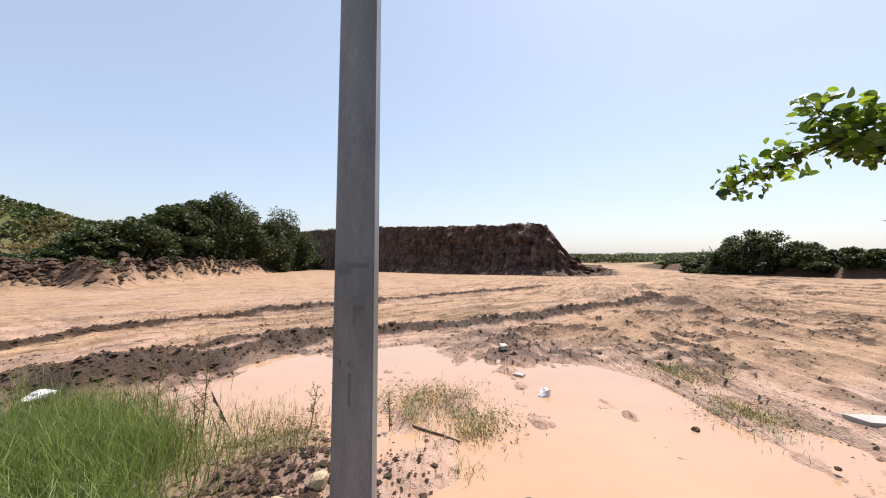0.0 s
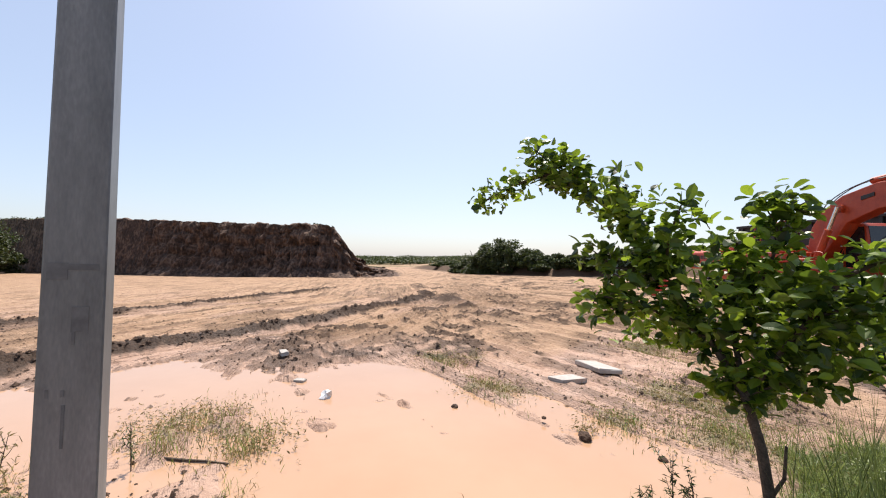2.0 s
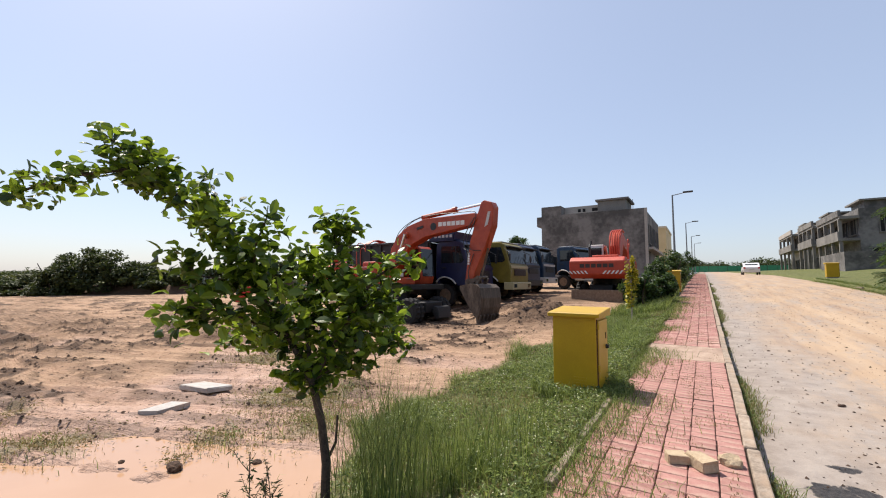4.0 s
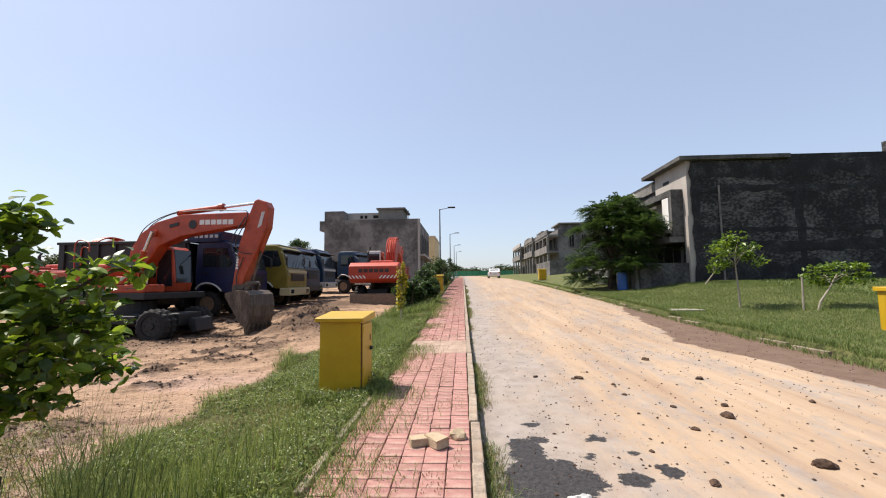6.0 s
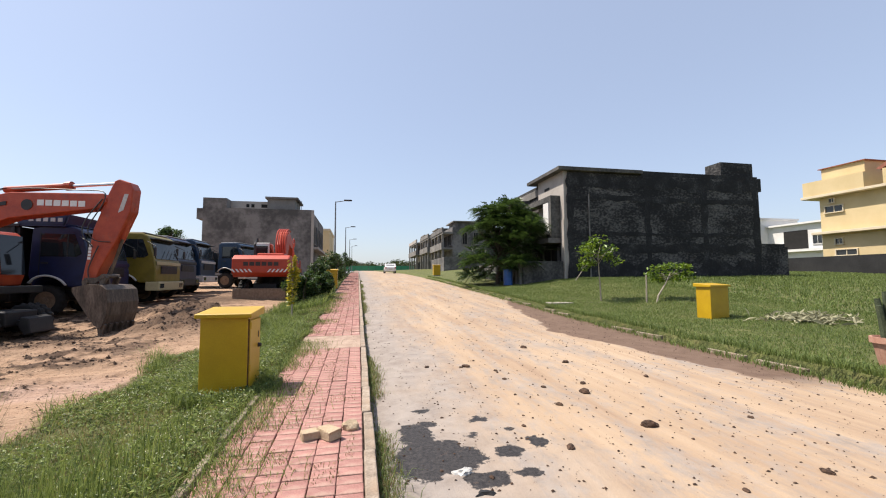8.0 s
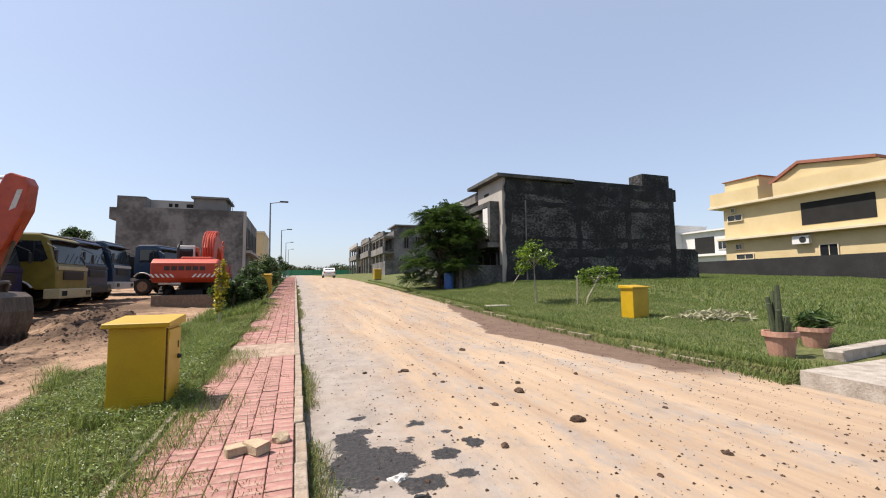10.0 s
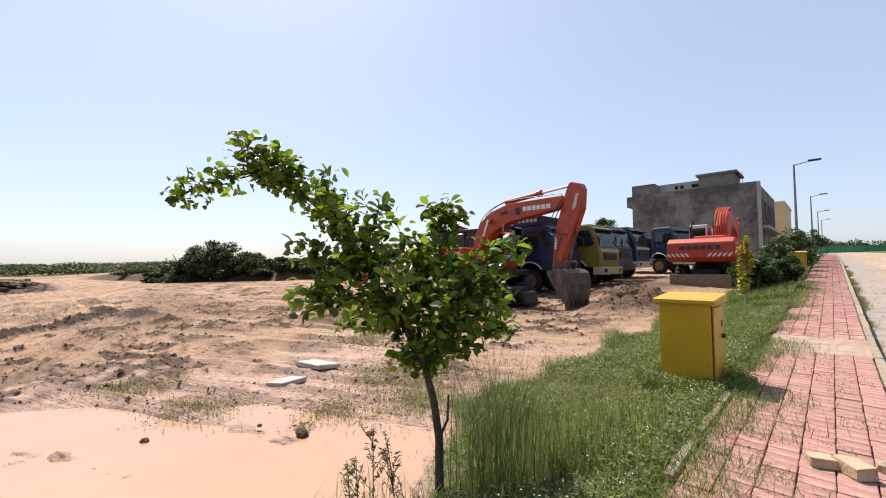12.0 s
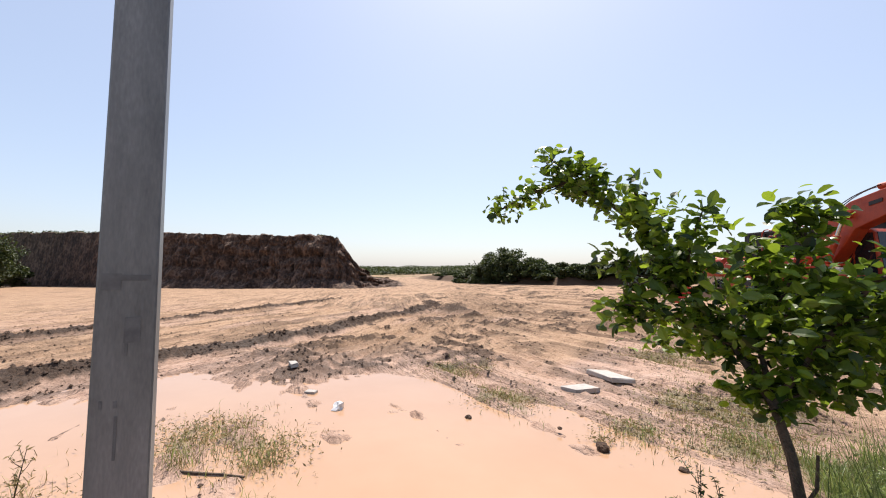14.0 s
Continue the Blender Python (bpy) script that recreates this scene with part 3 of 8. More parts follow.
def ground_material():
    m = bpy.data.materials.new("sandy_mud_and_grass")
    m.use_nodes = True
    N, L = m.node_tree.nodes, m.node_tree.links
    b = N["Principled BSDF"]
    tc = N.new("ShaderNodeTexCoord")

    def noise_node(scale, detail=6, rough=0.6, stretch=None):
        n = N.new("ShaderNodeTexNoise")
        n.inputs["Scale"].default_value, n.inputs["Detail"].default_value, n.inputs["Roughness"].default_value = scale, detail, rough
        if stretch:
            mp = N.new("ShaderNodeMapping")
            mp.inputs["Scale"].default_value = stretch
            mp.inputs["Rotation"].default_value = (0, 0, radians(-28))
            L.new(tc.outputs["Object"], mp.inputs[0])
            L.new(mp.outputs[0], n.inputs["Vector"])
        else:
            L.new(tc.outputs["Object"], n.inputs["Vector"])
        return n.outputs["Fac"]

    def ramp(fac, cols):
        r = N.new("ShaderNodeValToRGB")
        while len(r.color_ramp.elements) < len(cols):
            r.color_ramp.elements.new(0.5)
        for e, (p, c) in zip(r.color_ramp.elements, cols):
            e.position, e.color = p, (*c, 1)
        L.new(fac, r.inputs[0])
        return r.outputs[0]

    def mixc(f, a, c):
        x = N.new("ShaderNodeMix")
        x.data_type = 'RGBA'
        L.new(f, x.inputs["Factor"])
        L.new(a, x.inputs["A"])
        L.new(c, x.inputs["B"])
        return x.outputs["Result"]

    at = N.new("ShaderNodeAttribute")
    at.attribute_name = "kinds"
    sep = N.new("ShaderNodeSeparateColor")
    L.new(at.outputs["Color"], sep.inputs[0])
    big, midn, smalln = noise_node(0.35), noise_node(2.6, 8, 0.7), noise_node(26, 5, 0.65)
    # tyre marks run along the haul track's own coordinates
    tk = N.new("ShaderNodeAttribute")
    tk.attribute_name = "track"
    tz = N.new("ShaderNodeSeparateXYZ")
    L.new(tk.outputs["Vector"], tz.inputs[0])
    txy = N.new("ShaderNodeVectorMath")
    txy.operation = 'MULTIPLY'
    txy.inputs[1].default_value = (1, 1, 0)
    L.new(tk.outputs["Vector"], txy.inputs[0])

    def along_track(scale, detail, stretch):
        mp = N.new("ShaderNodeMapping")
        mp.inputs["Scale"].default_value = stretch
        L.new(txy.outputs[0], mp.inputs[0])
        n = N.new("ShaderNodeTexNoise")
        n.inputs["Scale"].default_value, n.inputs["Detail"].default_value, n.inputs["Roughness"].default_value = scale, detail, 0.62
        L.new(mp.outputs[0], n.inputs["Vector"])
        return n.outputs["Fac"]
    streak = along_track(1.0, 6, (0.22, 3.0, 1))
    groove = along_track(1.0, 4, (0.45, 13.0, 1))
    dry = mixc(big, ramp(streak, [(0.36, (0.149, 0.083, 0.0498)), (0.44, (0.34, 0.212, 0.129)), (0.62, (0.44, 0.295, 0.187))]), ramp(midn, [(0.33, (0.158, 0.0913, 0.0581)), (0.44, (0.34, 0.216, 0.141)), (0.68, (0.432, 0.29, 0.195))]))
    wetc = ramp(midn, [(0.33, (0.174, 0.0996, 0.0706)), (0.42, (0.382, 0.241, 0.174)), (0.66, (0.457, 0.307, 0.237))])
    col = mixc(sep.outputs[1], dry, wetc)
    spk = N.new("ShaderNodeMapRange")
    spk.inputs[1].default_value, spk.inputs[2].default_value, spk.inputs[4].default_value = 0.60, 0.72, 0.55
    L.new(smalln, spk.inputs[0])
    darkc = ramp(smalln, [(0.3, (0.017, 0.009, 0.005)), (0.7, (0.072, 0.039, 0.023))])
    col = mixc(spk.outputs[0], col, darkc)
    crumbn, finen = noise_node(8, 8, 0.78), noise_node(19, 6, 0.75)
    for src, lo, hi, amt in ((crumbn, 0.58, 0.605, 0.8), (finen, 0.60, 0.63, 0.55), (groove, 0.575, 0.61, 0.7)):
        mk = N.new("ShaderNodeMapRange")
        mk.inputs[1].default_value, mk.inputs[2].default_value, mk.inputs[4].default_value = lo, hi, amt
        L.new(src, mk.inputs[0])
        amount = mk.outputs[0]
        if src is groove:
            part_ = N.new("ShaderNodeMath")
            part_.operation = 'MULTIPLY'
            L.new(amount, part_.inputs[0])
            L.new(tz.outputs[2], part_.inputs[1])
            amount = part_.outputs[0]
        col = mixc(amount, col, darkc)
    col = mixc(sep.outputs[0], col, darkc)
    gr = N.new("ShaderNodeMath")
    gr.operation = 'MULTIPLY_ADD'
    L.new(midn, gr.inputs[0])
    gr.inputs[1].default_value = 0.8
    g2 = N.new("ShaderNodeMath")
    g2.operation = 'SUBTRACT'
    L.new(sep.outputs[2], g2.inputs[0])
    g2.inputs[1].default_value = 0.45
    L.new(g2.outputs[0], gr.inputs[2])
    gm = N.new("ShaderNodeMapRange")
    gm.inputs[1].default_value, gm.inputs[2].default_value = 0.15, 0.45
    L.new(gr.outputs[0], gm.inputs[0])
    grassc = ramp(midn, [(0.28, (0.0415, 0.0515, 0.0149)), (0.5, (0.0954, 0.108, 0.0315)), (0.72, (0.174, 0.158, 0.0647))])
    col = mixc(gm.outputs[0], col, grassc)
    L.new(col, b.inputs["Base Color"])
    ro = N.new("ShaderNodeMapRange")
    ro.inputs[3].default_value, ro.inputs[4].default_value = 0.95, 0.5
    wm = N.new("ShaderNodeMath")
    wm.operation = 'MULTIPLY'
    L.new(sep.outputs[1], wm.inputs[0])
    L.new(midn, wm.inputs[1])
    L.new(wm.outputs[0], ro.inputs[0])
    L.new(ro.outputs[0], b.inputs["Roughness"])
    b.inputs["Specular IOR Level"].default_value = 0.35
    bp = N.new("ShaderNodeBump")
    bp.inputs["Strength"].default_value, bp.inputs["Distance"].default_value = 0.9, 0.05
    bm_ = N.new("ShaderNodeMath")
    bm_.operation = 'MULTIPLY_ADD'
    gv = N.new("ShaderNodeMath")
    gv.operation = 'MULTIPLY_ADD'
    L.new(groove, gv.inputs[0])
    gv.inputs[1].default_value = 1.3
    L.new(midn, gv.inputs[2])
    L.new(smalln, bm_.inputs[0])
    bm_.inputs[1].default_value = 0.7
    L.new(gv.outputs[0], bm_.inputs[2])
    L.new(bm_.outputs[0], bp.inputs["Height"])
    L.new(bp.outputs[0], b.inputs["Normal"])
    return m


ground = mesh_np("ground", np.stack([GX, GY, GZ], -1).reshape(-1, 3), faces, ground_material(), smooth=True)
tagged(ground, "churned sandy mud field with tyre ruts and grass verge", "ground", kind="structure")
ca = ground.data.color_attributes.new("kinds", 'FLOAT_COLOR', 'POINT')
ca.data.foreach_set("color", np.stack([GM, GW, GG, np.ones_like(GM)], -1).astype(np.float32).ravel())

ta = ground.data.color_attributes.new("track", 'FLOAT_COLOR', 'POINT')
ta.data.foreach_set("color", np.stack([GX, track_v(GX, GY), 1 - 0.8 * smooth01(1.0, 5.0, GY - curve_b(GX)), GZ * 0 + 1], -1).astype(np.float32).ravel())

# puddle of muddy water
M_water = material("muddy_water", [(0.39, 0.237, 0.143), (0.432, 0.27, 0.17)], 0.5, 0.07, 0.02, 3, fine=0.2, spec=0.5)
bm = bmesh.new()
ring = [bm.verts.new((x * 1.06 - 0.05 + 0.3, y * 1.06 + 0.0, -0.287)) for x, y in PUDDLE]
bm.faces.new(ring)
bmesh.ops.triangulate(bm, faces=bm.faces[:])
bmesh.ops.recalc_face_normals(bm, faces=bm.faces[:])
puddle = part("puddle", bm, M_water)
tagged(puddle, "still puddle of milky orange muddy water", "puddle", kind="structure")


def land_z(x, y):
    return float(land(np.array([x]), np.array([y]))[0][0])


# ---- road ----
def strip(name, x0, x1, ys, dz, thick, mat, crown=0.0, nx=2, ragged=None):
    xs = np.linspace(x0, x1, nx)
    X, Y = np.meshgrid(xs, ys)
    Z = road_z(Y) + dz + crown * (1 - ((X - (x0 + x1) / 2) / ((x1 - x0) / 2)) ** 2)
    i = np.arange(X.size).reshape(X.shape)
    top = np.stack([X, Y, Z], -1).reshape(-1, 3)
    bot = top - np.array([0, 0, thick])
    f = np.stack([i[:-1, :-1], i[:-1, 1:], i[1:, 1:], i[1:, :-1]], -1).reshape(-1, 4)
    n = len(top)
    side = []
    for a, b_ in ((i[:, 0], 1), (i[:, -1], -1)):
        q = np.stack([a[:-1], a[1:], a[1:] + n, a[:-1] + n], -1)
        side.append(q if b_ == 1 else q[:, ::-1])
    for a, b_ in ((i[0], -1), (i[-1], 1)):
        q = np.stack([a[:-1], a[1:], a[1:] + n, a[:-1] + n], -1)
        side.append(q if b_ == 1 else q[:, ::-1])
    return mesh_np(name, np.concatenate([top, bot]), np.concatenate([f] + side), mat, smooth=False)


def road_material():
    m = bpy.data.materials.new("asphalt_under_sandy_dirt")
    m.use_nodes = True
    N, L = m.node_tree.nodes, m.node_tree.links
    b = N["Principled BSDF"]
    tc = N.new("ShaderNodeTexCoord")

    def nz(scale, detail=6, rough=0.6, stretch=(1, 1, 1)):
        mp = N.new("ShaderNodeMapping")
        mp.inputs["Scale"].default_value = stretch
        L.new(tc.outputs["Object"], mp.inputs[0])
        n = N.new("ShaderNodeTexNoise")
        n.inputs["Scale"].default_value, n.inputs["Detail"].default_value, n.inputs["Roughness"].default_value = scale, detail, rough
        L.new(mp.outputs[0], n.inputs["Vector"])
        return n.outputs["Fac"]

    def rmp(fac, cols):
        r = N.new("ShaderNodeValToRGB")
        while len(r.color_ramp.elements) < len(cols):
            r.color_ramp.elements.new(0.5)
        for e, (p, c) in zip(r.color_ramp.elements, cols):
            e.position, e.color = p, (*c, 1)
        L.new(fac, r.inputs[0])
        return r.outputs[0]

    def mth(op, a, c, d=None):
        n = N.new("ShaderNodeMath")
        n.operation = op
        for i, v in enumerate((a, c, d)):
            if v is None:
                continue
            if isinstance(v, (int, float)):
                n.inputs[i].default_value = v
            else:
                L.new(v, n.inputs[i])
        return n.outputs[0]

    def rng(f, a, c, lo=0.0, hi=1.0):
        n = N.new("ShaderNodeMapRange")
        n.inputs[1].default_value, n.inputs[2].default_value, n.inputs[3].default_value, n.inputs[4].default_value = a, c, lo, hi
        L.new(f, n.inputs[0])
        return n.outputs[0]

    def mixc(f, a, c):
        x = N.new("ShaderNodeMix")
        x.data_type = 'RGBA'
        L.new(f, x.inputs["Factor"])
        L.new(a, x.inputs["A"])
        L.new(c, x.inputs["B"])
        return x.outputs["Result"]

    xyz = N.new("ShaderNodeSeparateXYZ")
    L.new(tc.outputs["Object"], xyz.inputs[0])
    X, Y = xyz.outputs[0], xyz.outputs[1]
    n1, n2, n3, ns = nz(0.5, 5), nz(3.0, 7, 0.7), nz(30, 5, 0.7), nz(1.0, 6, 0.65, (2.6, 0.22, 1))
    wob = mth('MULTIPLY_ADD', n1, 2.6, -1.3)
    asphalt = rmp(n2, [(0.3, (0.183, 0.156, 0.137)), (0.5, (0.256, 0.225, 0.202)), (0.7, (0.313, 0.279, 0.248))])
    sand = rmp(ns, [(0.32, (0.275, 0.19, 0.13)), (0.5, (0.351, 0.252, 0.168)), (0.66, (0.397, 0.294, 0.202))])
    xs = mth('ADD', X, wob)
    patch = mth('ADD', mth('MULTIPLY', nz(1.1, 7, 0.68, (1.5, 0.4, 1)), 0.6), mth('MULTIPLY', nz(6.0, 5, 0.7, (1.6, 0.7, 1)), 0.4))
    cover = mth('MULTIPLY', rng(xs, 0.9, 2.2, 0.12, 1.0), rng(patch, 0.40, 0.52, 0.25, 1.0))
    col = mixc(cover, asphalt, sand)
    # damp brown silt along the far gutter
    away = mth('ABSOLUTE', mth('SUBTRACT', Y, 9.6), 0)
    lip = mth('SUBTRACT', mth('ADD', X, mth('MULTIPLY_ADD', n1, 1.3, -0.65)), mth('MULTIPLY', away, 0.21))
    lip = mth('ADD', lip, mth('MULTIPLY_ADD', n2, 0.35, -0.175))
    damp = mth('MULTIPLY', rng(lip, 5.02, 5.10), rng(Y, 4.4, 5.2))
    damp = mth('MULTIPLY', damp, rng(Y, 24, 17))
    silt = rmp(n2, [(0.3, (0.104, 0.0647, 0.0448)), (0.7, (0.166, 0.11, 0.0789))])
    col = mixc(damp, col, silt)
    # spilt oil on the near side: one broad pool and its splashes
    edge_n = mth('ADD', mth('MULTIPLY_ADD', nz(2.6, 5, 0.65), 0.9, -0.45), mth('MULTIPLY_ADD', nz(9, 4, 0.7), 0.5, -0.25))
    blot = None
    for ox, oy, rx_, ry_ in ((0.95, 3.62, 0.42, 0.34), (0.86, 4.15, 0.20, 0.28), (1.02, 4.36, 0.12, 0.12), (0.97, 4.78, 0.09, 0.09), (1.53, 4.38, 0.15, 0.12), (1.57, 3.60, 0.15, 0.12), (1.88, 3.68, 0.11, 0.18), (1.25, 3.2, 0.2, 0.14), (1.6, 3.22, 0.16, 0.1), (1.35, 3.98, 0.10, 0.07), (2.0, 4.3, 0.07, 0.06), (1.75, 4.05, 0.08, 0.05)):
        q = mth('SQRT', mth('ADD', mth('POWER', mth('DIVIDE', mth('SUBTRACT', X, ox), rx_), 2), mth('POWER', mth('DIVIDE', mth('SUBTRACT', Y, oy), ry_), 2)), 0)
        s = mth('MULTIPLY', mth('SUBTRACT', 1.12, q), min(1.0, rx_ * 3.2))
        blot = s if blot is None else mth('MAXIMUM', blot, s)
    blot = mth('MULTIPLY_ADD', edge_n, 1.35, blot)
    oil = rng(blot, 0.10, 0.17)
    oilc = rmp(n3, [(0.4, (0.018, 0.016, 0.016)), (0.65, (0.052, 0.046, 0.043))])
    col = mixc(oil, col, oilc)
    spk = mth('MAXIMUM', rng(n3, 0.66, 0.72, 0, 0.6), rng(nz(11, 6, 0.75), 0.635, 0.66, 0, 0.55))
    col = mixc(spk, col, silt)
    L.new(col, b.inputs["Base Color"])
    L.new(rng(oil, 0, 1, 0.92, 0.6), b.inputs["Roughness"])
    b.inputs["Specular IOR Level"].default_value = 0.3
    bp = N.new("ShaderNodeBump")
    bp.inputs["Strength"].default_value, bp.inputs["Distance"].default_value = 0.5, 0.015
    L.new(mth('ADD', n3, mth('MULTIPLY', ns, 1.5)), bp.inputs["Height"])
    L.new(bp.outputs[0], b.inputs["Normal"])
    return m


ys_road = np.concatenate([np.arange(-60, -4, 4), np.arange(-4, 70, 0.5), np.arange(70, 405, 8)])
road = strip("road", 0.44, 7.0, ys_road, -0.13, 0.5, road_material(), 0.05, 9)
tagged(road, "pale asphalt road covered with sandy dirt, mud clods and an oil stain", "road", kind="structure")
footpath = strip("footpath", -0.84, 0.355, ys_road[ys_road > -6], -0.03, 0.35, M_sandbed)
tagged(footpath, "narrow footpath of red rectangular tiles with weeds in the joints", "footpath", kind="structure")

# ---- wheeled diggers ----
def wheel(parent, c, r, w, lugs=18, name="wheel", dual=False, rim=None):
    """A wheel about a lateral axle: tyre with tread lugs, and a dished rim with bolts."""
    wh = part(name, shape((tube, (c[0], c[1] - w * 0.3, c[2]), (c[0], c[1] + w * 0.3, c[2]), r * 0.34, r * 0.34, 14)), M_black, parent, "dark axle hub")
    bm = bmesh.new()
    prof = [(0.58, -0.5), (0.80, -0.5), (0.95, -0.40), (1.0, -0.22), (1.0, 0.22), (0.95, 0.40), (0.80, 0.5), (0.58, 0.5)]
    if dual:
        prof = [(0.58, -0.5), (0.82, -0.5), (0.97, -0.42), (1.0, -0.3), (0.97, -0.10), (0.82, -0.03), (0.82, 0.03), (0.97, 0.10), (1.0, 0.3), (0.97, 0.42), (0.82, 0.5), (0.58, 0.5)]
    seg = lugs * 2
    rows = [[bm.verts.new((c[0] + r * (p - (0.07 if i % 2 and p > 0.9 else 0)) * math.cos(2 * math.pi * i / seg), c[1] + w * q, c[2] + r * (p - (0.07 if i % 2 and p > 0.9 else 0)) * math.sin(2 * math.pi * i / seg))) for p, q in prof] for i in range(seg)]
    for i in range(seg):
        a, b_ = rows[i], rows[(i + 1) % seg]
        for j in range(len(prof) - 1):
            bm.faces.new((a[j], a[j + 1], b_[j + 1], b_[j]))
        bm.faces.new((a[-1], a[0], b_[0], b_[-1]))
    bmesh.ops.recalc_face_normals(bm, faces=bm.faces[:])
    part("tyre", bm, M_rubber, wh)
    bm = bmesh.new()
    tube(bm, (c[0], c[1] - w * 0.33, c[2]), (c[0], c[1] + w * 0.33, c[2]), r * 0.5, r * 0.5, 16)
    for s in (-1, 1):
        tube(bm, (c[0], c[1] + s * w * 0.32, c[2]), (c[0], c[1] + s * w * 0.44, c[2]), r * 0.60, r * 0.57, 20)
        tube(bm, (c[0], c[1] + s * w * 0.40, c[2]), (c[0], c[1] + s * w * 0.52, c[2]), r * 0.22, r * 0.18, 14)
        for k in range(8):
            th = 2 * math.pi * k / 8
            q = (c[0] + r * 0.40 * math.cos(th), c[2] + r * 0.40 * math.sin(th))
            tube(bm, (q[0], c[1] + s * w * 0.43, q[1]), (q[0], c[1] + s * w * 0.48, q[1]), 0.025, 0.02, 6)
    part("rim", bm, rim or M_rim, wh)
    return wh


def digger_upper(d):
    """The carriage, turning deck, engine house, counterweight and cab; the boom points along +x."""
    part("undercarriage", shape((quad_box, (-6.9, -0.55, 0.45), (-3.1, 0.55, 0.85), None, 0.04), (quad_box, (-3.75, -1.05, 0.40), (-3.45, 1.05, 0.62), None, 0.03), (quad_box, (-6.65, -1.05, 0.40), (-6.35, 1.05, 0.62), None, 0.03), (tube, (-5.15, 0, 0.8), (-5.15, 0, 1.22), 0.72, 0.72, 24), (quad_box, (-6.2, -1.0, 0.55), (-4.2, -0.55, 0.8), None, 0.03)), M_black, d, "dark mud-caked chassis")
    for x in (-3.55, -6.5):
        for s in (-1, 1):
            wheel(d, (x, s * 0.95, 0.5), 0.52, 0.50, dual=True, rim=M_black)
    part("deck", shape((quad_box, (-6.9, -1.25, 1.18), (-3.2, 1.25, 1.40), None, 0.03)), M_black, d)
    part("engine_house", shape((quad_box, (-7.0, -1.24, 1.40), (-4.75, 1.24, 2.12), None, 0.06), (quad_box, (-6.2, -0.75, 2.10), (-5.2, 0.55, 2.36), None, 0.07)), M_orange, d, "orange engine cover with raised hood")
    part("counterweight", shape((plate, [(-7.0, 1.15), (-7.0, 2.18), (-7.55, 2.18), (-7.85, 2.0), (-7.85, 1.35), (-7.6, 1.15)], -1.26, 1.26, 0.06)), M_orange, d, "rounded orange counterweight")
    part("tool_box", shape((quad_box, (-4.72, -1.24, 1.40), (-3.25, -0.45, 1.66), None, 0.04), (quad_box, (-4.72, -1.22, 1.66), (-4.1, -0.45, 1.92), None, 0.05)), M_orange, d)
    part("boom_foot_bracket", shape((plate, [(-5.2, 1.4), (-4.5, 1.4), (-4.65, 2.0), (-5.0, 2.15)], -0.36, -0.28), (plate, [(-5.2, 1.4), (-4.5, 1.4), (-4.65, 2.0), (-5.0, 2.15)], 0.08, 0.16)), M_orange, d)
    cab = part("cab", shape((plate, [(-4.9, 1.4), (-3.62, 1.4), (-3.52, 1.75), (-3.66, 2.85), (-3.8, 2.98), (-4.85, 3.0), (-4.93, 2.6)], 0.22, 1.0, 0.04)), M_orange, d, "orange operator cab with dark glazing")
    part("side_window", shape((plate, [(-4.78, 1.9), (-4.32, 1.9), (-4.32, 2.88), (-4.78, 2.9)], 0.205, 0.217), (plate, [(-4.26, 1.6), (-3.64, 1.6), (-3.74, 2.86), (-4.26, 2.88)], 0.205, 0.217)), M_glass, cab)
    part("windscreen", shape((quad_box, (-3.58, 0.26, 1.72), (-3.5, 0.97, 2.88), Matrix.Translation((-3.54, 0, 1.75)) @ Matrix.Rotation(radians(-7.5), 4, 'Y') @ Matrix.Translation((3.54, 0, -1.75)))), M_glass, cab)
    part("door_window", shape((plate, [(-4.75, 1.6), (-3.7, 1.6), (-3.76, 2.82), (-4.75, 2.9)], 1.002, 1.014)), M_glass, cab)
    part("rear_window", shape((quad_box, (-4.955, 0.3, 2.15), (-4.94, 0.92, 2.82))), M_glass, cab)
    part("exhaust", shape((tube, (-6.4, 0.6, 2.1), (-6.4, 0.6, 2.75), 0.06, 0.06, 10), (tube, (-6.4, 0.6, 2.75), (-6.3, 0.6, 2.9), 0.05, 0.05, 10)), M_black, d, "black exhaust stack")
    part("handrail", shape((path_tube, [(-6.05, -1.15, 2.1), (-6.05, -1.15, 3.05), (-5.55, -1.15, 3.05), (-5.5, -1.15, 2.75)], 0.02, 6), (path_tube, [(-5.8, -1.15, 2.1), (-5.8, -1.15, 2.85), (-5.5, -1.15, 2.85)], 0.018, 6)), M_orange, d)
    part("front_handrail", shape((path_tube, [(-3.9, -1.2, 1.66), (-3.9, -1.2, 2.05), (-3.55, -1.2, 2.05), (-3.5, -1.2, 1.66)], 0.018, 6)), M_orange, d)
    part("work_lamp", shape((quad_box, (-3.5, -1.2, 1.68), (-3.34, -1.0, 1.82), None, 0.02)), M_pale, d, "small pale work lamp")
    part("stabiliser_blade", shape((plate, [(-2.85, 0.2), (-2.7, 0.26), (-2.78, 0.66), (-2.95, 0.7), (-3.0, 0.45)], -0.3, 0.6, 0.02), (quad_box, (-3.3, -0.2, 0.45), (-2.8, 0.4, 0.6), None, 0.02)), M_black, d, "black blade caked in mud")


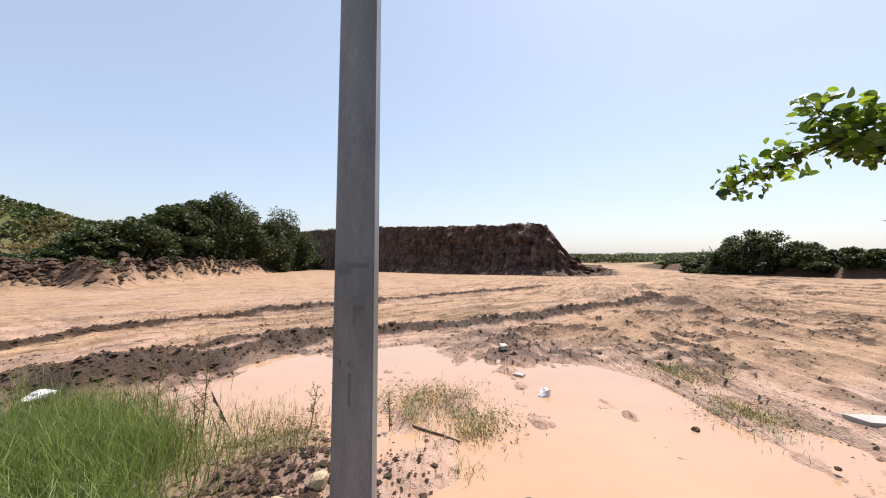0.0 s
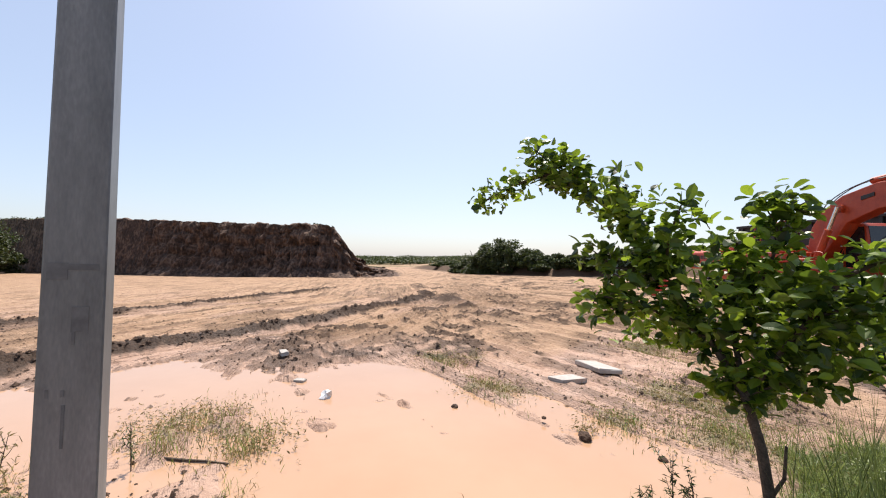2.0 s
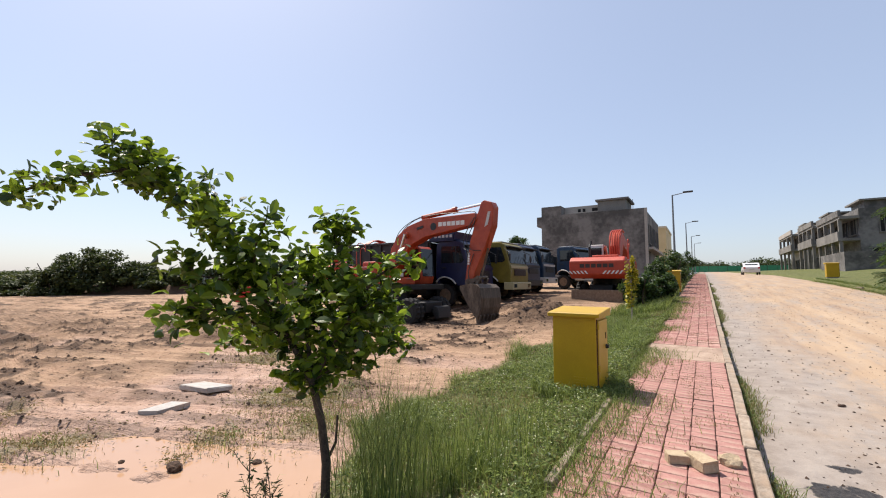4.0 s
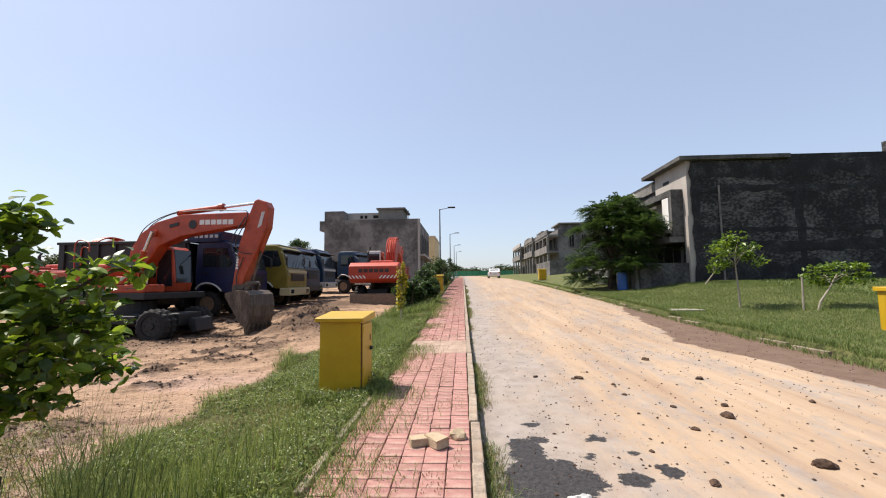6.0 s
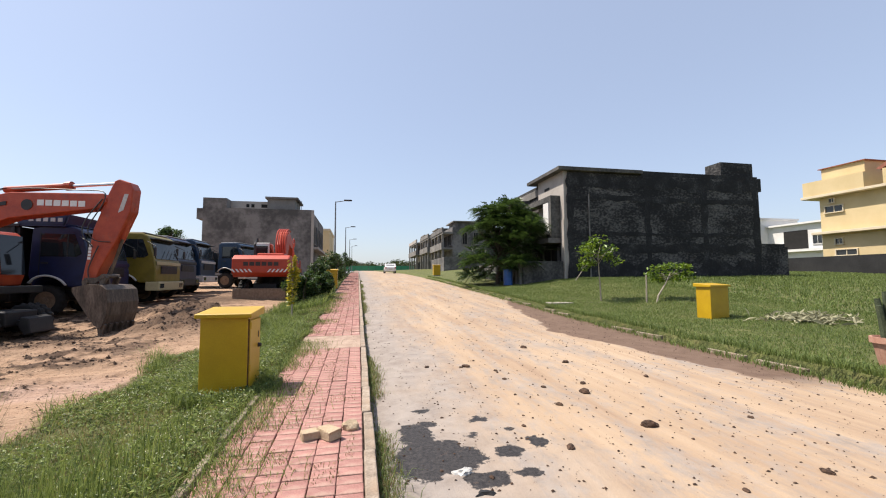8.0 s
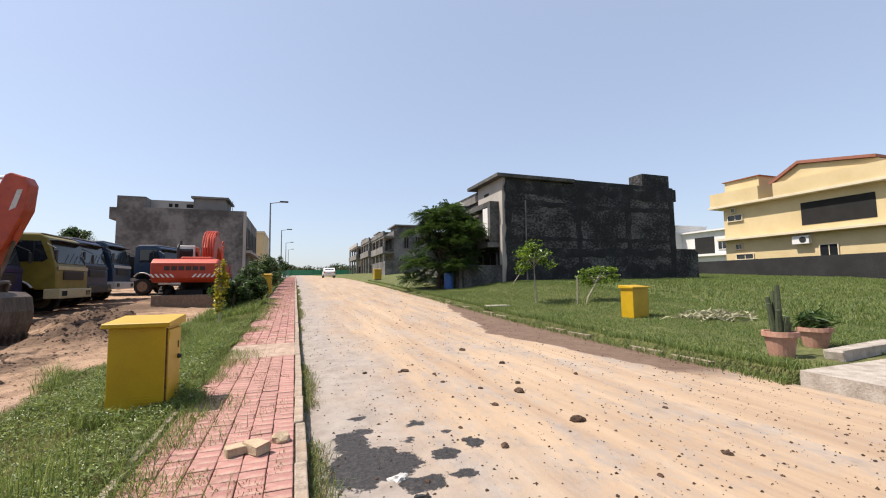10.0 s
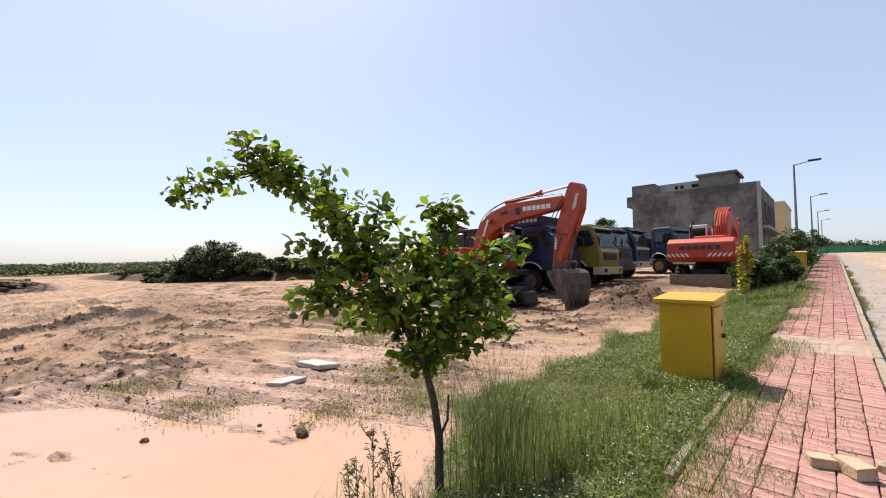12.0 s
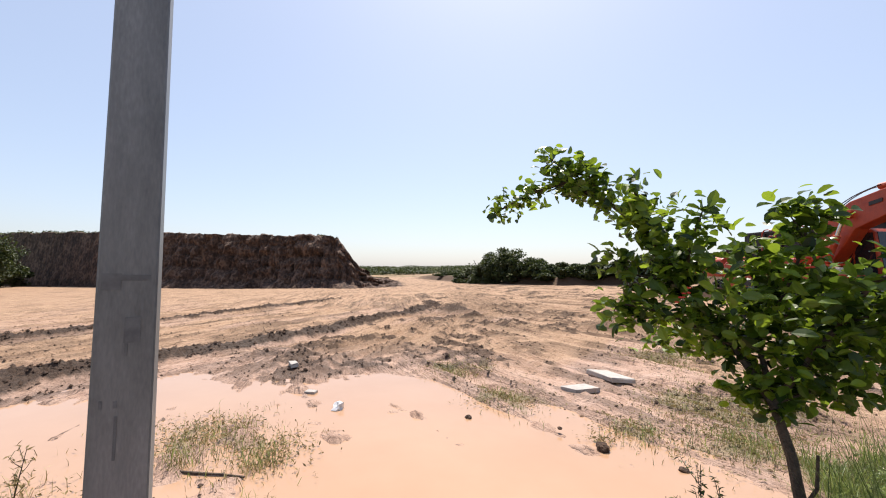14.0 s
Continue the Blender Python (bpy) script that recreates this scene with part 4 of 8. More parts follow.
def digger(m, label):
    d = thing("wheeled_excavator", label, "excavator", m, "diggers on wheels")
    digger_upper(d)
    turned = Matrix.Translation((0.75, -0.6, -0.1)) @ Matrix.Translation((-5.15, 0, 0)) @ Matrix.Rotation(radians(9), 4, 'Z') @ Matrix.Translation((5.15, 0, 0))
    for ob in d.children:
        if ob.name.startswith(("undercarriage", "wheel", "stabiliser")):
            ob.matrix_basis = turned
    OUT = [(-5.05, 1.85), (-4.82, 2.90), (-4.42, 3.42), (-3.85, 3.76), (-2.9, 3.98), (-0.45, 3.96), (-0.35, 3.72), (-0.55, 3.54), (-2.87, 3.26), (-3.72, 2.95), (-4.55, 1.85), (-4.8, 1.72)]
    boom = part("boom", shape((plate, OUT, -0.32, 0.12, 0.025)), M_orange, d, "long orange bent boom")
    part("pivot_boss", shape((tube, (-3.86, -0.42, 3.38), (-3.86, 0.2, 3.38), 0.12, 0.12, 14)), M_orange, boom)
    part("lifting_lug", shape((plate, [(-3.3, 3.55), (-2.95, 3.62), (-2.95, 3.72), (-3.3, 3.66)], -0.345, -0.322)), M_black, boom)
    part("round_badge", shape((tube, (-2.42, -0.325, 3.63), (-2.42, -0.335, 3.63), 0.15, 0.15, 20)), M_black, boom, "dark round badge")
    for k in range(6):
        part("brand_bar", shape((quad_box, (-2.16 + 0.215 * k, -0.328, 3.61 - 0.006 * k), (-1.985 + 0.215 * k, -0.322, 3.77 - 0.006 * k))), M_white, boom, "plain white bar")
    for v in (-0.50, 0.30):
        cyl = part("lift_cylinder", shape((tube, (-4.55, v, 1.7), (-4.08, v, 2.78), 0.10, 0.10, 12), (tube, (-4.55, v - 0.08, 1.7), (-4.55, v + 0.08, 1.7), 0.13, 0.13, 10)), M_orange, d)
        part("rod", shape((tube, (-4.08, v, 2.78), (-3.80, v, 3.42), 0.055, 0.055, 10)), M_chrome, cyl, "bright steel rod")
    st = part("stick_cylinder", shape((tube, (-3.2, -0.1, 4.08), (-1.55, -0.1, 4.2), 0.095, 0.095, 12), (tube, (-1.6, -0.1, 4.196), (-1.45, -0.1, 4.207), 0.13, 0.13, 12)), M_orange, d)
    part("rod", shape((tube, (-1.5, -0.1, 4.2), (-0.18, -0.1, 4.29), 0.05, 0.05, 10)), M_chrome, st, "bright steel rod")
    stick = part("dipper", shape((plate, [(-0.34, 3.98), (-0.2, 4.32), (-0.08, 4.38), (0.22, 4.28), (0.31, 4.1), (0.26, 3.45), (-0.06, 2.67), (-0.48, 1.84), (-0.6, 1.42), (-0.84, 1.42), (-0.92, 1.55), (-0.70, 2.95)], -0.28, 0.08, 0.03)), M_orange, d, "orange dipper stick")
    part("maker_plate", shape((plate, [(-0.06, 3.42), (0.08, 3.5), (0.2, 3.95), (0.09, 3.95)], -0.287, -0.281)), M_pale, stick, "pale rubbed patch")
    part("letter_strip", shape(*[(quad_box, (-0.80 + 0.006 * i, -0.287, 2.12 + 0.09 * i), (-0.72 + 0.006 * i, -0.281, 2.19 + 0.09 * i)) for i in range(5)]), M_white, stick, "faded white strip of letters")
    bc = part("bucket_cylinder", shape((tube, (0.22, -0.1, 3.6), (-0.02, -0.1, 2.7), 0.07, 0.07, 12)), M_orange, d)
    part("rod", shape((tube, (-0.02, -0.1, 2.7), (-0.33, -0.1, 1.64), 0.04, 0.04, 10)), M_steel, bc)
    part("linkage", shape((plate, [(-0.32, 1.70), (-0.2, 1.62), (-0.32, 1.3), (-0.44, 1.35)], -0.38, -0.30), (plate, [(-0.32, 1.70), (-0.2, 1.62), (-0.32, 1.3), (-0.44, 1.35)], 0.10, 0.18), (plate, [(-0.3, 1.72), (-0.2, 1.62), (-0.6, 1.42), (-0.68, 1.5)], -0.38, -0.30), (tube, (-0.3, -0.4, 1.66), (-0.3, 0.2, 1.66), 0.06, 0.06, 10), (tube, (-0.75, -0.4, 1.5), (-0.75, 0.2, 1.5), 0.08, 0.08, 10)), M_steel, d, "greasy bucket links")
    # bucket: a curved shell open towards the machine
    bm = bmesh.new()
    shell = [(-0.86, 1.36), (-0.5, 1.44), (-0.16, 1.42), (0.0, 1.30), (0.06, 0.95), (0.03, 0.62), (-0.03, 0.42), (-0.10, 0.27)]
    inner = [(u - 0.05, z - 0.04) for u, z in shell]
    for v0, v1 in ((-0.62, 0.52),):
        plate(bm, shell + inner[::-1], v0, v1)
    side = shell + [(-0.26, 0.36), (-0.56, 0.78), (-0.86, 1.25)]
    plate(bm, side, -0.66, -0.60)
    plate(bm, side, 0.50, 0.56)
    plate(bm, [(-0.86, 1.30), (-0.45, 1.40), (-0.5, 1.62), (-0.8, 1.62)], -0.36, -0.30)
    plate(bm, [(-0.86, 1.30), (-0.45, 1.40), (-0.5, 1.62), (-0.8, 1.62)], 0.10, 0.16)
    bucket = part("bucket", bm, M_steel, d, "worn brown digging bucket resting on the soil")
    for i in range(6):
        v = -0.58 + i * 0.213
        part("tooth", shape((plate, [(-0.06, 0.40), (0.0, 0.36), (-0.10, 0.0), (-0.15, -0.02), (-0.2, 0.3)], v - 0.045, v + 0.045)), M_steel, bucket)
    for pts in ([(-4.75, -0.2, 3.1), (-4.45, -0.2, 3.58), (-3.85, -0.2, 3.92), (-3.1, -0.2, 4.12)], [(-4.8, -0.05, 3.0), (-4.4, -0.05, 3.64), (-3.7, -0.05, 4.02), (-2.9, -0.05, 4.14)], [(-2.9, -0.26, 4.08), (-2.2, -0.26, 4.1), (-1.2, -0.26, 4.06), (-0.5, -0.26, 4.02), (-0.42, -0.33, 3.7), (-0.62, -0.36, 3.3), (-0.78, -0.36, 2.95), (-0.6, -0.34, 2.65), (-0.2, -0.32, 2.6)], [(-0.45, -0.34, 3.8), (-0.85, -0.36, 3.2), (-0.9, -0.36, 2.8), (-0.62, -0.34, 2.45)], [(-0.5, -0.32, 2.5), (-0.72, -0.33, 1.9), (-0.7, -0.33, 1.6)]):
        part("hose", shape((path_tube, pts, 0.015, 6)), M_hose, d)
    return d


DX = pose(-6.17, 13.29, -0.09, 0, 0, -8)
digger(DX, "orange wheeled excavator with bent boom and bucket on the mud")

# others stand nose away, their counterweights towards the road
def digger_away(m, label):
    d2 = thing("wheeled_excavator", label, "excavator", m, "diggers on wheels")
    digger_upper(d2)
    for ob in d2.children:
        for s in ob.material_slots:
            if s.material == M_orange:
                s.material = M_orange_far
    for ob in d2.children:
        if ob.name.startswith("cab"):
            ob.material_slots[0].material = M_pale
            tagged(ob, "pale framed operator cab")
    part("boom", shape((plate, [(-5.0, 1.85), (-4.9, 2.9), (-4.5, 3.45), (-3.9, 3.72), (-2.6, 3.3), (-1.6, 2.5), (-1.7, 2.2), (-2.7, 2.8), (-3.8, 3.0), (-4.55, 1.85)], -0.62, -0.14, 0.03)), M_orange_far, d2, "red bent boom")
    for k in range(5):
        v = -0.6 + 0.11 * k
        part("hose", shape((path_tube, [(-4.98, v, 2.1), (-5.05, v + 0.02, 2.9), (-4.7, v + 0.03, 3.55), (-4.1, v, 3.82), (-3.4, v, 3.75)], 0.04, 6)), M_orange_far, d2, "red-sleeved hydraulic hose")
    part("dipper", shape((plate, [(-1.75, 2.75), (-1.3, 2.6), (-1.2, 1.0), (-1.5, 0.9), (-1.9, 2.2)], -0.55, -0.2, 0.03)), M_orange_far, d2)
    part("bucket", shape((plate, [(-2.0, 1.15), (-1.2, 1.1), (-1.1, 0.5), (-1.6, 0.15), (-1.9, 0.5)], -0.9, 0.15, 0.03)), M_steel, d2)
    for k in range(6):
        part("brand_bar", shape((quad_box, (-7.858, -0.78 + 0.265 * k, 1.67), (-7.848, -0.57 + 0.265 * k, 1.85))), M_dark_text, d2, "plain dark bar")
    for s in (-1, 1):
        for k in range(5):
            y = s * (0.36 + 0.18 * k)
            bm = bmesh.new()
            vs = [bm.verts.new(p) for p in ((-7.862, y, 1.37), (-7.862, y + 0.08, 1.37), (-7.862, y + 0.08 + s * 0.12, 1.52), (-7.862, y + s * 0.12, 1.52))]
            f = bm.faces.new(vs)
            r = bmesh.ops.extrude_face_region(bm, geom=[f])
            bmesh.ops.translate(bm, verts=[v for v in r["geom"] if isinstance(v, bmesh.types.BMVert)], vec=(0.01, 0, 0))
            bmesh.ops.recalc_face_normals(bm, faces=bm.faces[:])
            part("hazard_stripe", bm, M_white, d2)
    part("rear_blade", shape((plate, [(-8.0, 0.02), (-7.85, 0.05), (-7.78, 0.6), (-7.98, 0.62)], -1.15, 1.15, 0.02), (quad_box, (-7.9, -0.5, 0.3), (-6.8, -0.2, 0.55)), (quad_box, (-7.9, 0.2, 0.3), (-6.8, 0.5, 0.55))), M_rim, d2, "grey-brown dozer blade")
    part("beacon", shape((tube, (-4.6, 0.9, 3.05), (-4.6, 0.9, 3.25), 0.06, 0.05, 10)), M_black, d2)
    return d2


digger_away(pose(-4.15, 28.35, 0.42, 0, 0, 90), "red wheeled excavator seen from behind with striped counterweight")
digger_away(pose(-17.6, 24.6, 0.25, 0, 0, 78), "orange wheeled excavator parked further off, mostly hidden")


# ---- tipper trucks ----
def truck(m, label, paint, bumper, roof_rack=True, tall_body=True):
    """Front at x = 0, nose towards +x, near flank at y = 0, 2.4 m wide."""
    t = thing("tipper_truck", label, "truck", m, "row of parked tipper trucks")
    W = 2.4
    part("chassis", shape((quad_box, (-7.2, 0.75, 0.62), (-0.2, 0.95, 0.85)), (quad_box, (-7.2, 1.45, 0.62), (-0.2, 1.65, 0.85)), (quad_box, (-1.5, 0.3, 0.55), (-1.1, 2.1, 0.75)), (quad_box, (-3.2, 0.05, 0.5), (-2.2, 0.6, 0.95), None, 0.05), (tube, (-1.28, 0.2, 0.52), (-1.28, 2.2, 0.52), 0.07, 0.07, 8)), M_black, t, "dark chassis rails with fuel tank")
    cab = part("cab", shape((plate, [(-1.62, 0.95), (-1.75, 1.35), (-1.70, 2.85), (-1.5, 2.95), (-0.55, 2.95), (-0.32, 2.82), (-0.06, 1.85), (0.0, 1.5), (0.0, 0.95), (-0.62, 0.95), (-0.75, 1.12), (-1.0, 1.24), (-1.28, 1.28), (-1.5, 1.2)], 0.04, W - 0.04, 0.045)), paint, t)
    for y0, y1 in ((0.022, 0.036), (W - 0.036, W - 0.022)):
        part("side_window", shape((plate, [(-1.42, 1.95), (-0.42, 1.95), (-0.28, 2.05), (-0.50, 2.68), (-1.42, 2.70)], y0, y1)), M_glass, cab)
        part("window_post", shape((plate, [(-0.70, 1.95), (-0.66, 1.95), (-0.66, 2.68), (-0.70, 2.68)], y0 - 0.008, y1 + 0.008)), M_black, cab)
        part("door_seam", shape((plate, [(-1.46, 1.32), (-1.44, 1.32), (-1.44, 2.74), (-1.46, 2.74)], y0 + 0.004, y1 - 0.002)), M_black, cab)
        part("door_handle", shape((quad_box, (-1.38, y0 - 0.02, 1.72), (-1.2, y1, 1.77), None, 0.008)), M_black, cab)
    tilt = Matrix.Translation((-0.06, 0, 1.88)) @ Matrix.Rotation(radians(-15), 4, 'Y')
    part("windscreen", shape((quad_box, (-0.005, 0.16, 0.02), (0.02, W - 0.16, 0.90), tilt, 0.006)), M_glass2, cab, "dusty windscreen")
    part("roof_panel", shape((quad_box, (-1.6, 0.12, 2.952), (-0.5, W - 0.12, 2.985), None, 0.01)), M_pale if bumper is not paint else paint, cab)
    part("sun_visor", shape((quad_box, (-0.36, 0.12, 2.70), (-0.05, W - 0.12, 2.735), Matrix.Translation((0, 0, 0)), 0.008)), M_black, cab)
    part("wiper", shape((tube, (0.03, 0.8, 1.95), (-0.06, 1.3, 2.3), 0.012, 0.012, 5), (tube, (0.03, 1.5, 1.95), (-0.06, 2.0, 2.3), 0.012, 0.012, 5)), M_black, cab)
    part("grille", shape((quad_box, (0.0, 0.45, 1.30), (0.03, W - 0.45, 1.62), None, 0.01), *[(quad_box, (0.028, 0.5, 1.34 + 0.07 * k), (0.045, W - 0.5, 1.37 + 0.07 * k)) for k in range(4)]), M_black, cab)
    part("front_trim", shape((quad_box, (0.0, 0.1, 1.66), (0.02, W - 0.1, 1.80), None, 0.008)), bumper, cab)
    part("wheel_arch_trim", shape((path_tube, [(-0.66, 0.0, 1.02), (-0.8, 0.0, 1.17), (-1.02, 0.0, 1.29), (-1.28, 0.0, 1.33), (-1.52, 0.0, 1.26), (-1.68, 0.0, 1.1)], 0.035, 6)), M_pale, cab, "pale wheel arch edge")
    bp = part("bumper", shape((quad_box, (-0.35, 0.0, 0.62), (0.14, W, 0.98), None, 0.035)), bumper, t)
    for y in (0.3, W - 0.3):
        part("headlamp", shape((quad_box, (0.13, y - 0.17, 0.72), (0.155, y + 0.17, 0.90), None, 0.01)), M_glass2, bp, "clouded headlamp")
    for y in (-0.18, W + 0.18):
        part("mirror", shape((quad_box, (0.02, y - 0.07, 2.0), (0.08, y + 0.07, 2.36), None, 0.02), (tube, (-0.3, y * 0.9 + 0.1, 2.6), (0.05, y, 2.4), 0.015, 0.015, 5)), M_black, t)
    for x, du in ((-1.28, False), (-4.9, True), (-6.15, True)):
        for y in (0.27, W - 0.27):
            wheel(t, (x, y, 0.52), 0.52, 0.34 if not du else 0.5, lugs=16, dual=du)
    h = 2.9 if tall_body else 2.3
    body = part("tipper_body", shape((quad_box, (-7.3, 0.0, 1.05), (-2.0, W, 1.16)), (quad_box, (-7.3, 0.0, 1.16), (-2.0, 0.07, h)), (quad_box, (-7.3, W - 0.07, 1.16), (-2.0, W, h)), (quad_box, (-2.1, 0.07, 1.16), (-2.0, W - 0.07, h)), (quad_box, (-7.3, 0.07, 1.16), (-7.22, W - 0.07, h - 0.2))), M_black, t, "dark steel tipping body")
    for k in range(8):
        x = -7.1 + 0.7 * k
        part("rib", shape((quad_box, (x, -0.07, 1.1), (x + 0.1, 0.0, h + 0.02), None, 0.01)), M_black, body)
    part("top_rail", shape((quad_box, (-7.32, -0.08, h), (-1.98, 0.06, h + 0.1), None, 0.01), (quad_box, (-7.32, W - 0.06, h), (-1.98, W + 0.08, h + 0.1), None, 0.01)), M_black, body)
    if roof_rack:
        hood = part("headboard", shape((quad_box, (-2.05, -0.05, h + 0.02), (-0.75, W + 0.05, h + 0.10), None, 0.01), (plate, [(-0.80, h + 0.06), (-0.72, h + 0.06), (-0.62, h + 0.42), (-0.70, h + 0.42)], -0.05, W + 0.05), (plate, [(-2.05, h + 0.08), (-0.75, h + 0.08), (-0.68, h + 0.42), (-2.05, h + 0.38)], -0.05, 0.0)), paint if paint is not M_mustard else M_black, t, "painted headboard over the cab")
        for k in range(5):
            part("letter_bar", shape((quad_box, (-1.75 + 0.2 * k, -0.062, h + 0.18), (-1.62 + 0.2 * k, -0.052, h + 0.30))), M_pale, hood, "plain pale bar")
    return t


truck(pose(-8.3, 15.6, float(road_z(17.0)) - 0.27), "dark blue tipper truck parked on mud beside an excavator", M_blue, M_blue)
truck(pose(-7.65, 18.5, float(road_z(19.5)) - 0.27), "mustard yellow tipper truck with a cream bumper", M_mustard, M_cream, False)
truck(pose(-8.0, 21.4, float(road_z(22.6)) - 0.27), "dark blue tipper truck with a white bonnet badge", M_blue, M_black, False, False)
truck(pose(-8.0, 24.3, float(road_z(25.5)) - 0.27), "teal blue tipper truck with a pale dusty windscreen", M_teal, M_pale, True, False)
truck(pose(-6.9, 28.4, float(road_z(29.5)) - 0.27, 0, 0, -14), "bright blue tipper truck parked beyond the red digger", M_teal, M_pale, False, False)

# ---- the cut bank of earth ----
def cliff():
    base = np.array([(-98, -92), (-71, -57), (-62, -42), (-56.4, -33), (-50.8, -22.3), (-46.2, -14), (-42.6, -4.5), (-42.9, -1.9), (-45.5, 0.1), (-54, 0.8), (-72, 1.5)])
    seg = np.hypot(*np.diff(base, axis=0).T)
    s_all = np.concatenate([[0], np.cumsum(seg)])
    S = np.arange(0, s_all[-1], 0.22)
    bx_, by_ = np.interp(S, s_all, base[:, 0]), np.interp(S, s_all, base[:, 1])
    tx, ty = np.gradient(bx_), np.gradient(by_)
    ln = np.hypot(tx, ty)
    nx_, ny_ = ty / ln, -tx / ln          # outward, towards the pit
    k = np.ones(31) / 31
    nx_, ny_ = np.convolve(np.pad(nx_, 15, 'edge'), k, 'valid'), np.convolve(np.pad(ny_, 15, 'edge'), k, 'valid')
    height = np.interp(S, [0, s_all[1], s_all[3], s_all[5], s_all[6], s_all[7], s_all[8], s_all[9], s_all[10]], [8.5, 8.0, 7.0, 5.7, 5.2, 2.2, 0.8, 0.5, 0.4])
    height = height + 0.35 * (fbm(S * 0.5, S * 0, 3, 201) - 0.5) + 0.25 * (fbm(S * 2.5, S * 0, 2, 203) - 0.5)
    ground_z = np.interp(by_, FIELD_Y, FIELD_Z) - 0.3
    rough = smooth01(s_all[3] + 3, s_all[4], S)
    T = np.linspace(0, 1, 42)
    Sg, Tg = np.meshgrid(S, T, indexing='ij')
    H, R = height[:, None], rough[:, None]
    batter = np.interp(S, [0, s_all[4], s_all[6], s_all[8], s_all[10]], [0.12, 0.16, 0.20, 0.5, 1.4])[:, None]
    groove = (fbm(Sg * 1.9 + 0.5 * Tg, Tg * 1.2, 3, 211) - 0.5)
    teeth = np.abs(np.sin(Sg * 4.2 + 2.0 * fbm(Sg * 0.7, Tg * 2, 2, 213)))
    lumps = fbm(Sg * 1.4, Tg * 5, 4, 217) - 0.5
    toe = (1 - Tg) ** 5 * (1.6 * R + 0.2) * (0.5 + fbm(Sg * 0.8, Tg * 0, 3, 219))
    rows = np.abs(np.sin(Tg * 13 + 3 * fbm(Sg * 0.5, Tg, 2, 215)))
    out = -batter * H * Tg + R * (groove * 1.0 + teeth * 0.45 * (1 - Tg ** 3) + rows * 0.35 * (0.3 + fbm(Sg * 1.1, Tg * 3, 2, 216)) + lumps * 1.5) + (1 - R) * (groove * 0.25 + lumps * 0.15) + toe
    Z = ground_z[:, None] + H * Tg + 0.15 * R * lumps
    X, Y = bx_[:, None] + nx_[:, None] * out, by_[:, None] + ny_[:, None] * out
    # plateau behind the edge
    back = np.array([0.6, 1.6, 4, 9, 18, 30])
    Xb = X[:, -1:] - back[None]
    Yb = Y[:, -1:] - 0.25 * back[None]
    Zb = Z[:, -1:] + 0.5 * (fbm(Xb * 0.7, Yb * 0.7, 3, 221) - 0.35) - 0.0 * back
    Xb[-20:] = X[-20:, -1:]
    Yb[-20:] = Y[-20:, -1:]
    X, Y, Z = np.concatenate([X, Xb], 1), np.concatenate([Y, Yb], 1), np.concatenate([Z, Zb], 1)
    i = np.arange(X.size).reshape(X.shape)
    f = np.stack([i[:-1, :-1], i[1:, :-1], i[1:, 1:], i[:-1, 1:]], -1).reshape(-1, 4)
    m = material("dug_clay_bank", [(0.026, 0.014, 0.009), (0.075, 0.042, 0.028), (0.17, 0.105, 0.072)], 1.1, 0.95, 1.0, 4, fine=0.9, stretch=(1, 1, 0.75), bdist=0.3)
    ob = mesh_np("earth_bank", np.stack([X, Y, Z], -1).reshape(-1, 3), f, m)
    tagged(ob, "steep dark brown clay bank scored by digger teeth", "earth bank", kind="structure")
    edge = np.stack([X[:, 42], Y[:, 42], Z[:, 42]], -1)
    return edge


CLIFF_EDGE = cliff()


# ---- houses ----
def wall_box(name, lo, hi, mat, parent, bevel=0.0, label=""):
    return part(name, shape((quad_box, lo, hi, None, bevel)), mat, parent, label)


def window_in(parent, axis, at, a0, a1, z0, z1, frame_mat, pane_mat, depth=0.12):
    """A window on a wall whose plane is axis = at; a runs along the wall. The pane sits back behind a raised frame and
    sill; it is glass, or a sheet of painted shade.
    """
    t = 0.08

    def blk(a, b_, c, e, d0, d1):
        if axis == 'y':
            return ((a, at - d1, c), (b_, at - d0, e))
        return ((at - d1, a, c), (at - d0, b_, e))
    w = part("window", shape((quad_box, *blk(a0, a1, z0, z1, 0.004, 0.02))), pane_mat, parent)
    part("frame", shape((quad_box, *blk(a0 - t, a1 + t, z1, z1 + t, 0.0, depth)), (quad_box, *blk(a0 - t, a0, z0, z1, 0.0, depth)), (quad_box, *blk(a1, a1 + t, z0, z1, 0.0, depth)), (quad_box, *blk((a0 + a1) / 2 - 0.03, (a0 + a1) / 2 + 0.03, z0, z1, 0.015, 0.05))), frame_mat, w)
    part("sill", shape((quad_box, *blk(a0 - 0.12, a1 + 0.12, z0 - 0.09, z0, 0.0, depth + 0.06))), frame_mat, w)
    return w


# the blackened house across the road
H = thing("house", "two-storey unfinished house with a blackened side wall", "house", pose(0, 0, 0))
wall_box("wall", (12.8, 22.7, 0.2), (27.0, 31.9, 7.95), M_blackwall, H)
wall_box("front_wall", (12.55, 22.75, 5.0), (12.8, 26.3, 8.0), M_lime, H, 0, "pale rendered upper front")
wall_box("front_pier", (12.5, 22.75, 1.2), (12.8, 23.15, 5.0), M_lime, H)
wall_box("roof_slab", (12.1, 22.45, 8.0), (17.9, 27.2, 8.22), M_dampwall, H, 0.01, "overhanging concrete roof slab")
wall_box("parapet", (17.95, 22.72, 7.95), (27.0, 22.95, 8.25), M_blackband, H)
wall_box("front_parapet", (12.7, 26.4, 7.2), (13.0, 31.8, 7.7), M_plaster2, H)
